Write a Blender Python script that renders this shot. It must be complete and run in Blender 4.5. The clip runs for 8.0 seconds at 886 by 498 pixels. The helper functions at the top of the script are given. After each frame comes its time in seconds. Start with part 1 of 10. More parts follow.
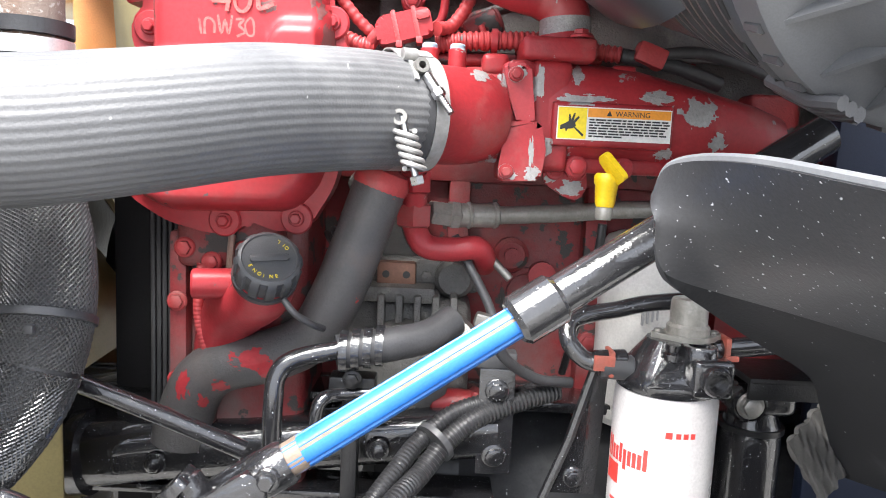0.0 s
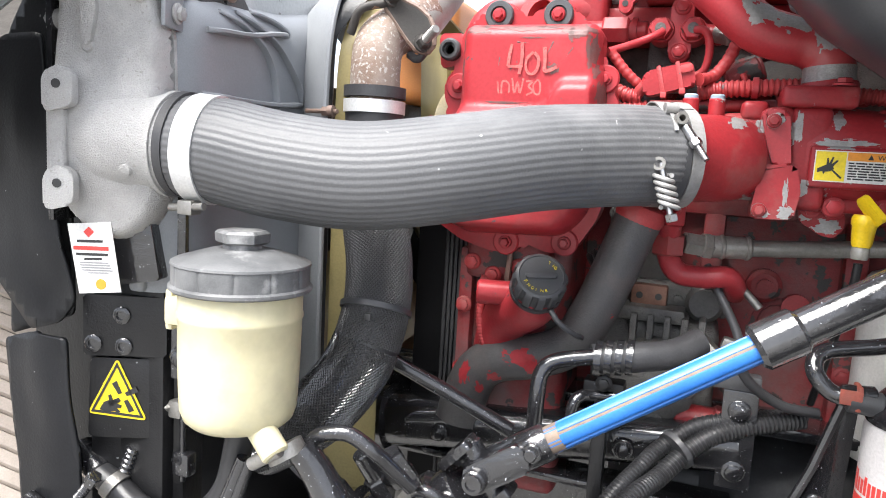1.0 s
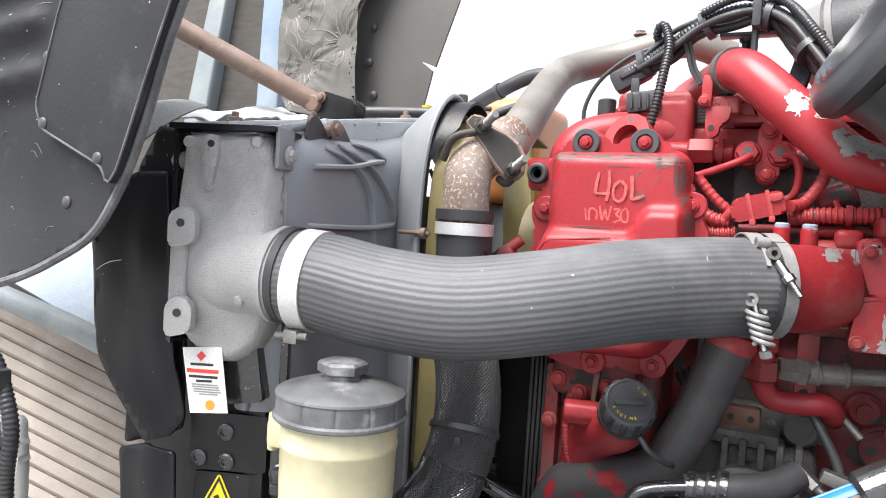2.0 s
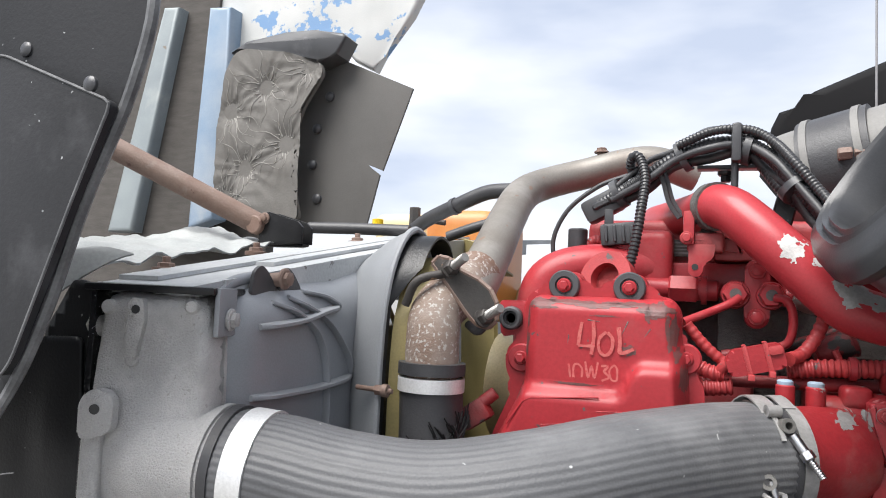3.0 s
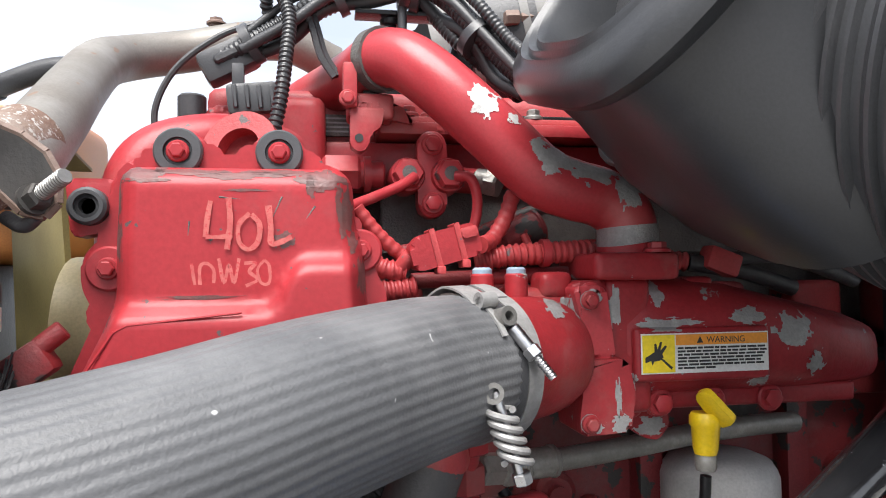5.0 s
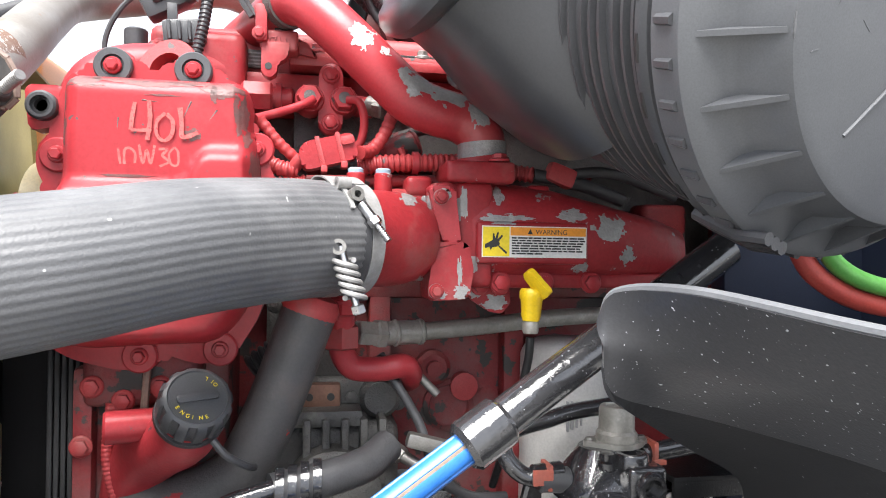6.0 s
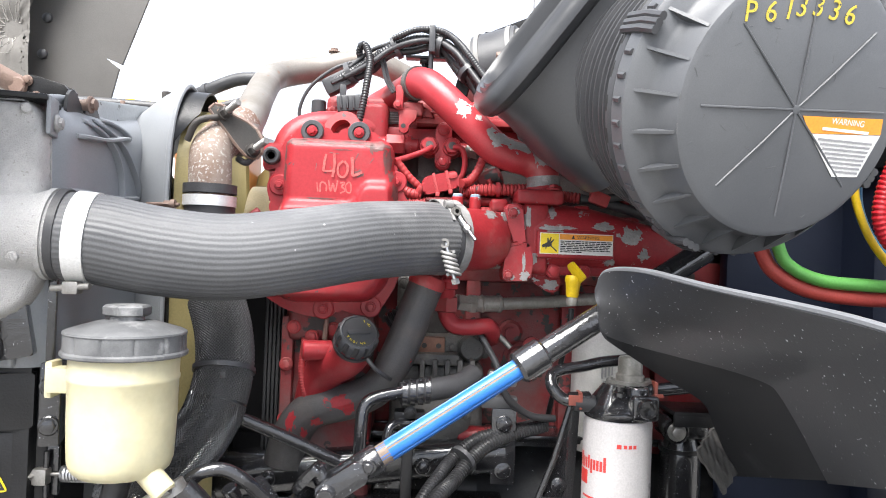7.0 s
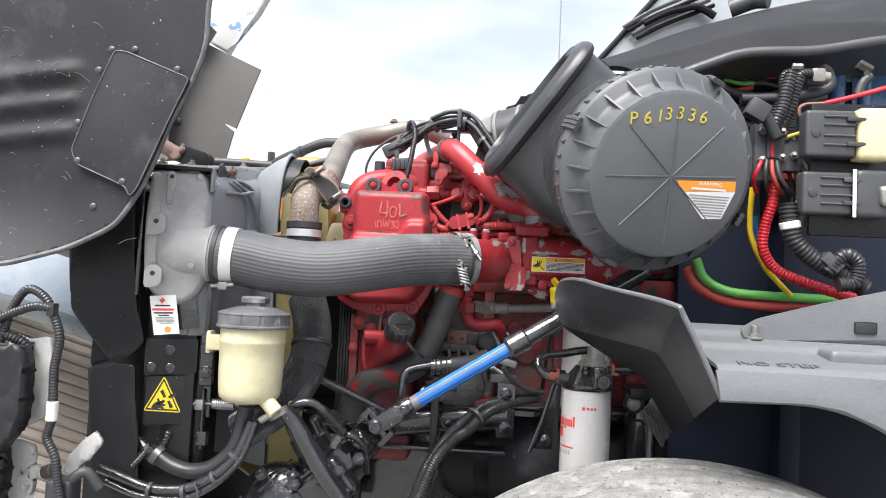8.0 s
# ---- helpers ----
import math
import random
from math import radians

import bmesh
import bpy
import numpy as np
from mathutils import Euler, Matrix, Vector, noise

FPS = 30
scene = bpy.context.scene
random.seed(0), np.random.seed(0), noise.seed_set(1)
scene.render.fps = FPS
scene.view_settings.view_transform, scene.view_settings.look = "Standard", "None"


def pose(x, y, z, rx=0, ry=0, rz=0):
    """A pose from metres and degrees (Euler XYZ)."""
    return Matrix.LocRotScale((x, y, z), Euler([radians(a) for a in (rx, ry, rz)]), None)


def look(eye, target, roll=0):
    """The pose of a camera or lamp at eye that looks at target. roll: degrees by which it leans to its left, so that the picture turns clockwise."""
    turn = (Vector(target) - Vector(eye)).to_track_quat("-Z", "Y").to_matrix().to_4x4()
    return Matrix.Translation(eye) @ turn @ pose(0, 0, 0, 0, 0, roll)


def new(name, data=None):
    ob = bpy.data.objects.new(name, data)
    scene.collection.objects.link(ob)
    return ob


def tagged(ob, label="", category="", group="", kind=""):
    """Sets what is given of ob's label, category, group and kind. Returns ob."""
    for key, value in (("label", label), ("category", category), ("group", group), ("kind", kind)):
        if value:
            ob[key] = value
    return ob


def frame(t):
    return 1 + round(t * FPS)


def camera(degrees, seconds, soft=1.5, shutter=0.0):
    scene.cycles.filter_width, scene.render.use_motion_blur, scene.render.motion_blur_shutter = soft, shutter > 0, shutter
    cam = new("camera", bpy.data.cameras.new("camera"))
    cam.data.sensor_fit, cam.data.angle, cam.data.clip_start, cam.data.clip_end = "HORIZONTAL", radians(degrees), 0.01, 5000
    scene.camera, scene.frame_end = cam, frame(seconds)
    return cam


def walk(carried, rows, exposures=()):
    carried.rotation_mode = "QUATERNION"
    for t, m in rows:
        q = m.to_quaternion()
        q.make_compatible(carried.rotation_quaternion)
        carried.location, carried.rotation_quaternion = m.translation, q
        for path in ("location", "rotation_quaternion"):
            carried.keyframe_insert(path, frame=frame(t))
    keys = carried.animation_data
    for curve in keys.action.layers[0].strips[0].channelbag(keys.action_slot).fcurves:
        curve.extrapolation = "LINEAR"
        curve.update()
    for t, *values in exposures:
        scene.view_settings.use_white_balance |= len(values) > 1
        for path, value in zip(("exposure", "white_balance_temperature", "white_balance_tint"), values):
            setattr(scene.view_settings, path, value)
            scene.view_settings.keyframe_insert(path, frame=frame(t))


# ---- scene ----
cam = camera(64.4, 8.0, soft=1.0)
PATH = [
    (0, (0.0310, 0.0640, 1.4790), (0.0445, 2.0483, 1.2290), 2.68),
    (0.5, (0.0418, 0.0062, 1.4808), (-0.3563, 1.9520, 1.2455), 3.05),
    (1, (0.0404, -0.0542, 1.5048), (-0.6462, 1.8065, 1.2469), 3.42),
    (1.5, (0.0396, -0.0785, 1.5326), (-0.8070, 1.7217, 1.3257), 3.59),
    (2, (0.0260, -0.0798, 1.5692), (-0.8607, 1.7105, 1.4765), 3.57),
    (2.2, (0.0225, -0.0745, 1.5808), (-0.8650, 1.7177, 1.5601), 3.31),
    (3.3, (-0.0777, 0.0335, 1.6588), (-0.7038, 1.9270, 1.8094), 2.30),
    (3.5, (-0.0991, 0.0705, 1.6437), (-0.6328, 1.9922, 1.7937), 1.83),
    (4, (-0.1323, 0.1524, 1.6118), (-0.3776, 2.1338, 1.7304), 0.68),
    (4.5, (-0.1279, 0.2044, 1.5963), (-0.0437, 2.2006, 1.6873), -0.16),
    (5, (-0.1032, 0.2258, 1.5786), (0.2503, 2.1928, 1.6557), -0.68),
    (5.2, (-0.0945, 0.2215, 1.5706), (0.3405, 2.1727, 1.6303), -0.60),
    (6.3, (-0.0140, -0.0277, 1.4951), (0.2931, 1.9486, 1.4903), 1.75),
    (6.5, (-0.0156, -0.0984, 1.4934), (0.2189, 1.8878, 1.4888), 1.94),
    (7, (-0.0278, -0.2799, 1.4946), (0.0216, 1.7194, 1.5144), 2.20),
    (7.5, (-0.0069, -0.5120, 1.4769), (-0.0780, 1.4853, 1.5524), 2.54),
    (8, (0.0755, -0.6968, 1.4670), (-0.0937, 1.2934, 1.5698), 2.88),
]
walk(cam, [(t, look(eye, target, roll)) for t, eye, target, roll in PATH],
     exposures=[(0, 2.14), (0.5, 2.02), (1, 1.62), (2.1, 1.15), (3.3, 0.62), (4.5, 0.76), (5.1, 1.05), (6.4, 1.78), (7.0, 1.5), (7.5, 1.36), (8, 1.0)])

from mathutils.bvhtree import BVHTree

# ---- world, sun ----
world = bpy.data.worlds.new("overcast_sky")
scene.world = world
world.use_nodes = True
wt = world.node_tree
wt.nodes.clear()
w_out = wt.nodes.new("ShaderNodeOutputWorld")
w_bg = wt.nodes.new("ShaderNodeBackground")
w_sky = wt.nodes.new("ShaderNodeTexSky")
w_sky.sky_type, w_sky.sun_disc = "NISHITA", False
w_sky.sun_elevation, w_sky.sun_rotation = radians(63), radians(206)
w_mul = wt.nodes.new("ShaderNodeMix")
w_mul.data_type, w_mul.blend_type = "RGBA", "MULTIPLY"
w_mul.inputs["Factor"].default_value = 1.0
w_mul.inputs["B"].default_value = (0.10, 0.10, 0.10, 1)
w_co = wt.nodes.new("ShaderNodeTexCoord")
w_map = wt.nodes.new("ShaderNodeMapping")
w_map.inputs["Scale"].default_value = (1.0, 1.0, 3.2)
w_noise = wt.nodes.new("ShaderNodeTexNoise")
w_noise.inputs["Scale"].default_value, w_noise.inputs["Detail"].default_value = 2.6, 5.0
w_noise.inputs["Roughness"].default_value = 0.45
w_ramp = wt.nodes.new("ShaderNodeValToRGB")
w_ramp.color_ramp.elements[0].position, w_ramp.color_ramp.elements[0].color = 0.36, (0.44, 0.49, 0.60, 1)
w_ramp.color_ramp.elements[1].position, w_ramp.color_ramp.elements[1].color = 0.64, (0.76, 0.775, 0.815, 1)
w_mix = wt.nodes.new("ShaderNodeMix")
w_mix.data_type = "RGBA"
w_mix.inputs["Factor"].default_value = 0.88
wt.links.new(w_sky.outputs[0], w_mul.inputs["A"])
wt.links.new(w_co.outputs["Generated"], w_map.inputs["Vector"])
wt.links.new(w_map.outputs[0], w_noise.inputs["Vector"])
wt.links.new(w_noise.outputs["Fac"], w_ramp.inputs["Fac"])
wt.links.new(w_mul.outputs["Result"], w_mix.inputs["A"])
wt.links.new(w_ramp.outputs["Color"], w_mix.inputs["B"])
wt.links.new(w_mix.outputs["Result"], w_bg.inputs["Color"])
w_bg.inputs["Strength"].default_value = 1.0
wt.links.new(w_bg.outputs[0], w_out.inputs["Surface"])
sun_data = bpy.data.lights.new("sun", "SUN")
sun_data.energy, sun_data.angle, sun_data.color = 4.6, radians(44), (1.0, 0.975, 0.945)
sun = new("sun", sun_data)
sun.matrix_world = look((-1.6, -2.8, 7.5), (0, 0.5, 1.3))


# ---- materials ----
def surface(name, base, second=None, rough=0.5, metal=0.0, scale=30.0, contrast=0.25, bump=0.15, fine=400.0,
            chip=None, chip_scale=28.0, chip_at=0.62, chip_rough=0.6, dust=None, dust_at=0.55, coat=0.0, stretch=(1, 1, 1), sss=0.0, spots=None, spots_at=0.7, spots_scale=120.0, spec=0.5):
    """A worn surface: two colours mixed by a broad pattern, a fine grain in colour and relief, and where given
    chips of another colour, dust and small specks."""
    m = bpy.data.materials.new(name)
    m.use_nodes = True
    nt = m.node_tree
    bsdf = nt.nodes["Principled BSDF"]
    link = nt.links.new
    co = nt.nodes.new("ShaderNodeTexCoord")
    mp = nt.nodes.new("ShaderNodeMapping")
    mp.inputs["Scale"].default_value = stretch
    link(co.outputs["Object"], mp.inputs["Vector"])
    second = second or tuple(c * (1 - contrast) for c in base)

    def noise_tex(s, detail=4.0, rough_=0.55):
        n = nt.nodes.new("ShaderNodeTexNoise")
        n.inputs["Scale"].default_value, n.inputs["Detail"].default_value, n.inputs["Roughness"].default_value = s, detail, rough_
        link(mp.outputs[0], n.inputs["Vector"])
        return n.outputs["Fac"]

    def step(fac, a, b):
        r = nt.nodes.new("ShaderNodeMapRange")
        r.inputs["From Min"].default_value, r.inputs["From Max"].default_value = a, b
        link(fac, r.inputs["Value"])
        return r.outputs[0]

    def blend(fac, a, b):
        x = nt.nodes.new("ShaderNodeMix")
        x.data_type = "RGBA"
        link(fac, x.inputs["Factor"])
        for sock, v in (("A", a), ("B", b)):
            if isinstance(v, tuple):
                x.inputs[sock].default_value = (*v, 1)
            else:
                link(v, x.inputs[sock])
        return x.outputs["Result"]

    broad = noise_tex(scale, 5.0)
    grain = noise_tex(fine, 3.0)
    col = blend(step(broad, 0.3, 0.7), base, second)
    col = blend(step(grain, 0.35, 0.75), col, blend(step(broad, 0.3, 0.7), tuple(c * 0.82 for c in base), tuple(c * 0.85 for c in second)))
    ro = None
    if dust:
        d = step(noise_tex(scale * 0.6, 6.0, 0.65), dust_at, dust_at + 0.22)
        col = blend(d, col, dust)
    if spots:
        col = blend(step(noise_tex(spots_scale, 1.0), spots_at, spots_at + 0.04), col, spots)
    if chip:
        c = step(noise_tex(chip_scale, 7.0, 0.6), chip_at, chip_at + 0.015)
        col = blend(c, col, chip)
        x = nt.nodes.new("ShaderNodeMix")
        link(c, x.inputs["Factor"])
        x.inputs["A"].default_value, x.inputs["B"].default_value = rough, chip_rough
        ro = x.outputs["Result"]
    link(col, bsdf.inputs["Base Color"])
    if ro is None:
        r = nt.nodes.new("ShaderNodeMapRange")
        r.inputs["To Min"].default_value, r.inputs["To Max"].default_value = max(0.03, rough - 0.1), min(1.0, rough + 0.12)
        link(broad, r.inputs["Value"])
        ro = r.outputs[0]
    link(ro, bsdf.inputs["Roughness"])
    bsdf.inputs["Metallic"].default_value = metal
    bsdf.inputs["Coat Weight"].default_value = coat
    bsdf.inputs["Specular IOR Level"].default_value = spec
    if sss:
        bsdf.inputs["Subsurface Weight"].default_value = sss
        bsdf.inputs["Subsurface Radius"].default_value = (0.02, 0.015, 0.008)
    if bump:
        b = nt.nodes.new("ShaderNodeBump")
        b.inputs["Strength"].default_value, b.inputs["Distance"].default_value = bump, 0.002
        x = nt.nodes.new("ShaderNodeMath")
        x.operation = "ADD"
        link(grain, x.inputs[0])
        link(noise_tex(scale * 3), x.inputs[1])
        link(x.outputs[0], b.inputs["Height"])
        link(b.outputs[0], bsdf.inputs["Normal"])
    return m


RED = surface("red_engine_paint", (0.4, 0.036, 0.044), (0.31, 0.03, 0.037), rough=0.36, spec=0.3, scale=16, bump=0.12, fine=260, dust=(0.34, 0.10, 0.095), dust_at=0.56, chip=(0.10, 0.085, 0.085), chip_scale=34, chip_at=0.67)
RED_CHIP = surface("chipped_red_paint", (0.34, 0.026, 0.032), (0.25, 0.022, 0.027), rough=0.40, spec=0.3, scale=14, bump=0.16, fine=260, dust=(0.24, 0.11, 0.10), dust_at=0.54, chip=(0.27, 0.265, 0.26), chip_scale=46, chip_at=0.655)
BARE = surface("bare_flaked_metal", (0.34, 0.335, 0.33), (0.26, 0.255, 0.25), rough=0.5, metal=0.2, scale=70, bump=0.4, dust=(0.44, 0.43, 0.42), dust_at=0.56)
RED_FLAKE = surface("flaking_red_paint", (0.42, 0.04, 0.049), (0.35, 0.033, 0.041), rough=0.34, spec=0.4, scale=12, bump=0.06, dust=(0.38, 0.10, 0.095), dust_at=0.60, chip=(0.42, 0.415, 0.40), chip_scale=30, chip_at=0.69)
PRIMER = surface("pale_primer", (0.62, 0.60, 0.58), (0.42, 0.41, 0.40), rough=0.6, scale=60, bump=0.3)
# The pale spots are glints of water drops painted on the tube.
TUBE_WET = surface("wet_steel_tube", (0.022, 0.022, 0.024), (0.035, 0.035, 0.037), rough=0.10, metal=0.0, coat=1.0, scale=30, bump=0.3, fine=160, spots=(0.5, 0.5, 0.52), spots_at=0.74, spots_scale=260)
RED_DARK = surface("grimy_red_paint", (0.28, 0.024, 0.028), (0.15, 0.017, 0.019), rough=0.55, scale=14, bump=0.3, dust=(0.16, 0.095, 0.09), dust_at=0.50, chip=(0.045, 0.042, 0.040), chip_scale=24, chip_at=0.56)
RED_DUSTY = surface("dusty_red_paint", (0.44, 0.045, 0.048), (0.33, 0.036, 0.04), rough=0.5, scale=20, bump=0.2, dust=(0.27, 0.12, 0.11), dust_at=0.53, chip=(0.09, 0.07, 0.07), chip_scale=40, chip_at=0.66)
# Greasy metal; also the shade painted on the head and behind the rail.
GREASE_SHADE = surface("greasy_and_shaded_metal", (0.06, 0.058, 0.055), (0.13, 0.125, 0.118), rough=0.45, scale=25, bump=0.6, dust=(0.25, 0.235, 0.215), dust_at=0.56)
# The pale spots paint in the glints of the wet surface.
BLACK_WET = surface("wet_black_paint", (0.012, 0.012, 0.014), (0.02, 0.02, 0.022), rough=0.13, scale=34, bump=0.5, coat=1.0, fine=240, spots=(0.40, 0.41, 0.43), spots_at=0.73, spots_scale=420)
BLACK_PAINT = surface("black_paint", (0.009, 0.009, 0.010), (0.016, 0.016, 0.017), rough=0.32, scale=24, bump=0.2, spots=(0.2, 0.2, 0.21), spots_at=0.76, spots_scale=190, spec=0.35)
BLACK_PLASTIC = surface("black_plastic", (0.050, 0.051, 0.055), (0.070, 0.071, 0.075), rough=0.38, scale=16, bump=0.12, fine=700, dust=(0.12, 0.12, 0.122), dust_at=0.62)
GREY_PLASTIC = surface("weathered_grey_plastic", (0.195, 0.206, 0.222), (0.255, 0.267, 0.284), rough=0.42, scale=7, bump=0.08, fine=800, dust=(0.37, 0.38, 0.395), dust_at=0.58, spec=0.7)
PALE_PLASTIC = surface("sun_bleached_plate", (0.44, 0.455, 0.465), (0.33, 0.345, 0.355), rough=0.55, scale=7, bump=0.10, fine=300, dust=(0.54, 0.545, 0.545), dust_at=0.5, chip=(0.18, 0.175, 0.17), chip_scale=40, chip_at=0.67)
TURBO = surface("dusty_grey_pipe", (0.16, 0.155, 0.148), (0.21, 0.205, 0.195), rough=0.55, scale=14, bump=0.1, dust=(0.26, 0.255, 0.245), dust_at=0.6)
LIP = surface("soft_black_seal", (0.028, 0.029, 0.032), (0.045, 0.046, 0.049), rough=0.33, scale=10, bump=0.06, fine=500, dust=(0.085, 0.086, 0.09), dust_at=0.60)
SCUFF = surface("scuffed_dark_patch", (0.11, 0.06, 0.056), (0.17, 0.05, 0.048), rough=0.5, scale=90, bump=0.2, dust=(0.20, 0.15, 0.14), dust_at=0.58)
RIM_PLASTIC = surface("bleached_shroud_plastic", (0.215, 0.225, 0.238), (0.27, 0.28, 0.293), rough=0.42, scale=6, bump=0.06, fine=700, dust=(0.34, 0.35, 0.362), dust_at=0.58)
CAP_PLASTIC = surface("filter_housing_plastic", (0.085, 0.089, 0.096), (0.115, 0.118, 0.124), rough=0.42, scale=8, bump=0.05, fine=900, dust=(0.17, 0.17, 0.176), dust_at=0.60)
LID_PLASTIC = surface("dusty_lid_plastic", (0.075, 0.077, 0.08), (0.15, 0.152, 0.155), rough=0.48, scale=34, bump=0.1, fine=600, dust=(0.40, 0.40, 0.395), dust_at=0.55)
RUBBER = surface("dusty_black_rubber", (0.034, 0.034, 0.037), (0.055, 0.055, 0.058), rough=0.45, scale=20, bump=0.2, dust=(0.11, 0.108, 0.106), dust_at=0.62)
RUBBER_SHEET = surface("rubber_sheet", (0.012, 0.0125, 0.014), (0.022, 0.0225, 0.025), rough=0.42, scale=8, bump=0.15, dust=(0.055, 0.057, 0.061), dust_at=0.62, spots=(0.3, 0.3, 0.3), spots_at=0.77, spots_scale=160, spec=0.3)
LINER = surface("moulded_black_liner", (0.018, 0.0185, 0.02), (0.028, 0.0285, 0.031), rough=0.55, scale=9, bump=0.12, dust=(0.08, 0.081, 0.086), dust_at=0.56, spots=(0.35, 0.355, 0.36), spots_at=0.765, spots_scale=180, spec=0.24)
# Water drops are pale spots, their glint put into the colour.
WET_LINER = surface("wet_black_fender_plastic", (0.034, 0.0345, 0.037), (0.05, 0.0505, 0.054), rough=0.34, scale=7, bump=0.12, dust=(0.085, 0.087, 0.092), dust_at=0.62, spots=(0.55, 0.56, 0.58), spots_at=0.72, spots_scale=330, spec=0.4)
HOSE_GREY = surface("silicone_hose_grey", (0.078, 0.079, 0.083), (0.11, 0.111, 0.115), rough=0.50, scale=9, bump=0.2, fine=500, spec=0.6, dust=(0.18, 0.18, 0.182), dust_at=0.57, spots=(0.5, 0.5, 0.5), spots_at=0.79, spots_scale=110)
ALU = surface("cast_aluminium", (0.47, 0.462, 0.452), (0.36, 0.353, 0.344), rough=0.55, metal=0.08, scale=17, bump=0.9, fine=700.0, dust=(0.55, 0.54, 0.525), dust_at=0.50, spots=(0.33, 0.32, 0.305), spots_at=0.69, spots_scale=240)
STEEL = surface("bright_steel", (0.62, 0.62, 0.63), (0.5, 0.5, 0.51), rough=0.28, metal=1.0, scale=40, bump=0.06)
BAND_STEEL = surface("clamp_band_steel", (0.80, 0.80, 0.80), (0.72, 0.72, 0.71), rough=0.38, metal=0.45, scale=30, bump=0.05)
SPRING_STEEL = surface("weathered_spring_steel", (0.34, 0.335, 0.33), (0.22, 0.215, 0.21), rough=0.5, metal=0.3, scale=60, bump=0.15)
STEEL_DULL = surface("dull_steel", (0.36, 0.35, 0.33), (0.25, 0.24, 0.225), rough=0.45, metal=0.8, scale=40, bump=0.2)
GALV = surface("weathered_steel_pipe", (0.235, 0.222, 0.2), (0.165, 0.145, 0.125), rough=0.5, metal=0.3, scale=13, bump=0.12, dust=(0.29, 0.277, 0.255), dust_at=0.55, spots=(0.20, 0.13, 0.09), spots_at=0.70, spots_scale=60)
RUST = surface("rusted_steel_pipe", (0.25, 0.185, 0.145), (0.15, 0.078, 0.052), rough=0.7, metal=0.1, scale=18, bump=0.5, chip=(0.40, 0.375, 0.345), chip_scale=240, chip_at=0.57, dust=(0.30, 0.255, 0.22), dust_at=0.48)
PLUG = surface("faded_blue_plug", (0.20, 0.30, 0.42), (0.30, 0.36, 0.42), rough=0.45, scale=60, bump=0.1)
RUST_ROD = surface("rust_brown_rod", (0.16, 0.095, 0.07), (0.23, 0.165, 0.135), rough=0.6, scale=22, bump=0.35, dust=(0.31, 0.265, 0.24), dust_at=0.57, chip=(0.10, 0.05, 0.035), chip_scale=30, chip_at=0.64)
RUST_PLATE = surface("rust_edged_plate", (0.05, 0.048, 0.046), (0.085, 0.075, 0.068), rough=0.6, metal=0.3, scale=24, bump=0.15, chip=(0.24, 0.15, 0.10), chip_scale=30, chip_at=0.63)
CREAM = surface("cream_translucent_plastic", (0.6, 0.555, 0.37), (0.56, 0.505, 0.325), rough=0.36, scale=7, bump=0.0, fine=60, sss=0.12)
WHITE_DULL = surface("dirty_white_enamel", (0.62, 0.605, 0.585), (0.44, 0.43, 0.41), rough=0.5, scale=16, bump=0.12, dust=(0.22, 0.20, 0.18), dust_at=0.6)
BLUE = surface("blue_nylon_coating", (0.018, 0.125, 0.44), (0.03, 0.17, 0.52), rough=0.34, scale=20, bump=0.05, dust=(0.10, 0.24, 0.42), dust_at=0.62)
TAN = surface("bare_spline_steel", (0.16, 0.115, 0.085), (0.22, 0.17, 0.13), rough=0.55, metal=0.0, scale=60, bump=0.2)
YELLOW = surface("yellow_plastic", (0.80, 0.56, 0.015), (0.72, 0.48, 0.012), rough=0.35, scale=30, bump=0.05)
YELLOW_DECAL = surface("yellow_vinyl", (0.86, 0.66, 0.02), (0.82, 0.62, 0.02), rough=0.4, scale=40, bump=0.0)
ORANGE_DECAL = surface("orange_vinyl", (0.85, 0.33, 0.03), (0.80, 0.30, 0.03), rough=0.4, scale=40, bump=0.0)
PAPER = surface("white_vinyl", (0.78, 0.77, 0.75), (0.70, 0.69, 0.67), rough=0.5, scale=60, bump=0.03)
# Print ink; also the painted dark inside holes, slots and the intake.
INK_HOLLOW = surface("black_ink_and_hollow_shade", (0.02, 0.02, 0.02), (0.03, 0.03, 0.03), rough=0.5, scale=50, bump=0.0)
INK_GREY = surface("grey_ink", (0.25, 0.25, 0.26), (0.3, 0.3, 0.3), rough=0.5, scale=50, bump=0.0)
INK_RED = surface("red_ink", (0.72, 0.06, 0.05), (0.68, 0.05, 0.04), rough=0.4, scale=50, bump=0.0)
CHALK = surface("pale_crayon", (0.52, 0.14, 0.125), (0.45, 0.08, 0.078), rough=0.85, scale=160, bump=0.1, chip=(0.44, 0.04, 0.045), chip_scale=420, chip_at=0.575)
CRAYON = surface("yellow_crayon", (0.72, 0.58, 0.08), (0.55, 0.43, 0.06), rough=0.8, scale=150, bump=0.1, chip=(0.06, 0.06, 0.065), chip_scale=260, chip_at=0.60)
ORANGE_TANK = surface("orange_tank_plastic", (0.52, 0.17, 0.035), (0.55, 0.23, 0.07), rough=0.4, scale=8, bump=0.03, sss=0.2)
FAN_TAN = surface("tan_fan_plastic", (0.3, 0.245, 0.1), (0.23, 0.188, 0.08), rough=0.5, scale=14, bump=0.08, dust=(0.20, 0.17, 0.10), dust_at=0.6)
CREAM_FAN = surface("ivory_plastic", (0.72, 0.62, 0.36), (0.66, 0.55, 0.32), rough=0.45, scale=14, bump=0.05)
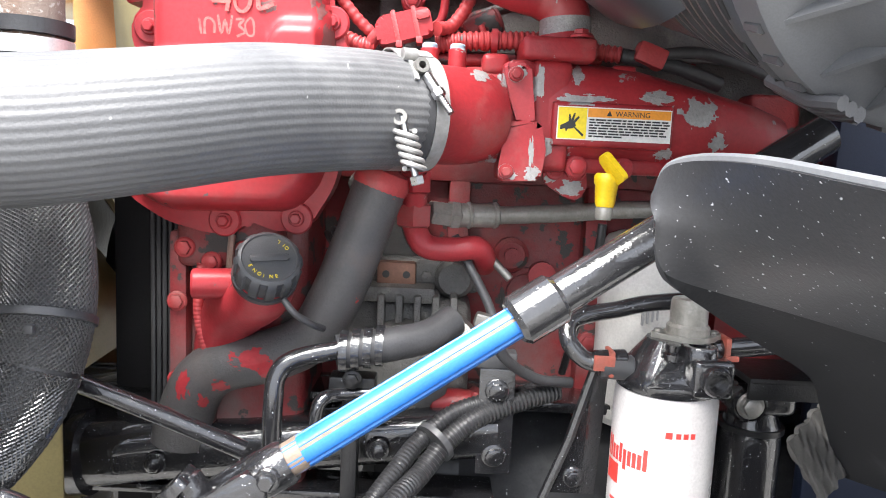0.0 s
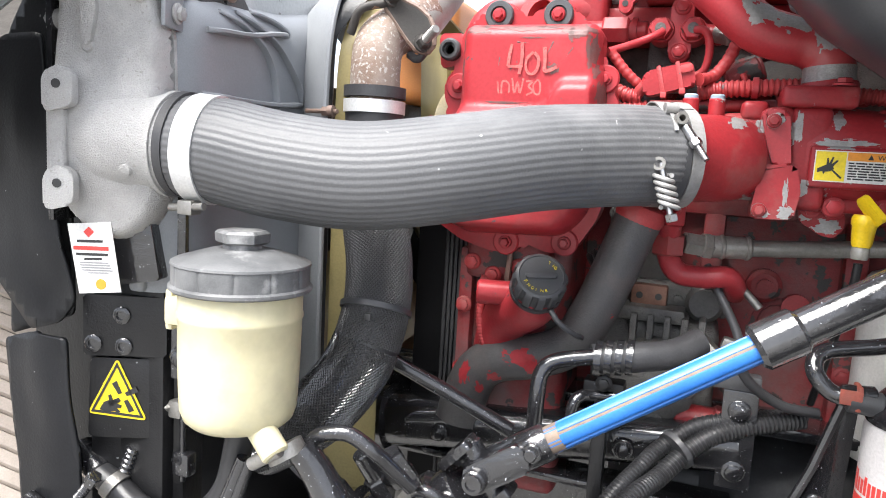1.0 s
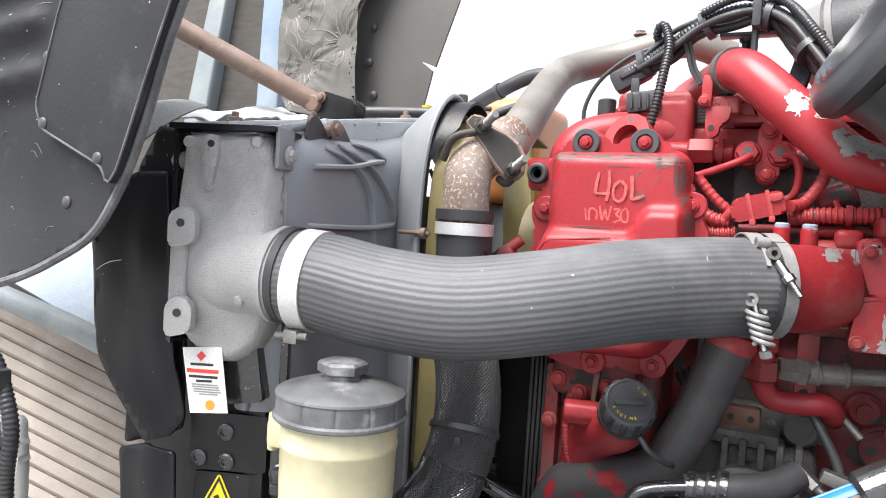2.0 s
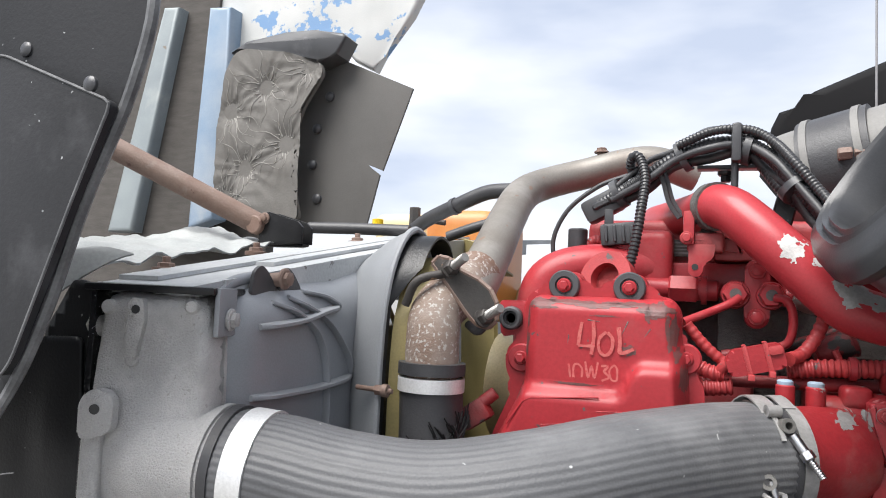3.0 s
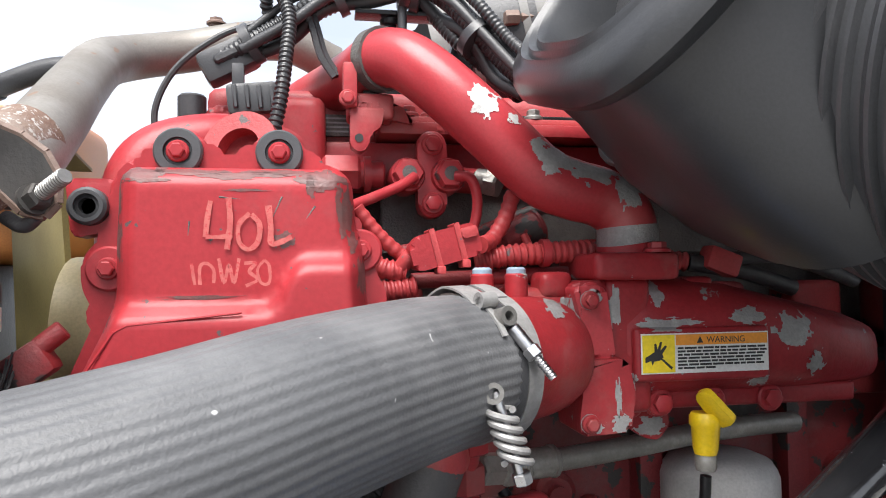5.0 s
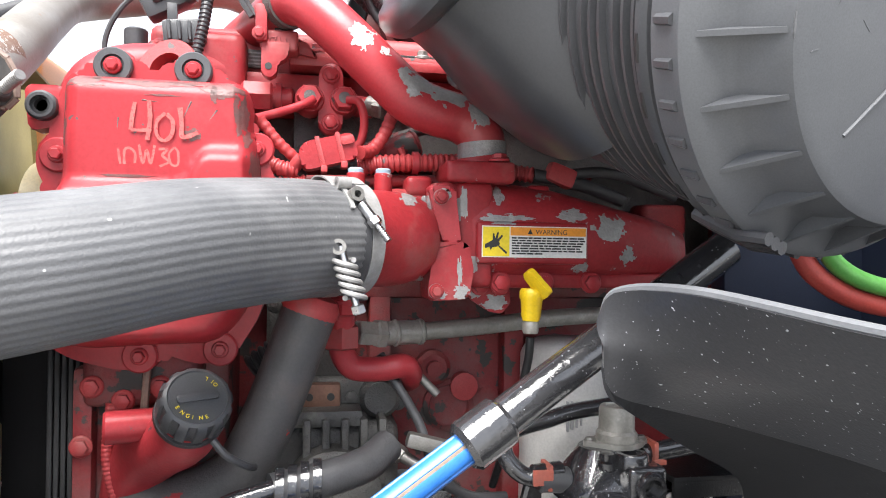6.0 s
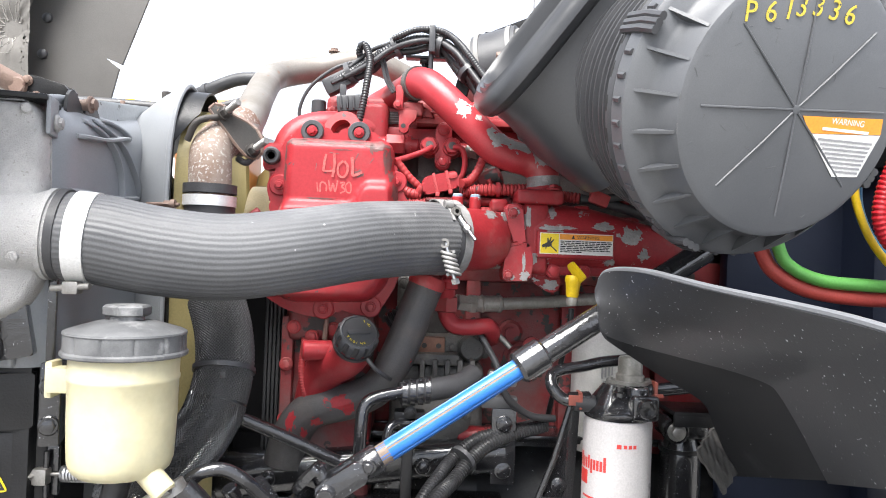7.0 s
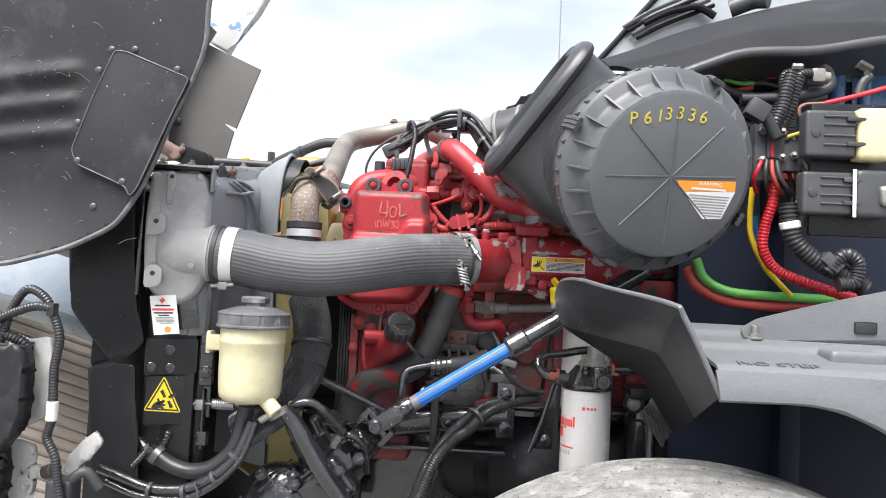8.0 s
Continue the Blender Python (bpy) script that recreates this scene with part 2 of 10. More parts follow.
INSUL = surface("brown_insulation_board", (0.085, 0.076, 0.068), (0.062, 0.056, 0.05), rough=0.85, scale=18, bump=0.4, stretch=(1, 1, 4))
QUILT = surface("taupe_insulation_fabric", (0.115, 0.107, 0.096), (0.15, 0.142, 0.13), rough=0.7, scale=24, bump=0.35, fine=300)
CREASE = surface("worn_fabric_crease", (0.36, 0.345, 0.32), (0.28, 0.265, 0.245), rough=0.8, scale=60, bump=0.2)
RED_COVER = surface("scuffed_red_paint", (0.39, 0.032, 0.04), (0.31, 0.028, 0.034), rough=0.36, spec=0.3, scale=13, bump=0.07, fine=260, dust=(0.20, 0.075, 0.075), dust_at=0.55, chip=(0.09, 0.075, 0.075), chip_scale=60, chip_at=0.665)
FIBRE = surface("white_gelcoat_oversprayed_blue", (0.60, 0.60, 0.58), (0.46, 0.47, 0.46), rough=0.6, scale=7, bump=0.2, dust=(0.36, 0.42, 0.48), dust_at=0.55, chip=(0.16, 0.28, 0.46), chip_scale=9, chip_at=0.545)
FIBRE_PALE = surface("pale_fibreglass", (0.30, 0.335, 0.34), (0.22, 0.25, 0.265), rough=0.5, scale=9, bump=0.15, dust=(0.42, 0.43, 0.42), dust_at=0.55, chip=(0.20, 0.17, 0.14), chip_scale=14, chip_at=0.66)
FIBRE_BLUE = surface("pale_blue_fibreglass", (0.20, 0.29, 0.40), (0.34, 0.39, 0.45), rough=0.45, scale=9, bump=0.15, dust=(0.44, 0.45, 0.44), dust_at=0.58)
FLAP = surface("grey_rubber_flap", (0.085, 0.08, 0.075), (0.105, 0.10, 0.094), rough=0.6, scale=8, bump=0.12)
GRILLE = surface("tan_grille_slats", (0.36, 0.31, 0.265), (0.27, 0.225, 0.19), rough=0.6, scale=14, bump=0.3, dust=(0.44, 0.40, 0.36), dust_at=0.6)
NAVY = surface("navy_firewall_paint", (0.009, 0.013, 0.028), (0.014, 0.02, 0.038), rough=0.5, scale=8, bump=0.08, spec=0.3)
BLUE_COL = surface("blue_cab_paint", (0.06, 0.15, 0.3), (0.045, 0.115, 0.24), rough=0.25, scale=10, bump=0.05, coat=0.4)
TYRE = surface("dusty_tyre_rubber", (0.25, 0.245, 0.235), (0.15, 0.148, 0.143), rough=0.85, scale=60, bump=1.0, fine=240, dust=(0.33, 0.325, 0.31), dust_at=0.52, spots=(0.08, 0.08, 0.08), spots_at=0.66, spots_scale=170)
FENDER = surface("grey_moulded_fender", (0.115, 0.12, 0.128), (0.17, 0.175, 0.185), rough=0.42, scale=5, bump=0.10, dust=(0.24, 0.245, 0.255), dust_at=0.56, stretch=(0.35, 1, 1))
COWL = surface("grey_cowl_plastic", (0.015, 0.0155, 0.017), (0.024, 0.0245, 0.027), rough=0.6, scale=9, bump=0.08, dust=(0.045, 0.046, 0.05), dust_at=0.58, spec=0.14)
CAB_GLASS = surface("windscreen_glass", (0.34, 0.37, 0.38), (0.40, 0.43, 0.44), rough=0.06, metal=0.0, scale=4, bump=0.0, coat=1.0)
CABLE_R = surface("red_cable", (0.66, 0.025, 0.04), (0.58, 0.02, 0.03), rough=0.4, scale=40, bump=0.08)
CABLE_G = surface("green_cable", (0.16, 0.50, 0.10), (0.13, 0.42, 0.09), rough=0.4, scale=40, bump=0.08)
CABLE_RF = surface("faded_red_hose", (0.55, 0.075, 0.055), (0.46, 0.06, 0.05), rough=0.5, scale=40, bump=0.1)
CABLE_B = surface("blue_cable", (0.02, 0.16, 0.36), (0.02, 0.13, 0.30), rough=0.4, scale=40, bump=0.08)
CONDUIT = surface("black_conduit", (0.022, 0.022, 0.024), (0.035, 0.035, 0.037), rough=0.35, scale=40, bump=0.1)
SLEEVE = surface("braided_black_sleeve", (0.04, 0.04, 0.042), (0.06, 0.06, 0.063), rough=0.16, scale=30, bump=0.1, coat=1.0)
SLEEVE_DUSTY = surface("dusty_braided_sleeve", (0.045, 0.045, 0.047), (0.075, 0.075, 0.078), rough=0.32, scale=30, bump=0.2)
# Unseen ground; its paleness is set for the light it throws up.
GROUND_BOUNCE = surface("pale_bounce_ground", (0.25, 0.243, 0.23), (0.19, 0.185, 0.175), rough=0.7, scale=3, bump=0.6, fine=90)
SHEET_PALE = surface("bleached_plastic_sheet", (0.40, 0.412, 0.405), (0.32, 0.335, 0.33), rough=0.5, scale=9, bump=0.12, fine=300, dust=(0.50, 0.51, 0.50), dust_at=0.56, chip=(0.22, 0.21, 0.19), chip_scale=26, chip_at=0.70)
MATT_BLACK = surface("matt_black_trim", (0.005, 0.005, 0.006), (0.008, 0.008, 0.009), rough=0.75, scale=9, bump=0.1, spec=0.2)
CAN_WHITE = surface("white_filter_enamel", (0.60, 0.575, 0.57), (0.54, 0.52, 0.515), rough=0.3, scale=14, bump=0.03, dust=(0.44, 0.42, 0.40), dust_at=0.66)
FRAY = surface("frayed_black_fibre", (0.016, 0.016, 0.017), (0.03, 0.03, 0.031), rough=0.7, scale=60, bump=0.1, spec=0.2)
WORN = surface("worn_plastic_edge", (0.15, 0.152, 0.156), (0.06, 0.061, 0.064), rough=0.5, scale=50, bump=0.2)
CLIP_RED = surface("orange_red_clip", (0.4, 0.085, 0.055), (0.24, 0.08, 0.06), rough=0.5, scale=60, bump=0.2)
BRAIDED = surface("dull_braided_steel", (0.3, 0.288, 0.262), (0.23, 0.22, 0.2), rough=0.36, metal=0.3, scale=90, bump=0.15, dust=(0.40, 0.385, 0.35), dust_at=0.55)
COPPER = surface("copper_plate", (0.28, 0.15, 0.10), (0.22, 0.11, 0.08), rough=0.5, metal=0.4, scale=50, bump=0.2)


# ---- building blocks ----
X, Y, Z = Vector((1, 0, 0)), Vector((0, 1, 0)), Vector((0, 0, 1))
FRONT = Vector((0, -1, 0))


def part(name, bm, material, parent=None, label="", smooth=38):
    """Links a bmesh as one mesh object, under a thing or a part."""
    me = bpy.data.meshes.new(name)
    bmesh.ops.recalc_face_normals(bm, faces=bm.faces)
    bm.to_mesh(me)
    bm.free()
    me.materials.append(material)
    me.shade_smooth()
    me.set_sharp_from_angle(angle=radians(smooth))
    ob = new(name, me)
    if parent is not None:
        ob.parent = parent
        base = parent
        while base.parent is not None:
            base = base.parent
        ob.matrix_parent_inverse = Matrix.Translation(-DRAWN.get(base.name, base.location)) if parent is base else Matrix.Identity(4)
    if label:
        ob["label"] = label
    return ob


DRAWN = {}


def thing(name, at, label, category, group="", kind="", seat=(0, 0, 0), yaw=0.0):
    """An empty at its base. Its parts are drawn round at; the whole is then seated by a shift and a turn about at."""
    ob = new(name)
    ob.empty_display_size = 0.05
    ob.location = Vector(at) + Vector(seat)
    ob.rotation_euler.z = radians(yaw)
    DRAWN[ob.name] = Vector(at)
    return tagged(ob, label, category, group, kind)


def merged(*bms):
    out = bmesh.new()
    for b in bms:
        me = bpy.data.meshes.new("tmp")
        b.to_mesh(me)
        b.free()
        out.from_mesh(me)
        bpy.data.meshes.remove(me)
    return out


def curve_points(pts, per=8):
    """A smooth line through the points (Catmull-Rom)."""
    p = [Vector(q) for q in pts]
    if len(p) < 3:
        return [p[0].lerp(p[1], i / per) for i in range(per + 1)]
    p = [2 * p[0] - p[1]] + p + [2 * p[-1] - p[-2]]
    out = []
    for i in range(1, len(p) - 2):
        a, b, c, d = p[i - 1:i + 3]
        for k in range(per):
            t = k / per
            out.append(0.5 * (2 * b + (c - a) * t + (2 * a - 5 * b + 4 * c - d) * t * t + (3 * b - a - 3 * c + d) * t ** 3))
    out.append(p[-2])
    return out


def resample(line, step):
    total = [0.0]
    for a, b in zip(line, line[1:]):
        total.append(total[-1] + (b - a).length)
    n = max(2, int(round(total[-1] / step)))
    out, j = [], 0
    for i in range(n + 1):
        s = total[-1] * i / n
        while j < len(line) - 2 and total[j + 1] < s:
            j += 1
        seg = total[j + 1] - total[j]
        out.append(line[j].lerp(line[j + 1], (s - total[j]) / seg if seg > 1e-9 else 0))
    return out


def sweep(line, radius, n=16, caps=True, shape=None):
    """A tube along a dense line; radius is a number or a function of the way along it (0 to 1); shape(angle) scales the section."""
    bm = bmesh.new()
    rings = []
    prev = None
    for i, p in enumerate(line):
        d = (line[min(i + 1, len(line) - 1)] - line[max(i - 1, 0)]).normalized()
        if prev is None:
            prev = d.orthogonal().normalized()
        u = (prev - d * prev.dot(d)).normalized()
        prev = u
        v = d.cross(u)
        r = radius(i / (len(line) - 1)) if callable(radius) else radius
        ring = []
        for k in range(n):
            a = 2 * math.pi * k / n
            q = r * (shape(a) if shape else 1.0)
            ring.append(bm.verts.new(p + u * (q * math.cos(a)) + v * (q * math.sin(a))))
        rings.append(ring)
    for a, b in zip(rings, rings[1:]):
        for k in range(n):
            bm.faces.new((a[k], a[(k + 1) % n], b[(k + 1) % n], b[k]))
    if caps:
        bm.faces.new(rings[0][::-1])
        bm.faces.new(rings[-1])
    return bm


def tube(pts, radius, n=16, per=8, caps=True, shape=None):
    return sweep(curve_points(pts, per), radius, n, caps, shape)


def corrugated(pts, r, pitch=0.005, depth=0.12, n=14):
    """A ribbed conduit along the points."""
    line = resample(curve_points(pts, 10), pitch / 4)
    m = len(line) - 1
    return sweep(line, lambda s: r * (1 - depth * (1 if int(round(s * m)) % 4 in (2, 3) else 0)), n)


def axis_frame(axis):
    d = Vector(axis).normalized()
    u = (Vector((0, 0, 1)) if abs(d.z) < 0.9 else Vector((1, 0, 0))).cross(d).normalized()
    return u, d.cross(u), d


def lathe(profile, at, axis, n=24, shape=None):
    """A turned body: rows of (radius, height) along the axis from at."""
    u, v, d = axis_frame(axis)
    at = Vector(at)
    bm = bmesh.new()
    rings = []
    for r, h in profile:
        rings.append([bm.verts.new(at + d * h + (u * math.cos(2 * math.pi * k / n) + v * math.sin(2 * math.pi * k / n)) * (r * (shape(2 * math.pi * k / n, h) if shape else 1))) for k in range(n)])
    for a, b in zip(rings, rings[1:]):
        for k in range(n):
            bm.faces.new((a[k], a[(k + 1) % n], b[(k + 1) % n], b[k]))
    if profile[0][0] > 1e-5:
        bm.faces.new(rings[0][::-1])
    if profile[-1][0] > 1e-5:
        bm.faces.new(rings[-1])
    bmesh.ops.remove_doubles(bm, verts=bm.verts, dist=1e-6)
    return bm


def rod(a, b, r, n=14, bevel=0.15):
    a, b = Vector(a), Vector(b)
    h = (b - a).length
    e = min(r * bevel, h * 0.3)
    return lathe([(r - e, 0), (r, e), (r, h - e), (r - e, h)], a, b - a, n)


def rbox(lo, hi, bevel=0.004, seg=2, turn=(0, 0, 0)):
    """A box with rounded edges between two corners, turned about its middle by degrees."""
    bm = bmesh.new()
    bmesh.ops.create_cube(bm, size=1)
    lo, hi = Vector(lo), Vector(hi)
    bmesh.ops.scale(bm, vec=hi - lo, verts=bm.verts)
    if bevel:
        bmesh.ops.bevel(bm, geom=bm.edges, offset=bevel, segments=seg, affect="EDGES", profile=0.6)
    bmesh.ops.transform(bm, matrix=pose(*((lo + hi) / 2), *turn), verts=bm.verts)
    return bm


def prism(outline, at, ux, uy, depth, bevel=0.003, seg=2, taper=0.0):
    """A plate: the outline (x, y along ux, uy from at) pushed by depth along ux x uy. Its front edge is rounded."""
    ux, uy, at = Vector(ux).normalized(), Vector(uy).normalized(), Vector(at)
    nz = ux.cross(uy)
    bm = bmesh.new()
    cx = sum(p[0] for p in outline) / len(outline)
    cy = sum(p[1] for p in outline) / len(outline)
    back = [bm.verts.new(at + ux * x + uy * y) for x, y in outline]
    front = [bm.verts.new(at + ux * (x + (cx - x) * taper) + uy * (y + (cy - y) * taper) + nz * depth) for x, y in outline]
    bm.faces.new(back[::-1])
    top = bm.faces.new(front)
    n = len(outline)
    for k in range(n):
        bm.faces.new((back[k], back[(k + 1) % n], front[(k + 1) % n], front[k]))
    if bevel:
        bmesh.ops.bevel(bm, geom=list(top.edges), offset=bevel, segments=seg, affect="EDGES", profile=0.6)
    return bm


def rounded(points, r, seg=4):
    """An outline with its corners rounded by r."""
    out = []
    n = len(points)
    for i in range(n):
        p = Vector((*points[i], 0))
        a, b = Vector((*points[i - 1], 0)) - p, Vector((*points[(i + 1) % n], 0)) - p
        k = min(r, a.length * 0.45, b.length * 0.45)
        p0, p1 = p + a.normalized() * k, p + b.normalized() * k
        for j in range(seg + 1):
            t = j / seg
            q = p0 * (1 - t) ** 2 + p * 2 * t * (1 - t) + p1 * t * t
            out.append((q.x, q.y))
    return out


def circle(cx, cy, r, n=20, a0=0.0, a1=2 * math.pi):
    full = abs(a1 - a0 - 2 * math.pi) < 1e-6
    return [(cx + r * math.cos(a0 + (a1 - a0) * k / (n if full else n - 1)), cy + r * math.sin(a0 + (a1 - a0) * k / (n if full else n - 1))) for k in range(n)]


def bolt(at, axis, r=0.007, h=0.006):
    """A flanged hex bolt head."""
    at, d = Vector(at), Vector(axis).normalized()
    return merged(lathe([(r * 1.45, 0), (r * 1.45, h * 0.25), (r * 1.25, h * 0.4)], at, d, 16),
                  lathe([(r, h * 0.35), (r, h * 0.9), (r * 0.8, h)], at, d, 6))


def band(line_pt, axis, r, w, thick=0.0012, n=32):
    """A flat hose clamp band round an axis."""
    return lathe([(r, -w / 2), (r + thick, -w / 2), (r + thick, w / 2), (r, w / 2)], line_pt, axis, n)


def sheet(rows, thick=0.004):
    """A bent sheet: a grid of points, made solid."""
    bm = bmesh.new()
    g = [[bm.verts.new(p) for p in row] for row in rows]
    for a, b in zip(g, g[1:]):
        for k in range(len(a) - 1):
            bm.faces.new((a[k], a[k + 1], b[k + 1], b[k]))
    bmesh.ops.recalc_face_normals(bm, faces=bm.faces)
    bmesh.ops.solidify(bm, geom=bm.faces[:], thickness=thick)
    return bm


def grid_sheet(f, nu, nv, thick=0.004):
    return sheet([[f(i / nu, j / nv) for j in range(nv + 1)] for i in range(nu + 1)], thick)


def poly_sheet(outline, step, shape):
    # a flat outline in x and z cut into a fine grid, then given depth by shape(x, z)
    bm = bmesh.new()
    bm.faces.new([bm.verts.new((x, 0, z)) for x, z in outline])
    bmesh.ops.triangulate(bm, faces=bm.faces)
    for k, nrm in ((0, X), (1, Z)):
        lo, hi = min(p[k] for p in outline), max(p[k] for p in outline)
        n = int((hi - lo) / step)
        for i in range(1, n + 1):
            bmesh.ops.bisect_plane(bm, geom=bm.verts[:] + bm.edges[:] + bm.faces[:], plane_co=nrm * (lo + i * step), plane_no=nrm, dist=1e-6)
    bmesh.ops.remove_doubles(bm, verts=bm.verts, dist=step * 0.12)
    bmesh.ops.triangulate(bm, faces=bm.faces)
    for v in bm.verts:
        v.co.y = shape(v.co.x, v.co.z)
    return bm


def thicken(ob, t):
    m = ob.modifiers.new("thickness", "SOLIDIFY")
    m.thickness, m.offset = t, 0.0
    return ob


def bvh_of(objects):
    """A search tree over the meshes of the given parts."""
    verts, faces = [], []
    for ob in objects:
        n = len(verts)
        verts += [v.co.copy() for v in ob.data.vertices]
        faces += [[n + i for i in p.vertices] for p in ob.data.polygons]
    return BVHTree.FromPolygons(verts, faces)


def flake(tree, at, ux, uy, w, h, seed, material, parent, lift=0.0005, n=44):
    """A ragged patch of flaked paint: a fine grid laid onto the surface seen along ux x uy."""
    at, ux, uy = Vector(at), Vector(ux).normalized(), Vector(uy).normalized()
    nz = ux.cross(uy)
    bm = bmesh.new()
    g = {}
    for i in range(n + 1):
        for j in range(n + 1):
            s, t = 2 * i / n - 1, 2 * j / n - 1
            r = math.hypot(s, t) + 0.55 * noise.noise((s * 2.2 + seed, t * 2.2, seed * 1.7)) + 0.25 * noise.noise((s * 6 + seed, t * 6, seed))
            if r > 0.85:
                continue
            p = at + ux * (s * w) + uy * (t * h)
            loc, nrm, _i, _d = tree.ray_cast(p + nz * 0.08, -nz, 0.16)
            if loc is not None:
                g[i, j] = bm.verts.new(loc + nz * lift)
    for i in range(n):
        for j in range(n):
            q = [(i, j), (i + 1, j), (i + 1, j + 1), (i, j + 1)]
            if all(k in g for k in q):
                bm.faces.new([g[k] for k in q])
    bmesh.ops.delete(bm, geom=[v for v in bm.verts if not v.link_faces], context="VERTS")
    if not bm.faces:
        bm.free()
        return None
    return part("bare_patch", bm, material, parent)


def lettering(name, body, at, ux, uy, size, material, parent=None, align="LEFT", depth=0.0004, sx=1.0):
    """Raised letters in the built-in font, lying in the plane of ux and uy."""
    cu = bpy.data.curves.new(name, "FONT")
    cu.body, cu.size, cu.align_x, cu.extrude = body, size, align, depth
    cu.space_character = 1.0
    tmp = bpy.data.objects.new("tmp", cu)
    me = bpy.data.meshes.new_from_object(tmp)
    bpy.data.objects.remove(tmp)
    ux, uy = Vector(ux).normalized(), Vector(uy).normalized()
    nz = ux.cross(uy)
    m = Matrix(((ux.x * sx, uy.x, nz.x, at[0]), (ux.y * sx, uy.y, nz.y, at[1]), (ux.z * sx, uy.z, nz.z, at[2]), (0, 0, 0, 1)))
    me.transform(m)
    bm = bmesh.new()
    bm.from_mesh(me)
    bpy.data.meshes.remove(me)
    return part(name, bm, material, parent)



# ---- fitted centre lines ----
CHARGE_HOSE = [(-0.412, 0.472, 1.501), (-0.374, 0.478, 1.498), (-0.316, 0.492, 1.488), (-0.250, 0.513, 1.484), (-0.178, 0.548, 1.495), (-0.115, 0.591, 1.508), (-0.070, 0.629, 1.514), (-0.035, 0.659, 1.517), (0.0, 0.686, 1.518)]
COOL_HOSE_UP = [(-0.320, 0.672, 1.562), (-0.319, 0.673, 1.525), (-0.317, 0.671, 1.487)]
RUST_ELBOW = [(-0.320, 0.674, 1.555), (-0.322, 0.675, 1.598), (-0.323, 0.688, 1.630), (-0.310, 0.718, 1.654), (-0.304, 0.760, 1.675)]
BRAID_HOSE = [(-0.297, 0.640, 1.428), (-0.280, 0.620, 1.391), (-0.271, 0.600, 1.346), (-0.277, 0.580, 1.295), (-0.300, 0.565, 1.253), (-0.333, 0.560, 1.221), (-0.384, 0.570, 1.186)]
BLACK_PIPE = [(-0.025, 0.715, 1.453), (-0.033, 0.715, 1.430), (-0.048, 0.720, 1.387), (-0.066, 0.725, 1.342), (-0.089, 0.730, 1.303), (-0.128, 0.735, 1.282), (-0.174, 0.740, 1.269), (-0.200, 0.745, 1.249), (-0.216, 0.750, 1.214), (-0.222, 0.750, 1.184)]
ROD_LOW = [(-0.269, 0.640, 1.279), (-0.194, 0.650, 1.246), (-0.133, 0.660, 1.216)]
STEER_TUBE = [(-0.076, 0.566, 1.250), (0.102, 0.602, 1.3625), (0.245, 0.629, 1.4525), (0.262, 0.632, 1.463)]
BRAKE_LINE_A = [(-0.104, 0.640, 1.223), (-0.103, 0.640, 1.268), (-0.101, 0.645, 1.291), (-0.088, 0.650, 1.304), (-0.051, 0.660, 1.312)]
BRAKE_LINE_B = [(-0.070, 0.660, 1.231), (-0.069, 0.660, 1.255), (-0.063, 0.665, 1.266), (-0.047, 0.675, 1.267), (-0.001, 0.680, 1.269)]
BLACK_HOSE_A = [(-0.054, 0.665, 1.308), (-0.008, 0.680, 1.313), (0.027, 0.700, 1.318), (0.048, 0.720, 1.328)]
BRAIDED_LINE = [(0.021, 0.770, 1.427), (0.044, 0.780, 1.424), (0.091, 0.790, 1.425), (0.163, 0.800, 1.430), (0.231, 0.810, 1.436), (0.289, 0.820, 1.438), (0.342, 0.830, 1.437)]
HARNESS_LOW = [(-0.019, 0.660, 1.171), (0.001, 0.690, 1.190), (0.020, 0.720, 1.206), (0.053, 0.740, 1.229), (0.087, 0.750, 1.239), (0.129, 0.770, 1.243), (0.164, 0.790, 1.248)]
HARNESS_LOW2 = [(-0.001, 0.650, 1.175), (0.022, 0.690, 1.185), (0.048, 0.720, 1.208), (0.075, 0.735, 1.226), (0.110, 0.750, 1.237), (0.161, 0.770, 1.248)]
THIN_HOSE = [(0.087, 0.720, 1.311), (0.105, 0.730, 1.287), (0.137, 0.750, 1.265), (0.173, 0.760, 1.260)]
PUMP_HOSE = [(0.385, 0.745, 1.366), (0.310, 0.742, 1.3575), (0.241, 0.740, 1.350), (0.207, 0.735, 1.343), (0.172, 0.720, 1.339), (0.157, 0.710, 1.332), (0.156, 0.700, 1.318), (0.169, 0.695, 1.304), (0.184, 0.690, 1.300)]
RED_PIPE = [(-0.125, 0.990, 1.760), (-0.092, 0.900, 1.756), (-0.066, 0.835, 1.755), (-0.050, 0.797, 1.757), (-0.034, 0.778, 1.751), (-0.015, 0.763, 1.734), (0.009, 0.752, 1.710), (0.039, 0.747, 1.681), (0.069, 0.747, 1.655), (0.096, 0.750, 1.645), (0.119, 0.754, 1.640), (0.136, 0.754, 1.629), (0.142, 0.754, 1.612), (0.142, 0.754, 1.592)]
LOOM_A = [(-0.194, 0.840, 1.758), (-0.165, 0.830, 1.772), (-0.126, 0.825, 1.796), (-0.095, 0.815, 1.814), (-0.058, 0.810, 1.828), (-0.022, 0.810, 1.828), (0.002, 0.800, 1.812), (0.021, 0.780, 1.785), (0.042, 0.770, 1.755), (0.059, 0.750, 1.729)]
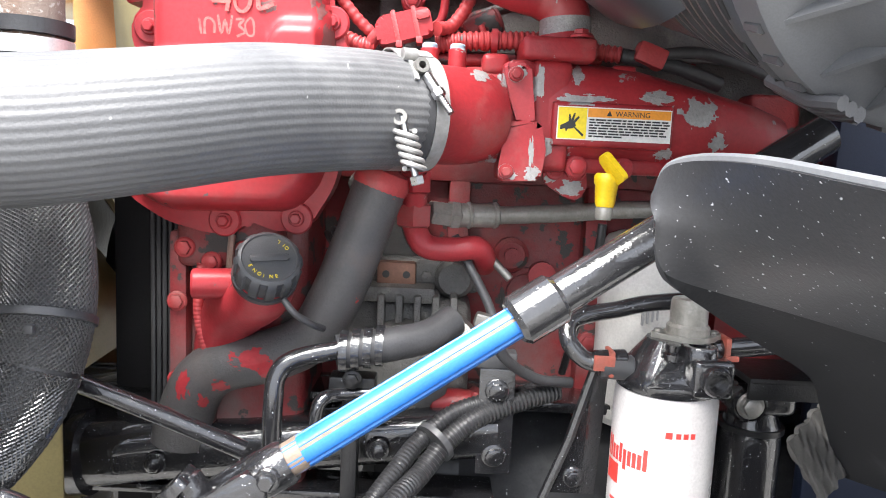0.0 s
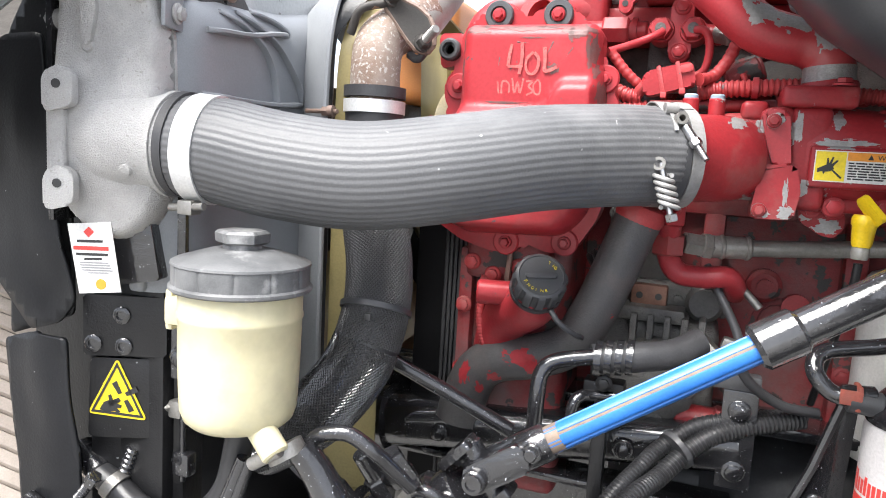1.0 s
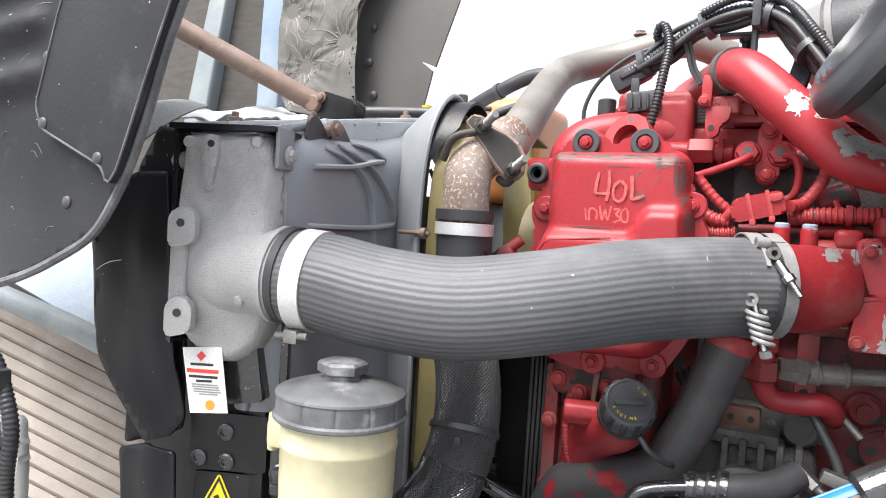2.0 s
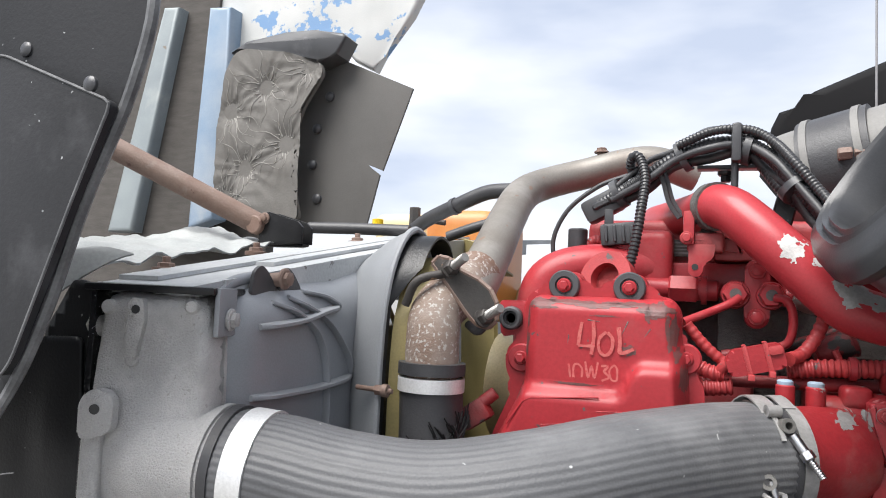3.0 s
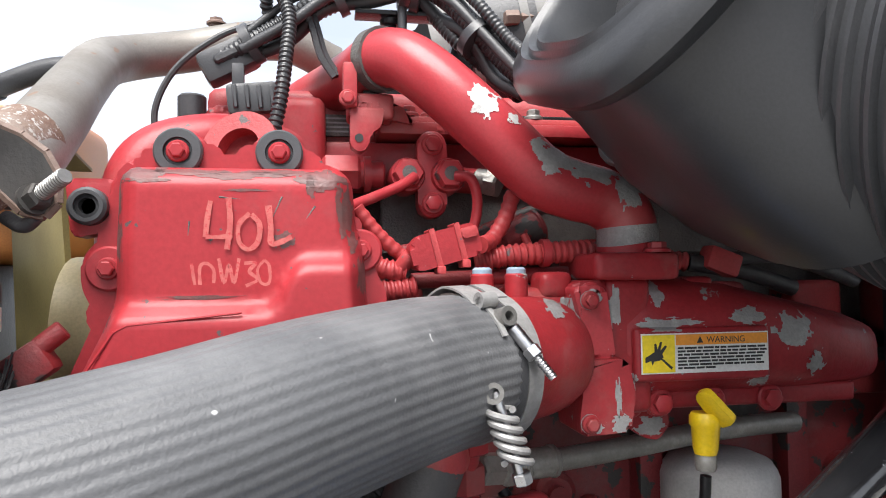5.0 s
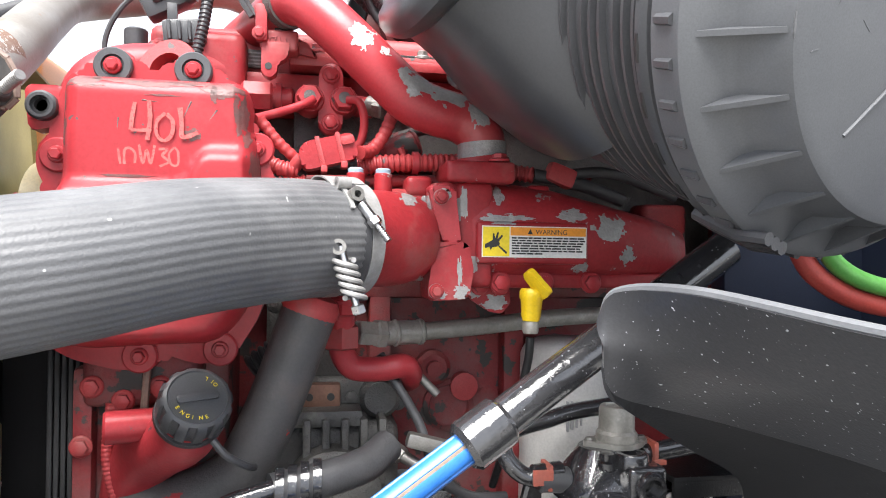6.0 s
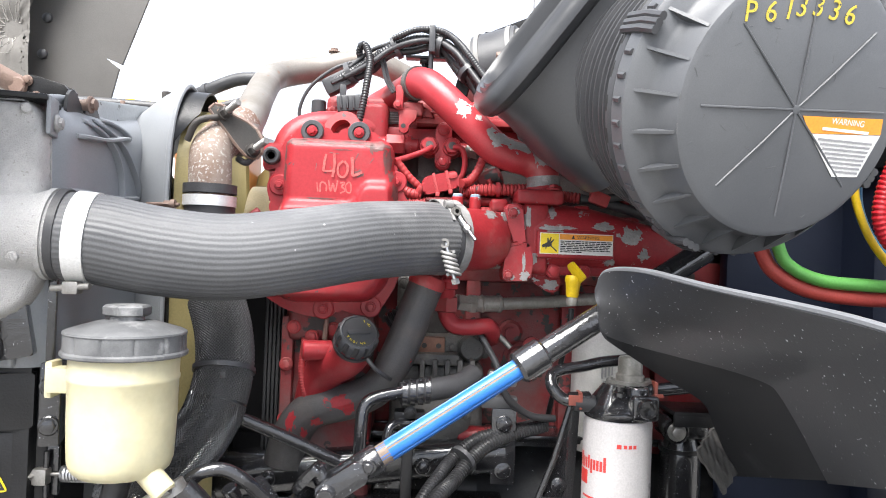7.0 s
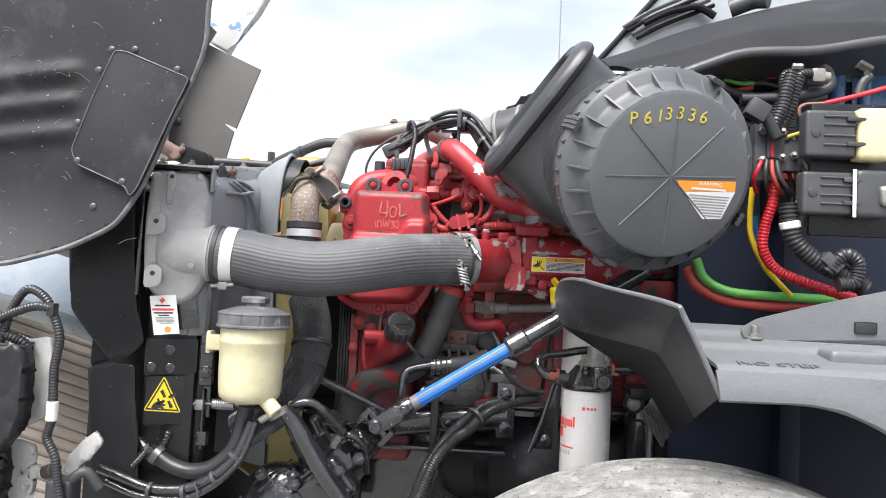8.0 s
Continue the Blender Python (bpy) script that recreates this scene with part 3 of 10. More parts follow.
LOOM_B = [(-0.172, 0.850, 1.771), (-0.137, 0.845, 1.790), (-0.099, 0.835, 1.809), (-0.061, 0.830, 1.824), (-0.029, 0.830, 1.826), (-0.005, 0.820, 1.807), (0.016, 0.800, 1.775), (0.043, 0.790, 1.747), (0.060, 0.770, 1.723)]
LOOM_DROP = [(-0.137, 0.770, 1.680), (-0.130, 0.775, 1.716), (-0.126, 0.785, 1.754), (-0.124, 0.800, 1.789), (-0.132, 0.815, 1.815), (-0.140, 0.820, 1.819), (-0.144, 0.830, 1.809), (-0.137, 0.840, 1.797)]
HEATER_HOSE = [(-0.561, 1.150, 1.764), (-0.524, 1.130, 1.781), (-0.465, 1.100, 1.799), (-0.407, 1.090, 1.820), (-0.360, 1.080, 1.822)]
HEATER_HOSE2 = [(-0.437, 1.000, 1.738), (-0.396, 1.000, 1.752), (-0.355, 1.000, 1.763)]
CABLE_RED = [(0.533, 0.550, 1.704), (0.535, 0.550, 1.645), (0.526, 0.560, 1.596), (0.526, 0.565, 1.556), (0.551, 0.570, 1.523), (0.600, 0.560, 1.501), (0.666, 0.540, 1.480), (0.723, 0.530, 1.470)]
CABLE_GREEN = [(0.433, 0.640, 1.539), (0.450, 0.640, 1.503), (0.489, 0.630, 1.482), (0.556, 0.620, 1.477), (0.631, 0.610, 1.476), (0.694, 0.600, 1.475)]
CABLE_REDFAT = [(0.423, 0.660, 1.523), (0.438, 0.650, 1.491), (0.482, 0.640, 1.467), (0.560, 0.630, 1.459), (0.655, 0.620, 1.465), (0.719, 0.610, 1.466)]
CABLE_YELLOW = [(0.517, 0.600, 1.670), (0.514, 0.600, 1.618), (0.518, 0.600, 1.578), (0.542, 0.600, 1.528), (0.588, 0.600, 1.479)]
CABLE_BLUE = [(0.529, 0.620, 1.621), (0.532, 0.620, 1.579), (0.549, 0.620, 1.539), (0.575, 0.620, 1.509)]
CONDUIT_BIG = [(0.540, 0.500, 1.630), (0.544, 0.500, 1.597), (0.555, 0.500, 1.565), (0.592, 0.500, 1.534), (0.638, 0.500, 1.513), (0.665, 0.500, 1.495)]
CONDUIT_B = [(0.549, 0.520, 1.854), (0.541, 0.520, 1.825), (0.535, 0.520, 1.796), (0.524, 0.520, 1.766), (0.525, 0.520, 1.742)]
LINER_OUT = [(-0.358, 2.069), (-0.382, 1.944), (-0.396, 1.890), (-0.395, 1.819), (-0.411, 1.766), (-0.443, 1.699), (-0.466, 1.632), (-0.486, 1.587), (-0.519, 1.533), (-0.586, 1.494), (-0.668, 1.464), (-0.763, 1.468), (-0.901, 1.497), (-1.009, 1.602), (-1.050, 2.069)]
FLAP_OUT = [(-0.535, 1.804), (-0.516, 1.802), (-0.413, 1.763), (-0.441, 1.698), (-0.484, 1.591), (-0.495, 1.577), (-0.502, 1.593), (-0.583, 1.625), (-0.593, 1.646), (-0.567, 1.725)]
LINER_RIVETS = [(-0.546, 1.808), (-0.508, 1.809), (-0.559, 1.772), (-0.433, 1.776), (-0.592, 1.691), (-0.582, 1.630), (-0.508, 1.600), (-0.556, 1.561)]
RUBBER_UP = [(-0.662, 1.550), (-0.595, 1.596), (-0.550, 1.598), (-0.543, 1.528), (-0.534, 1.424), (-0.516, 1.347), (-0.538, 1.323), (-0.573, 1.312), (-0.613, 1.357), (-0.646, 1.396)]
RUBBER_LOW = [(-0.611, 1.298), (-0.571, 1.310), (-0.530, 1.308), (-0.517, 1.194), (-0.509, 1.080), (-0.524, 1.069), (-0.593, 1.121), (-0.601, 1.207)]
QUILT_OUT = [(-1.172, 2.202), (-1.140, 2.216), (-1.014, 2.197), (-0.921, 2.166), (-0.912, 2.138), (-0.929, 2.113), (-0.964, 2.058), (-0.981, 2.002), (-0.988, 1.927), (-0.976, 1.864), (-0.955, 1.790), (-1.054, 1.783), (-1.172, 1.802), (-1.208, 1.853), (-1.210, 2.036), (-1.196, 2.154)]
QUILT_BUTTONS = [(-1.076, 2.117), (-0.949, 2.158), (-1.008, 1.973), (-1.120, 1.916), (-1.176, 2.057), (-1.178, 1.843)]
FARFLAP_OUT = [(-0.936, 2.196), (-0.915, 2.197), (-0.721, 2.112), (-0.789, 1.919), (-0.835, 1.937), (-0.796, 1.909), (-0.824, 1.790), (-0.935, 1.771), (-0.967, 1.783), (-0.994, 1.861), (-1.004, 1.939), (-0.995, 2.030), (-0.967, 2.108), (-0.944, 2.159)]
FARFLAP_RIVETS = [(-0.943, 2.105), (-0.974, 2.026), (-0.982, 1.937), (-0.963, 1.853)]
FAR_HOOD_EDGE = [(-0.712, 2.392), (-0.751, 2.315), (-0.791, 2.264), (-0.825, 2.220), (-0.845, 2.181), (-0.904, 2.211), (-0.936, 2.247), (-0.952, 2.276), (-1.060, 2.312), (-1.170, 2.306), (-1.281, 2.256), (-1.334, 2.303), (-1.359, 2.661), (-0.692, 2.578)]
DARK_ARCH = [(-1.188, 2.211), (-1.141, 2.237), (-1.023, 2.248), (-0.937, 2.246), (-0.866, 2.233), (-0.856, 2.224), (-0.878, 2.183), (-0.905, 2.176), (-0.932, 2.165), (-1.020, 2.203), (-1.140, 2.221)]
HOOD_POST_A = [(-1.494, 2.395), (-1.439, 2.391), (-1.549, 1.762), (-1.641, 1.761)]
HOOD_POST_B = [(-1.334, 2.378), (-1.262, 2.372), (-1.260, 2.061), (-1.271, 1.798), (-1.357, 1.770), (-1.342, 2.064)]
PLATE_OUT = [(-0.327, 1.681), (-0.320, 1.688), (-0.309, 1.686), (-0.295, 1.674), (-0.275, 1.665), (-0.262, 1.655), (-0.255, 1.642), (-0.255, 1.625), (-0.262, 1.617), (-0.275, 1.620), (-0.286, 1.631), (-0.298, 1.646), (-0.315, 1.667)]
TAG_OUT = [(-0.519, 1.420), (-0.478, 1.424), (-0.468, 1.360), (-0.508, 1.356)]
TRI_OUT = [(-0.4937, 1.2805), (-0.5212, 1.2275), (-0.4660, 1.2250)]
BRACKET_OUT = [(0.421, 1.418), (0.422, 1.428), (0.444, 1.442), (0.529, 1.467), (0.627, 1.492), (0.682, 1.507), (0.684, 1.425), (0.445, 1.411), (0.429, 1.411)]
STROKE_4A = [(-0.170, 0.676, 1.625), (-0.172, 0.676, 1.613), (-0.173, 0.676, 1.602)]
STROKE_4B = [(-0.173, 0.676, 1.602), (-0.164, 0.676, 1.602), (-0.1565, 0.676, 1.6028)]
STROKE_4C = [(-0.159, 0.676, 1.627), (-0.158, 0.676, 1.611), (-0.160, 0.676, 1.594)]
STROKE_O = [(-0.146, 0.676, 1.617), (-0.1525, 0.676, 1.610), (-0.1525, 0.676, 1.599), (-0.147, 0.676, 1.594), (-0.141, 0.676, 1.599), (-0.140, 0.676, 1.610), (-0.145, 0.676, 1.6165)]
STROKE_L = [(-0.1345, 0.676, 1.622), (-0.133, 0.676, 1.609), (-0.1325, 0.676, 1.598), (-0.126, 0.676, 1.599), (-0.120, 0.676, 1.602)]
STROKE_1 = [(-0.179, 0.663, 1.585), (-0.178, 0.663, 1.578), (-0.177, 0.663, 1.572)]
STROKE_0A = [(-0.174, 0.663, 1.572), (-0.174, 0.663, 1.583), (-0.170, 0.663, 1.585), (-0.166, 0.663, 1.581), (-0.166, 0.663, 1.573)]
STROKE_W = [(-0.163, 0.663, 1.588), (-0.160, 0.663, 1.573), (-0.157, 0.663, 1.584), (-0.154, 0.663, 1.573), (-0.151, 0.663, 1.588)]
STROKE_3 = [(-0.148, 0.663, 1.585), (-0.141, 0.663, 1.585), (-0.145, 0.663, 1.580), (-0.140, 0.663, 1.575), (-0.147, 0.663, 1.571)]
STROKE_0B = [(-0.136, 0.663, 1.587), (-0.140, 0.663, 1.581), (-0.138, 0.663, 1.573), (-0.133, 0.663, 1.573), (-0.133, 0.663, 1.583), (-0.136, 0.663, 1.587)]
COWL_FAR = [(0.053, 2.041), (0.067, 2.073), (0.136, 2.092), (0.131, 2.114), (0.265, 2.171), (0.387, 2.191), (0.517, 2.199), (0.513, 1.885), (0.103, 1.925), (0.047, 1.998)]
COWL_A = [(0.339, 0.620, 1.857), (0.440, 0.620, 1.900), (0.510, 0.620, 1.922), (0.630, 0.620, 1.929), (0.756, 0.620, 1.951), (0.932, 0.620, 1.965)]
COWL_B = [(0.267, 0.680, 1.912), (0.401, 0.680, 1.948), (0.507, 0.680, 1.983), (0.611, 0.680, 2.001), (0.715, 0.680, 2.009), (0.969, 0.680, 2.019)]
COWL_C = [(0.291, 1.150, 2.067), (0.392, 1.150, 2.108), (0.506, 1.150, 2.156), (0.648, 1.150, 2.200), (0.816, 1.150, 2.243), (1.266, 1.150, 2.330)]
GLASS_OUT = [(0.308, 2.089), (0.476, 2.289), (0.687, 2.541), (1.445, 2.543), (1.311, 2.346), (0.844, 2.264), (0.669, 2.224), (0.522, 2.175), (0.404, 2.125)]


def ribbed_hose(a):
    return 1.0 + 0.0065 * math.cos(46 * a) + 0.003 * math.cos(11 * a + 1.0)


# ---- ground ----
gb = bmesh.new()
bmesh.ops.create_grid(gb, x_segments=8, y_segments=8, size=300)
bmesh.ops.translate(gb, verts=gb.verts, vec=(0, 0, 0.17))
tagged(part("ground", gb, GROUND_BOUNCE), "unseen pale ground under the truck that bounces light up", "ground", kind="structure")

# ---- frame and engine, large forms ----
rail = thing("frame_rail", (0, 0.9, 0.95), "black painted steel chassis rail, wet and glossy", "chassis rail")
part("web", rbox((-0.9, 0.86, 0.93), (1.4, 0.875, 1.225), 0.004), BLACK_WET, rail)
part("top_flange", rbox((-0.9, 0.80, 1.212), (1.4, 0.86, 1.224), 0.003), BLACK_WET, rail)
part("bottom_flange", rbox((-0.9, 0.80, 0.93), (1.4, 0.86, 0.942), 0.003), BLACK_WET, rail)

block = thing("engine_block", (0.3, 1.1, 1.05), "grimy dark red cast iron diesel engine block", "engine block")
part("crankcase", rbox((-0.20, 0.875, 0.98), (0.95, 1.30, 1.50), 0.02, 3), RED_DARK, block)
part("front_housing", rbox((-0.23, 0.76, 1.10), (-0.10, 1.30, 1.50), 0.015, 3), RED_DARK, block)
for i in range(6):
    cx = -0.02 + 0.155 * i
    part("boss", lathe([(0.020, 0), (0.020, 0.014), (0.015, 0.018), (0.009, 0.018), (0.009, 0.026), (0.0, 0.026)], (cx + 0.135, 0.876, 1.375), FRONT, 20), RED_DARK, block)
    part("boss", lathe([(0.016, 0), (0.016, 0.012), (0.0, 0.014)], (cx + 0.172, 0.876, 1.352), FRONT, 20), RED_DUSTY, block)
    part("core_plug", lathe([(0.03, 0), (0.03, 0.006), (0.024, 0.009), (0.022, 0.005), (0, 0.005)], (cx, 0.876, 1.33), FRONT, 20), RED_DARK, block)
    part("web_rib", rbox((cx + 0.06, 0.852, 1.08), (cx + 0.085, 0.882, 1.47), 0.006), RED_DARK, block)
    part("block_bolt", bolt((cx + 0.072, 0.852, 1.28), FRONT, 0.008, 0.008), RED_DARK, block)
part("side_rail", rbox((-0.1, 0.85, 1.455), (0.95, 0.88, 1.50), 0.008), RED_DARK, block)

head = thing("cylinder_head", (0.3, 1.05, 1.5), "red painted cylinder head with bolted edge", "cylinder head")
# The red casting gets a dark colour for the shade it lies in.
part("casting", rbox((-0.16, 0.91, 1.498), (0.95, 1.25, 1.665), 0.012, 3), GREASE_SHADE, head)
for i in range(7):
    part("head_bolt", bolt((-0.02 + 0.11 * i, 0.91, 1.605), FRONT, 0.009, 0.010), RED_DARK, head)
    part("port_boss", rbox((-0.065 + 0.11 * i, 0.872, 1.512), (-0.005 + 0.11 * i, 0.915, 1.57), 0.010, 3), RED_DARK, head)
part("deck", rbox((-0.14, 0.85, 1.66), (0.95, 1.25, 1.70), 0.008), RED, head)
rocker = thing("rocker_cover", (0.3, 1.0, 1.70), "red painted rocker housing with ribbed ledge", "engine cover")
part("shell", rbox((-0.20, 0.875, 1.690), (0.95, 1.2, 1.752), 0.014, 3), RED_DUSTY, rocker)
part("end_boss", rbox((-0.165, 0.83, 1.66), (-0.095, 0.89, 1.735), 0.012, 3), RED, rocker)

# castings and small pipes below the cover
drive = thing("gear_housing", (-0.17, 0.75, 1.2), "grimy red gear housing with bolts and a thin pipe", "engine housing")
part("casting", rbox((-0.222, 0.735, 1.365), (-0.120, 0.775, 1.425), 0.012, 3), RED_DARK, drive)
part("web", rbox((-0.232, 0.745, 1.16), (-0.214, 0.775, 1.40), 0.006, 2), RED_DARK, drive)
part("web", rbox((-0.20, 0.75, 1.18), (-0.188, 0.775, 1.38), 0.005, 2), RED_DARK, drive)
for bx, bz in ((-0.212, 1.385), (-0.186, 1.372), (-0.155, 1.384), (-0.223, 1.33), (-0.223, 1.25)):
    part("bolt_head", bolt((bx, 0.735 if bz > 1.36 else 0.745, bz), FRONT, 0.007, 0.008), RED_DUSTY, drive)
part("thin_pipe", tube([(-0.165, 0.728, 1.40), (-0.166, 0.725, 1.36), (-0.162, 0.73, 1.33)], 0.0035, 8), RUST_ROD, drive)
part("red_lead", corrugated([(-0.196, 0.735, 1.37), (-0.198, 0.732, 1.32), (-0.188, 0.734, 1.28), (-0.170, 0.738, 1.25)], 0.005, 0.004), RED_DUSTY, drive)

# ---- gear cover with the crayon writing ----
cover = thing("breather_cover", (-0.16, 0.70, 1.40), "bright red cast engine cover with crayon writing and scuffed edges", "engine cover", seat=(0.001, 0.011, 0.003))
F0 = 0.735


def xz(points, yy, depth, bevel=0.004, seg=3, taper=0.0):
    return prism(points, (0, yy, 0), X, Z, depth, bevel, seg, taper)


flange = rounded([(-0.268, 1.50), (-0.246, 1.552), (-0.256, 1.570), (-0.256, 1.594), (-0.238, 1.606), (-0.240, 1.640), (-0.226, 1.656), (-0.214, 1.658), (-0.207, 1.676), (-0.182, 1.676), (-0.174, 1.660), (-0.150, 1.660),
                  (-0.142, 1.676), (-0.117, 1.676), (-0.108, 1.656), (-0.088, 1.652), (-0.079, 1.640), (-0.079, 1.612), (-0.066, 1.604), (-0.064, 1.580), (-0.056, 1.566), (-0.056, 1.50), (-0.070, 1.445), (-0.092, 1.408), (-0.120, 1.402), (-0.150, 1.412), (-0.158, 1.400), (-0.185, 1.398), (-0.225, 1.408), (-0.258, 1.428), (-0.274, 1.46)], 0.010)
part("flange", xz(flange, F0, 0.026, 0.004), RED_COVER, cover)
shell_out = rounded([(-0.2305, 1.651), (-0.0805, 1.651), (-0.0765, 1.606), (-0.0720, 1.598), (-0.0665, 1.50), (-0.082, 1.446), (-0.105, 1.422), (-0.22, 1.418), (-0.252, 1.438), (-0.266, 1.490), (-0.2335, 1.556)], 0.016, 6)


def shell_y(x, z):
    """The moulded face: rounded at its rim, with a swelling foot below the writing."""
    d = 9.0
    for (xa, za), (xb, zb) in zip(shell_out, shell_out[1:] + shell_out[:1]):
        ex, ez = xb - xa, zb - za
        t = max(0.0, min(1.0, ((x - xa) * ex + (z - za) * ez) / (ex * ex + ez * ez + 1e-12)))
        d = min(d, math.hypot(x - xa - t * ex, z - za - t * ez))
    k = min(1.0, d / 0.017)
    rim = 0.034 * math.sqrt(max(0.0, 1 - (1 - k) ** 2))
    step = 1.563 + 0.030 / (1 + math.exp(-(x + 0.124) * 300))
    f = max(0.0, min(1.0, (step - z) / 0.014))
    foot = f * f * (3 - 2 * f)
    left = max(0.0, min(1.0, (x + 0.206) / -0.022)) * max(0.0, min(1.0, (1.60 - z) / 0.05))
    return 0.7115 - rim - 0.0125 * foot * min(1.0, d / 0.012) + 0.004 * left * (1 - foot)


shell = part("shell", poly_sheet(shell_out, 0.0045, shell_y), RED_COVER, cover, "", 80)
tree = bvh_of([shell])
for k, (px_, pz_, pw, ph) in enumerate(((-0.214, 1.6425, 0.020, 0.007), (-0.100, 1.640, 0.020, 0.009), (-0.086, 1.618, 0.007, 0.020), (-0.150, 1.6425, 0.030, 0.004), (-0.228, 1.600, 0.005, 0.018), (-0.074, 1.575, 0.005, 0.016), (-0.258, 1.50, 0.005, 0.022), (-0.125, 1.600, 0.008, 0.007), (-0.184, 1.6445, 0.026, 0.003), (-0.126, 1.6445, 0.022, 0.003), (-0.2285, 1.628, 0.004, 0.014), (-0.0805, 1.598, 0.004, 0.010), (-0.236, 1.552, 0.006, 0.010), (-0.148, 1.632, 0.016, 0.0012), (-0.108, 1.634, 0.003, 0.010), (-0.176, 1.5640, 0.030, 0.0015))):
    flake(tree, (px_, 0.68, pz_), X, Z, pw, ph, 5.3 + 1.9 * k, SCUFF, cover, 0.0003, 44)
for pts in ([(-0.240, 1.520), (-0.222, 1.5475), (-0.150, 1.5545)], [(-0.205, 1.523), (-0.165, 1.5285)], [(-0.152, 1.541), (-0.118, 1.543)], [(-0.156, 1.526), (-0.112, 1.5295)]):
    part("cast_line", sweep(resample([Vector((x, 0.6655, z)) for x, z in pts], 0.01), 0.0009, 6), RED_COVER, cover)
for pts in ([(-0.183, 1.612), (-0.184, 1.601)], [(-0.126, 1.628), (-0.133, 1.612)], [(-0.105, 1.622), (-0.112, 1.612)], [(-0.165, 1.6275), (-0.150, 1.626)]):
    part("scratch", tube([(x, 0.6778 if z > 1.57 else 0.6648, z) for x, z in pts], lambda s: 0.0007 * (1.1 - s * 0.7), 6), GREASE_SHADE, cover)
for bx, bz, big in ((-0.195, 1.661, 1), (-0.129, 1.661, 1), (-0.238, 1.583, 0), (-0.074, 1.594, 0), (-0.170, 1.411, 0), (-0.103, 1.416, 0)):
    boss = part("boss", lathe([(0.015, 0), (0.015, 0.003), (0.0135, 0.0045), (0.0, 0.0045)] if not big else [(0.016, -0.004), (0.016, 0.005), (0.0148, 0.0065), (0.0095, 0.0065), (0.009, 0.003), (0, 0.003)], (bx, 0.7095, bz), FRONT, 28), RED if not big else BLACK_PLASTIC, cover)
    part("bolt_head", bolt((bx, 0.7055, bz), FRONT, 0.0052, 0.008), RED, boss)
stroke_no = 0
for pts, wid in ((STROKE_4A, 0.0026), (STROKE_4B, 0.0022), (STROKE_4C, 0.0030), (STROKE_O, 0.0024), (STROKE_L, 0.0030), (STROKE_1, 0.0016), (STROKE_0A, 0.0016), (STROKE_W, 0.0017), (STROKE_3, 0.0016), (STROKE_0B, 0.0015)):
    line = curve_points(pts, 6)
    sb = bmesh.new()
    prev = None
    for i, p in enumerate(line):
        d = (line[min(i + 1, len(line) - 1)] - line[max(i - 1, 0)]).normalized()
        side = d.cross(FRONT).normalized() * (wid * 0.66 * (0.95 + 0.30 * noise.noise(p * 240)))
        cur = (sb.verts.new(p + side), sb.verts.new(p - side))
        if prev:
            sb.faces.new((prev[0], cur[0], cur[1], prev[1]))
        prev = cur
    ob = part("crayon_stroke", sb, CHALK, cover)
    ob.location.y = -0.00025 * stroke_no
    stroke_no += 1

# ---- charge air hose ----
hose = thing("charge_air_hose", (-0.2, 0.6, 1.43), "thick dusty grey ribbed rubber charge air hose", "hose")
hl = curve_points(CHARGE_HOSE, 10)


def hose_r(s):
    return float(np.interp(s, [0, 0.085, 0.15, 0.37, 0.6, 0.85, 0.95, 1.0], [0.0462, 0.0466, 0.0480, 0.0482, 0.0485, 0.0490, 0.0485, 0.0465]))


part("tube", sweep(hl, hose_r, 230, True, ribbed_hose), HOSE_GREY, hose)
a0 = Vector((0.985, 0.15, -0.07)).normalized()
part("clamp_band", band((-0.3875, 0.4762, 1.4990), a0, 0.0474, 0.020, 0.0022, 64), BAND_STEEL, hose, "bright steel band clamp")
part("clamp_bolt", merged(rod((-0.410, 0.452, 1.446), (-0.368, 0.446, 1.450), 0.0035), rbox((-0.396, 0.444, 1.441), (-0.380, 0.458, 1.454), 0.002)), STEEL_DULL, hose)

# ---- cast elbow ----
EL_AT, EL_SEAT, EL_YAW = Vector((-0.44, 0.455, 1.43)), Vector((0.012, -0.005, 0.004)), 20.0
elbow = thing("cast_elbow", EL_AT, "rough cast aluminium cooler outlet elbow with raised lettering", "pipe elbow", seat=EL_SEAT, yaw=EL_YAW)
EL_BACK = (pose(*(EL_AT + EL_SEAT), 0, 0, EL_YAW) @ Matrix.Translation(-EL_AT)).inverted()


def unturned(bm):
    """Turns what is drawn in the truck's axes back into the elbow's own."""
    bm.transform(EL_BACK)
    return bm


def tank_y(x, z):
    """The tank's face: rounded rim, a soft swell towards the outlet, a shallow hollow above it."""
    d = 9.0
    for (xa, za), (xb, zb) in zip(tank_out, tank_out[1:] + tank_out[:1]):
        ex, ez = xb - xa, zb - za
        t = max(0.0, min(1.0, ((x - xa) * ex + (z - za) * ez) / (ex * ex + ez * ez + 1e-12)))
        d = min(d, math.hypot(x - xa - t * ex, z - za - t * ez))
    k = min(1.0, d / 0.012)
    swell = 0.020 * math.exp(-((z - 1.500) / 0.055) ** 2) * math.exp(-((x + 0.475) / 0.060) ** 2)
    fan = 0.006 * max(0.0, (x + 0.475) / 0.04) * math.exp(-((z - 1.560 - 0.6 * (x + 0.475)) / 0.020) ** 2)
    return 0.482 - 0.026 * math.sqrt(max(0.0, 1 - (1 - k) ** 2)) - swell - fan + 0.0007 * noise.noise((x * 70, z * 70, 1.0))


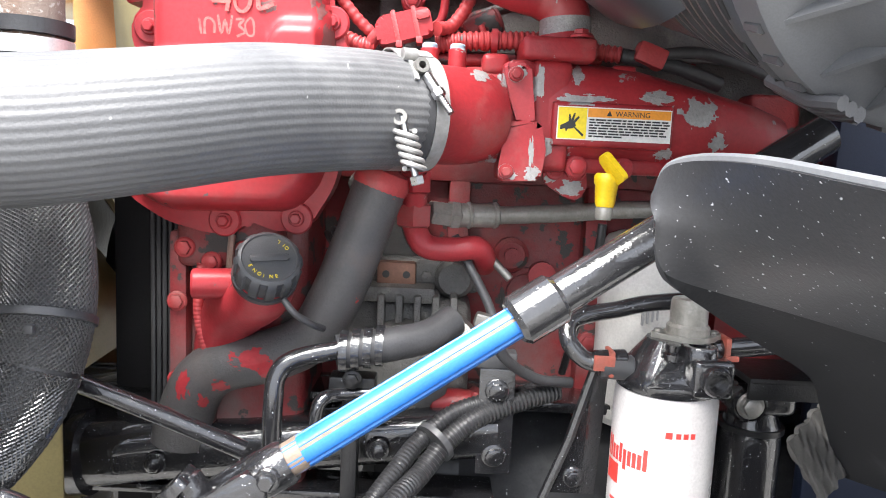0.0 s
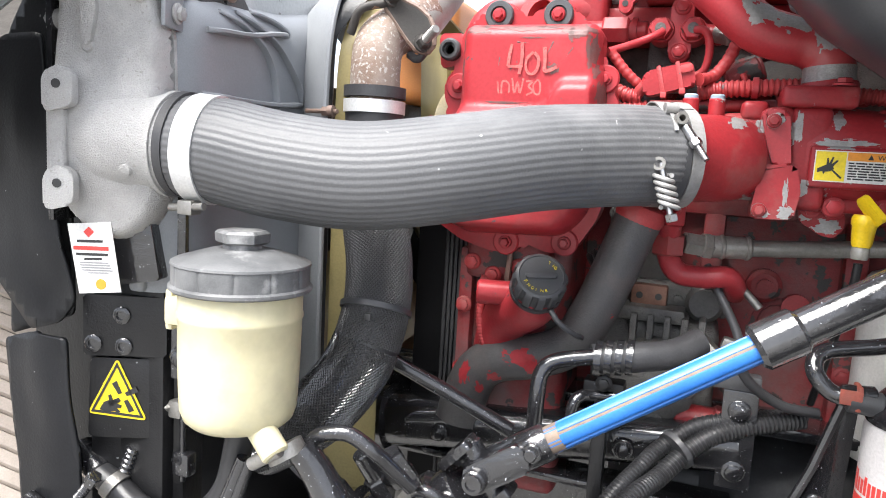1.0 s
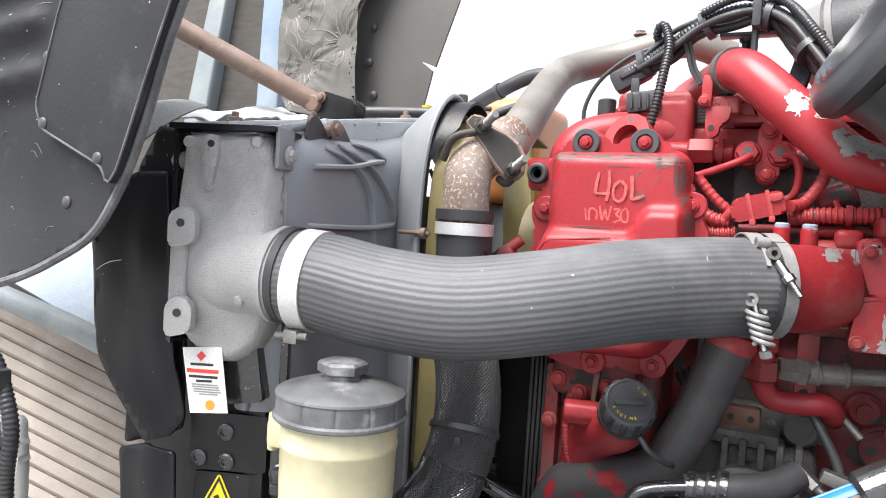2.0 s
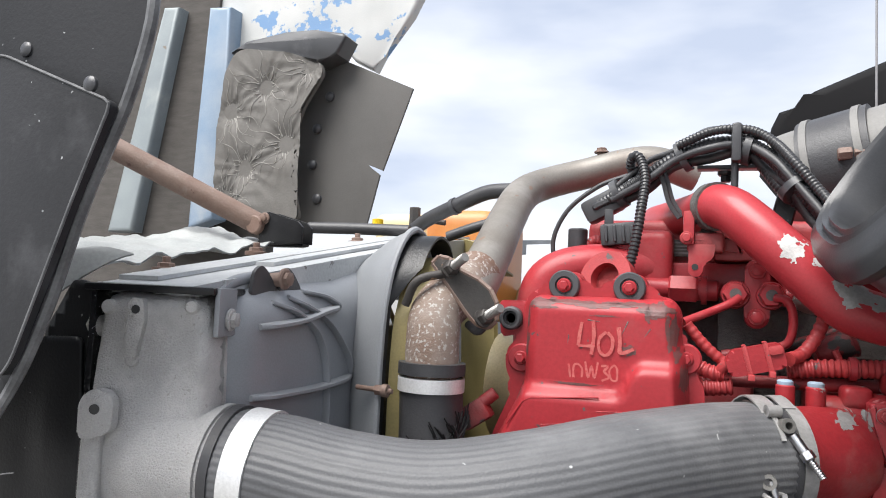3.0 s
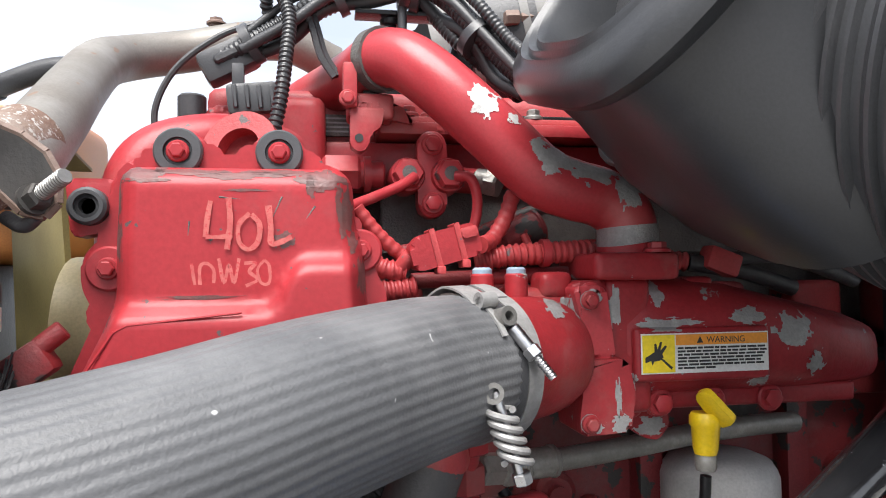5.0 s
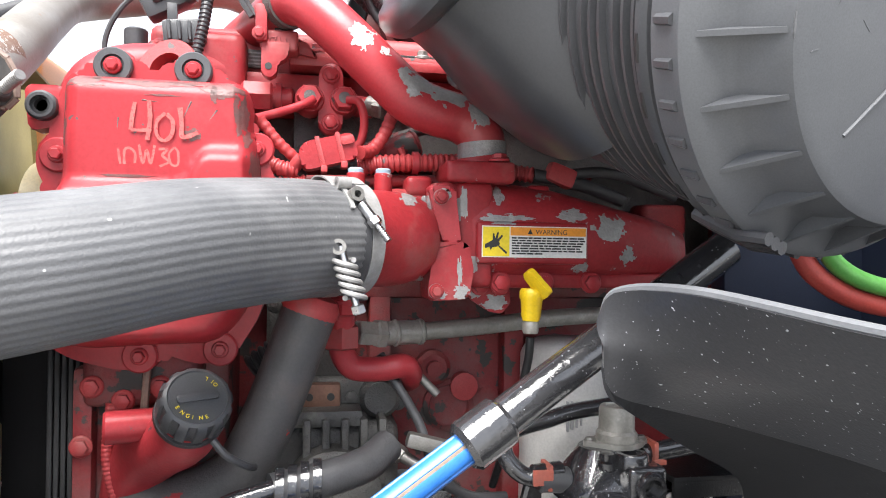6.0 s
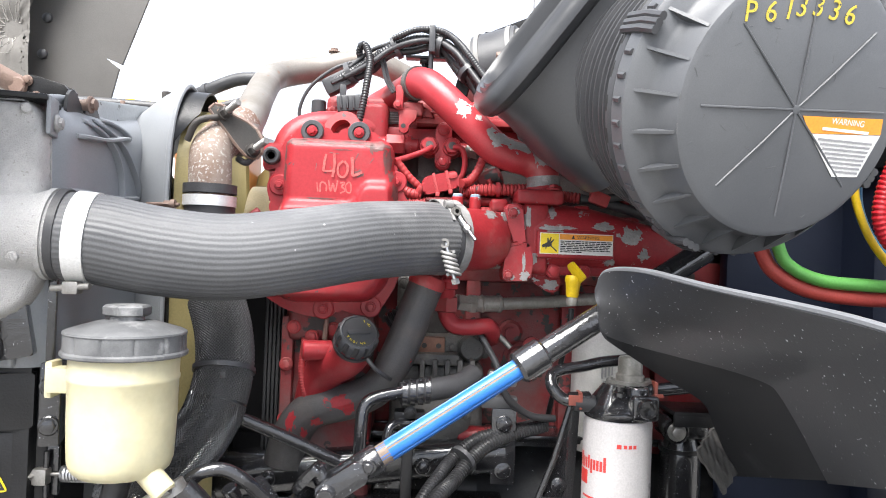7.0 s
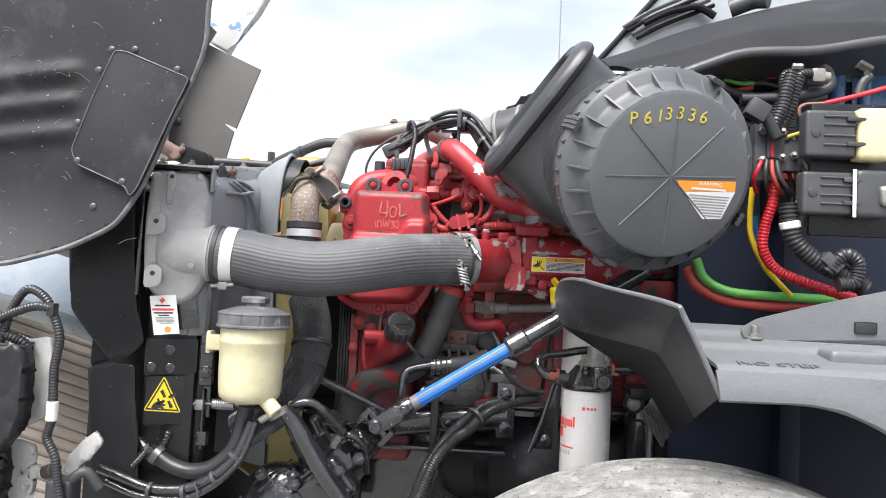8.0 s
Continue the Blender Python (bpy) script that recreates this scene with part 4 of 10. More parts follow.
tank_out = rounded([(-0.530, 1.636), (-0.440, 1.636), (-0.432, 1.60), (-0.430, 1.53), (-0.430, 1.45), (-0.446, 1.418), (-0.475, 1.403), (-0.500, 1.410), (-0.524, 1.432), (-0.532, 1.46), (-0.535, 1.56)], 0.016, 5)
part("tank_wall", poly_sheet(tank_out, 0.0055, tank_y), ALU, elbow, "", 80)
part("tank_back", xz(tank_out, 0.500, 0.020, 0.002), ALU, elbow)
eo = Vector((-0.416, 0.4715, 1.502))
part("outlet", unturned(tube([(-0.510, 0.462, 1.503), (-0.490, 0.461, 1.503), (-0.462, 0.462, 1.503), (-0.436, 0.467, 1.5025), tuple(eo + Vector((0.016, 0.002, -0.001)))], lambda s: float(np.interp(s, [0, 0.10, 0.25, 0.45, 0.65, 0.85, 1], [0.020, 0.037, 0.0470, 0.0505, 0.0490, 0.0455, 0.0445])), 48, 12)), ALU, elbow)
part("lip", unturned(band(eo + Vector((-0.004, -0.001, 0)), a0, 0.0450, 0.005, 0.0035, 48)), ALU, elbow)
part("gasket_ring", unturned(band(eo + Vector((0.006, 0.001, 0)), a0, 0.0466, 0.008, 0.0016, 48)), RUBBER, elbow)
for dx, dz in ((-0.036, -0.022), (-0.020, -0.024)):
    part("cast_pad", unturned(lathe([(0.0062, -0.004), (0.0062, 0.002), (0.0048, 0.003), (0, 0.003)], eo + Vector((dx, -0.0455, dz)), Vector((0, -0.93, -0.36)), 16)), ALU, elbow)
part("edge_flange", rbox((-0.527, 0.436, 1.448), (-0.510, 0.478, 1.548), 0.006, 3), ALU, elbow)
for z0, z1 in ((1.522, 1.556), (1.436, 1.472)):
    lug = part("lug", prism(rounded([(-0.0125, -0.020), (0.014, -0.013), (0.014, 0.013), (0.006, 0.020), (-0.006, 0.020), (-0.013, 0.010)], 0.007), (-0.513, 0.440, (z0 + z1) / 2), X, Z, 0.010, 0.003), ALU, elbow)
    part("hole", lathe([(0.0040, 0), (0.0040, 0.0006), (0, 0.0006)], (-0.513, 0.4297, (z0 + z1) / 2 + 0.005), FRONT, 14), INK_HOLLOW, lug)
part("rib", prism(rounded([(-0.502, 1.630), (-0.490, 1.630), (-0.488, 1.612), (-0.494, 1.580), (-0.501, 1.580)], 0.004), (0, 0.460, 0), X, Z, 0.011, 0.003), ALU, elbow)
part("rib_hole", lathe([(0.0035, 0), (0.0035, 0.0006), (0, 0.0006)], (-0.4955, 0.4488, 1.621), FRONT, 14), INK_HOLLOW, elbow)
for q in ((-0.4975, 1.580), (-0.452, 1.625), (-0.520, 1.622)):
    part("cast_disc", lathe([(0.0060, 0), (0.0060, 0.005), (0.0045, 0.007), (0, 0.007)], (q[0], 0.4585, q[1]), FRONT, 18), ALU, elbow)
lettering("raised_letters", "7E817G", (-0.514, 0.4545, 1.546), X, Z, 0.012, ALU, elbow, depth=0.0012)
for dx, dz in ((0.0, 0.0), (0.014, -0.012)):
    part("cast_stamp", sweep([Vector((-0.494 + 0.010 * math.cos(q) + dx, 0.4555, 1.440 + 0.010 * math.sin(q) + dz)) for q in (2 * math.pi * k / 20 for k in range(21))], 0.0009, 6), ALU, elbow)

# ---- radiator, its side plates and the shroud ----
rad = thing("radiator", (-0.55, 0.9, 1.05), "black painted radiator pack with bleached top plate", "radiator")
part("core", rbox((-0.62, 0.52, 0.95), (-0.50, 1.75, 1.60), 0.006), BLACK_PAINT, rad)
part("backing", rbox((-0.64, 0.503, 1.0), (-0.438, 0.518, 1.6365), 0.002), BLACK_PAINT, rad)
part("side_plate", rbox((-0.53, 0.478, 1.0), (-0.44, 0.52, 1.43), 0.004), BLACK_PAINT, rad)
part("top_plate", prism([(0.45, 1.645), (0.72, 1.688), (1.0, 1.732), (1.75, 1.80), (1.75, 1.79), (1.0, 1.722), (0.72, 1.678), (0.45, 1.637)], (-0.446, 0, 0), Y, Z, -0.10, 0.0), PALE_PLASTIC, rad)
part("edge_angle", rbox((-0.452, 0.458, 1.580), (-0.4445, 0.492, 1.645), 0.0015), PALE_PLASTIC, rad)
part("top_skirt", prism([(0.49, 1.652), (0.72, 1.688), (1.0, 1.732), (1.5, 1.775), (1.5, 1.745), (1.0, 1.702), (0.72, 1.660), (0.49, 1.624)], (-0.4435, 0, 0), Y, Z, -0.004, 0), PALE_PLASTIC, rad)
for k, (xa, xb, ya, yb) in enumerate(((-0.545, -0.50, 0.47, 1.5), (-0.495, -0.472, 0.60, 1.5))):
    part("seam_strip", prism([(ya, 1.6455 + 0.159 * (ya - 0.45)), (1.0, 1.7335), (yb, 1.779), (yb, 1.783), (1.0, 1.7375), (ya, 1.6495 + 0.159 * (ya - 0.45))], (xa, 0, 0), Y, Z, xb - xa, 0), PALE_PLASTIC, rad)
part("edge_nut", merged(rbox((-0.452, 0.468, 1.600), (-0.438, 0.482, 1.628), 0.002), bolt((-0.438, 0.475, 1.614), X, 0.007, 0.009)), STEEL_DULL, rad)
part("front_lip", rbox((-0.545, 0.446, 1.641), (-0.446, 0.4515, 1.6455), 0.001), PALE_PLASTIC, rad)
for bx, by in ((-0.578, 0.712), (-0.551, 0.533), (-0.54, 0.90)):
    bz = 1.69 + (by - 0.72) * 0.16
    stud = part("stud", rod((bx, by, bz - 0.005), (bx, by, bz + 0.013), 0.0042), RUST_ROD, rad)
    part("nut", merged(bolt((bx, by, bz - 0.001), Z, 0.0085, 0.008), lathe([(0.0135, -0.003), (0.0135, 0.0015), (0.012, 0.002)], (bx, by, bz), Z, 20)), RUST_ROD, stud)

shroud = thing("fan_shroud", (-0.42, 1.0, 1.15), "weathered grey plastic fan shroud with moulded ribs", "fan shroud")
SHROUD_A = [(0.735, 1.10), (0.735, 1.40), (0.735, 1.58), (0.745, 1.640), (0.775, 1.668), (0.83, 1.680), (0.90, 1.676), (0.96, 1.640)]
SHROUD_B = [(0.655, 1.10), (0.650, 1.40), (0.650, 1.58), (0.662, 1.656), (0.690, 1.702), (0.726, 1.721), (0.762, 1.706), (0.782, 1.655)]


CURVE_A, CURVE_B = (curve_points([(0.0, *p) for p in q], 10) for q in (SHROUD_A, SHROUD_B))


def flare(u, v):
    k = v * (len(CURVE_A) - 1)
    i = min(int(k), len(CURVE_A) - 2)
    p, q = (c[i].lerp(c[i + 1], k - i) for c in (CURVE_A, CURVE_B))
    e = u * u * (3 - 2 * u) * 0.6 + 0.4 * u
    return (-0.50 + 0.13 * u, p.y + (q.y - p.y) * e, p.z + (q.z - p.z) * e)


part("cone", grid_sheet(flare, 12, 56, 0.004), RIM_PLASTIC, shroud)
part("rim", tube([flare(1, i / 28) for i in range(29)], 0.004, 8, 3), RIM_PLASTIC, shroud)
# Black strip standing in for the shaded gap inside the rim.
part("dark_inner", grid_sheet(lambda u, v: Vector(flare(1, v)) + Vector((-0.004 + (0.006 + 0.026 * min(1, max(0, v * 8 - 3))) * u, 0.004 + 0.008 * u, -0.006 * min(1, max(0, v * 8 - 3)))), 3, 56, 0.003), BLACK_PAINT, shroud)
LINER_RING = curve_points([(0.0, *p) for p in ((0.671, 1.10), (0.666, 1.40), (0.666, 1.58), (0.680, 1.640), (0.706, 1.676), (0.745, 1.690), (0.82, 1.692), (0.90, 1.68))], 8)
part("tan_liner", grid_sheet(lambda u, v: (-0.366 + 0.062 * u, LINER_RING[int(v * 56)].y + 0.01 * u, LINER_RING[int(v * 56)].z), 3, 56, 0.003), FAN_TAN, shroud)


def bulge_top(y):
    return float(np.interp(y, [0.468, 0.478, 0.50, 0.54, 0.60, 0.66, 0.74], [1.612, 1.632, 1.646, 1.654, 1.657, 1.660, 1.676]))


def bulge_x(y, z):
    top = bulge_top(y)
    a, c = max(0.0, min(1.0, (y - 0.468) / 0.055)), max(0.0, min(1.0, (top - z) / 0.050))
    return -0.463 + 0.045 * math.sqrt(1 - (1 - a) ** 2.4) * math.sqrt(1 - (1 - c) ** 2.4) + 0.06 * max(0.0, y - 0.60) ** 1.3


def bulge_grid(u, v):
    y = 0.468 + 0.275 * u ** 1.4
    z = 1.36 + (bulge_top(y) - 1.36) * (1 - (1 - v) ** 1.5)
    return (bulge_x(y, z), y, z)


def fin(pts, tall, thick, up):
    """A moulded rib that stands out of the bulge along the points (y, z) and fades at its ends."""
    line = resample(curve_points([(0, *p) for p in pts], 8), 0.005)
    bm = bmesh.new()
    rows = []
    for i, p in enumerate(line):
        d = (line[min(i + 1, len(line) - 1)] - line[max(i - 1, 0)]).normalized()
        side = d.cross(X).normalized() * thick * 0.5
        x = bulge_x(p.y, p.z)
        s = i / (len(line) - 1)
        t = tall * min(1.0, 0.35 + 6 * s, 0.35 + 6 * (1 - s))
        rows.append([bm.verts.new((x + h, p.y + w * side.y, p.z + w * side.z)) for h, w in ((-0.004, -1.2), (t * 0.85, -0.9), (t, -0.5), (t, 0.5), (t * 0.85, 0.9), (-0.004, 1.2))])
    for q, r in zip(rows, rows[1:]):
        for k in range(5):
            bm.faces.new((q[k], q[k + 1], r[k + 1], r[k]))
    bm.faces.new(rows[0])
    bm.faces.new(rows[-1][::-1])
    return bm


part("side_bulge", grid_sheet(bulge_grid, 44, 44, 0.003), GREY_PLASTIC, shroud)
part("edge_column", rbox((-0.470, 0.462, 1.36), (-0.452, 0.478, 1.618), 0.006, 3), GREY_PLASTIC, shroud)
part("arch_rim", tube([(-0.452, 0.470, 1.58), (-0.450, 0.470, 1.612), (-0.449, 0.480, 1.634), (-0.448, 0.505, 1.650), (-0.447, 0.54, 1.657)], 0.006, 12), GREY_PLASTIC, shroud)
for pts in ([(0.509, 1.612), (0.568, 1.617), (0.614, 1.626), (0.645, 1.630)], [(0.502, 1.551), (0.566, 1.550), (0.619, 1.551), (0.672, 1.556)]):
    part("rib", fin(pts, 0.010, 0.0055, True), RIM_PLASTIC, shroud)
for pts in ([(0.534, 1.634), (0.568, 1.623), (0.605, 1.598), (0.622, 1.550), (0.625, 1.45)], [(0.562, 1.639), (0.618, 1.616), (0.658, 1.582), (0.673, 1.556)], [(0.592, 1.645), (0.626, 1.640), (0.647, 1.629)]):
    part("rib", fin(pts, 0.0075, 0.004, False), GREY_PLASTIC, shroud)
for y0, lean in ((0.528, -1), (0.570, 1)):
    part("notch_ear", prism(rounded([(y0 - 0.014, 1.640), (y0 - 0.010, 1.662), (y0, 1.668), (y0 + 0.010, 1.662), (y0 + 0.024, 1.648), (y0 + 0.024, 1.638)], 0.004), (-0.434, 0, 0), Y, Z, -0.004, 0.001), BLACK_PLASTIC, shroud)
part("notch_bolt", merged(rod((-0.442, 0.553, 1.654), (-0.426, 0.553, 1.656), 0.007, 12), bolt((-0.427, 0.553, 1.656), X, 0.007, 0.008)), RUST_ROD, shroud)
fan = thing("cooling_fan", (-0.36, 1.12, 1.30), "tan plastic engine cooling fan behind the shroud", "fan")
part("hub", lathe([(0.11, 0), (0.11, 0.06), (0.06, 0.09), (0, 0.09)], (-0.42, 1.12, 1.30), X, 32), BLACK_PAINT, fan)
for i in range(9):
    a = 2 * math.pi * i / 9 + 0.35
    dirv = Vector((0, math.cos(a), math.sin(a)))
    tang = Vector((0, -math.sin(a), math.cos(a)))
    c0 = Vector((-0.40, 1.12, 1.30))
    part("blade", sheet([[c0 + dirv * r + tang * (w * (0.055 + 0.05 * (r - 0.1))) + X * (0.05 * w) for w in (-1, -0.3, 0.4, 1)] for r in (0.10, 0.25, 0.40, 0.44)], 0.006), FAN_TAN, fan)

# ---- loose sheet over the radiator top ----
part_sheet = grid_sheet(lambda u, v: (-0.80 + (0.20 - 0.05 * u + 0.012 * noise.noise((u * 9, 2.0, 0.0))) * v, 0.455 + 0.42 * u, 1.652 + 0.155 * (0.42 * u) + 0.010 * noise.noise((u * 6, v * 3, 0.3)) + 0.006 * noise.noise((u * 17, v * 8, 1.3)) + 0.016 * (1 - v)), 60, 26, 0.002)
psh = thing("plastic_sheet", (-0.70, 0.46, 1.65), "rumpled bleached plastic sheet over the radiator top", "plastic sheet")
part("top", part_sheet, SHEET_PALE, psh)


def corner_flap(u, v):
    """The sheet's front corner, folded over and hanging down beside the tank."""
    x = -0.552 - 0.070 * u - 0.012 * u * u + (0.024 + 0.020 * (1 - u)) * (v - 1.0) * 1.2
    z = 1.672 - 0.004 * u - 0.070 * u ** 1.5 + 0.006 * math.sin(3 * v + 2 * u)
    return (x, 0.462 - 0.030 * math.sin(1.5 * u) + 0.03 * v * (1 - u), z)


part("corner_flap", grid_sheet(corner_flap, 16, 8, 0.003), SHEET_PALE, psh)
part("flap_stud", lathe([(0.006, 0), (0.006, 0.003), (0.003, 0.005), (0, 0.005)], (-0.606, 0.437, 1.640), FRONT, 16), CREAM_FAN, psh)

# ---- air cleaner ----
HUB = Vector((0.3265, 0.394, 1.650))
BACK = Vector((-0.250, 0.922, 0.290)).normalized()
OUT = -BACK
CAP_K = 0.958
air = thing("air_cleaner", (0.28, 0.6, 1.55), "large matt black round plastic air cleaner with clipped ribbed cap", "air cleaner")
cap = part("cap", lathe([(CAP_K * r, h) for r, h in ((0.0, 0.0), (0.128, 0.0), (0.134, 0.003), (0.138, 0.012), (0.142, 0.030), (0.148, 0.036), (0.163, 0.040), (0.169, 0.046), (0.170, 0.066), (0.164, 0.072))], HUB, BACK, 96), CAP_PLASTIC, air)
cu_, cv_, _ = axis_frame(BACK)


def ring_pt(a, r, h):
    return HUB + BACK * h + (cu_ * math.cos(a) + cv_ * math.sin(a)) * (r * CAP_K)


sx_ = Vector((0.965, 0.262, 0.0)).normalized()
sx_ = (sx_ - OUT * sx_.dot(OUT)).normalized()
sy_ = OUT.cross(sx_)


def face_pt(a, r, h):
    return HUB + OUT * h + (sx_ * math.cos(a) + sy_ * math.sin(a)) * (r * CAP_K)


for i in range(8):
    a = radians(3.5 + 45 * i)
    part("spoke", sweep([face_pt(a, 0.003, 0.0), face_pt(a, 0.05, 0.0012), face_pt(a, 0.112, 0.0)], lambda s: 0.0012, 6), CAP_PLASTIC, cap)
cap_rnd = random.Random(17)
cap_marks = []
for k in range(34):
    a, r_, turn_ = cap_rnd.uniform(0, 2 * math.pi), cap_rnd.uniform(0.03, 0.124), cap_rnd.uniform(-1.2, 1.2)
    far = cap_rnd.uniform(0.002, 0.012)
    run = [face_pt(a + far * q / 3 * math.sin(turn_) / r_, r_ + far * q / 3 * math.cos(turn_), 0.0) for q in range(4)]
    cap_marks.append(sweep(run, 0.00035, 4))
for k in range(26):
    a = cap_rnd.uniform(3.4, 6.6)
    cap_marks.append(sweep([ring_pt(-a + 0.02 * q, 0.1338, 0.0030) for q in range(3)], cap_rnd.uniform(0.0004, 0.0009), 4))
tagged(part("scuff_marks", merged(*cap_marks), WORN, cap, "fine pale scuffs"), kind="stuff")
part("centre_boss", lathe([(0.0045, 0.001), (0.0045, -0.001), (0, -0.002)], HUB, BACK, 16), CAP_PLASTIC, cap)
for i in range(24):
    a = 2 * math.pi * i / 24
    gb_ = bmesh.new()
    tri_ = [[gb_.verts.new(ring_pt(a + k * 0.0016 / r, r, hh)) for r, hh in ((0.1355, 0.005), (0.1640, 0.0415), (0.150, 0.044), (0.138, 0.030))] for k in (-1, 1)]
    gb_.faces.new(tri_[0])
    gb_.faces.new(tri_[1][::-1])
    for k in range(4):
        gb_.faces.new((tri_[0][k], tri_[0][(k + 1) % 4], tri_[1][(k + 1) % 4], tri_[1][k]))
    part("rim_rib", gb_, CAP_PLASTIC, cap)
for i in range(44):
    a = 2 * math.pi * (i + 0.5) / 44
    part("rim_tab", sweep([ring_pt(a, 0.1690, 0.050), ring_pt(a, 0.1690, 0.062)], 0.0035, 6), BLACK_PLASTIC, cap)
for i in range(30):
    a = 2 * math.pi * (i + 0.5) / 30
    part("slot", sweep([ring_pt(a - 0.05, 0.1672, 0.080), ring_pt(a, 0.1680, 0.080), ring_pt(a + 0.05, 0.1672, 0.080)], 0.0016, 6), INK_HOLLOW, cap)
for a in (0.4, 2.0, 3.55, 5.1):
    part("latch", merged(*[sweep([ring_pt(a + k * 0.045, 0.168, 0.030), ring_pt(a + k * 0.045, 0.172, 0.05), ring_pt(a + k * 0.045, 0.168, 0.09)], 0.0045, 8) for k in (-1, 0, 1)]), BLACK_PLASTIC, cap)
prof = [(0.150, 0.068), (0.166, 0.074), (0.168, 0.078), (0.168, 0.082), (0.160, 0.084)]
h = 0.088
for k in range(9):
    r_ = 0.159 - 0.0006 * k
    prof += [(r_ - 0.005, h), (r_ - 0.005, h + 0.005), (r_, h + 0.006), (r_, h + 0.0085)]
    h += 0.0105 + 0.004 * (k % 3 == 2)
prof += [(0.150, 0.21), (0.149, 0.22), (0.146, 0.30), (0.135, 0.38), (0.10, 0.42), (0, 0.43)]
part("body", lathe([(CAP_K * r, q) for r, q in prof], HUB, BACK, 96), BLACK_PLASTIC, air)
MN = Vector((-0.807, -0.194, 0.557)).normalized()
mw = Vector((0.02, 0.97, 0.23))
mw = (mw - MN * mw.dot(MN)).normalized()
mh = mw.cross(MN).normalized()
if mh.z < 0:
    mh = -mh
MC = Vector((0.115, 0.608, 1.809))


def mouth_ring(w, hgt, push, r=0.45, n=48, centre=None, nn=None):
    """A rounded rectangle round the mouth's middle."""
    out = []
    c = centre or MC
    for k in range(n):
        a = 2 * math.pi * k / n
        ca, sa = math.cos(a), math.sin(a)
        e = 2.0 / 3.4
        out.append(c + MN * push + mw * (w * abs(ca) ** e * (1 if ca > 0 else -1)) + mh * (hgt * abs(sa) ** e * (1 if sa > 0 else -1)))
    return out


def loft(rings, cap_last=False):
    bm = bmesh.new()
    vs = [[bm.verts.new(p) for p in r] for r in rings]
    for a, b in zip(vs, vs[1:]):
        for k in range(len(a)):
            bm.faces.new((a[k], a[(k + 1) % len(a)], b[(k + 1) % len(a)], b[k]))
    if cap_last:
        bm.faces.new(vs[-1])
    return bm


lip = [mouth_ring(w, hg, p) for w, hg, p in ((0.074, 0.112, -0.05), (0.076, 0.114, 0.0), (0.079, 0.117, 0.0055), (0.083, 0.121, 0.002), (0.086, 0.124, 0.006), (0.090, 0.128, 0.002), (0.093, 0.131, 0.006), (0.097, 0.135, 0.003), (0.105, 0.143, 0.001), (0.112, 0.149, -0.006), (0.114, 0.151, -0.014), (0.110, 0.147, -0.022), (0.102, 0.139, -0.026))]
part("intake_lip", loft(lip), LIP, air, "soft black ribbed rubber intake seal")
funnel = [mouth_ring(0.102, 0.139, -0.026), mouth_ring(0.104, 0.138, -0.05, centre=MC + Vector((0.004, 0, -0.004))), mouth_ring(0.118, 0.140, -0.09, centre=MC + Vector((0.012, -0.004, -0.02))), mouth_ring(0.13, 0.135, -0.14, centre=MC + Vector((0.02, -0.01, -0.03)))]
part("intake_duct", loft(funnel, True), LIP, air)
part("duct_bolt", merged(lathe([(0.0115, -0.006), (0.0115, 0.004), (0.0095, 0.006), (0.0055, 0.006), (0.0050, 0.001), (0.0, 0.001)], (0.105, 0.690, 1.667), Vector((-0.55, -0.80, 0.1)), 24), rod((0.108, 0.692, 1.662), (0.128, 0.688, 1.654), 0.007)), BLACK_PLASTIC, air)
# Black plug: the shade deep in the mouth put in as colour.
part("duct_floor", loft([mouth_ring(0.074, 0.112, -0.05), mouth_ring(0.06, 0.095, -0.12)], True), INK_HOLLOW, air)
# sticker on the cap
st = HUB + OUT * 0.0006
lab = thing("warning_sticker", st, "orange and white five-sided warning sticker on the air cleaner cap", "sticker")


def decal(name, outline, at, ux, uy, material, parent, depth=0.0004):
    return part(name, prism(outline, at, ux, uy, depth, 0), material, parent)


decal("white_field", [(0.0235, -0.0215), (0.110, -0.016), (0.095, -0.060), (0.0635, -0.062)], st, sx_, sy_, PAPER, lab)
decal("orange_band", [(0.0095, -0.005), (0.108, 0.0005), (0.110, -0.0155), (0.023, -0.0210)], st, sx_, sy_, ORANGE_DECAL, lab)
lettering("heading", "WARNING", st + sx_ * 0.045 - sy_ * 0.0095 + OUT * 0.0006, sx_, sy_, 0.0085, PAPER, lab, depth=0.0001)
decal("text_bar", [(0.036, -0.0135), (0.094, -0.0135), (0.094, -0.0165), (0.036, -0.0165)], st + OUT * 0.0005, sx_, sy_, PAPER, lab)
for i in range(8):
    yy = -0.0245 - 0.0044 * i
    w0, w1 = 0.034 + 0.0042 * i, 0.102 - 0.0012 * i
    decal("text_bar", [(w0, yy), (w1, yy), (w1, yy - 0.0022), (w0, yy - 0.0022)], st + OUT * 0.0005, sx_, sy_, INK_GREY, lab)
for ch, u0, v0, tilt in (("P", -0.082, 0.072, 0.10), ("6", -0.060, 0.075, 0.05), ("1", -0.0415, 0.080, 0.0), ("3", -0.0285, 0.084, 0.0), ("3", -0.0105, 0.087, -0.05), ("3", 0.0085, 0.086, -0.10), ("6", 0.0270, 0.085, -0.15)):
    ux = sx_ * math.cos(tilt) + sy_ * math.sin(tilt)
    lettering("crayon_digit", ch, HUB + sx_ * u0 + sy_ * v0 + OUT * 0.0008, ux, OUT.cross(ux), 0.0265, CRAYON, cap, depth=0.0003)

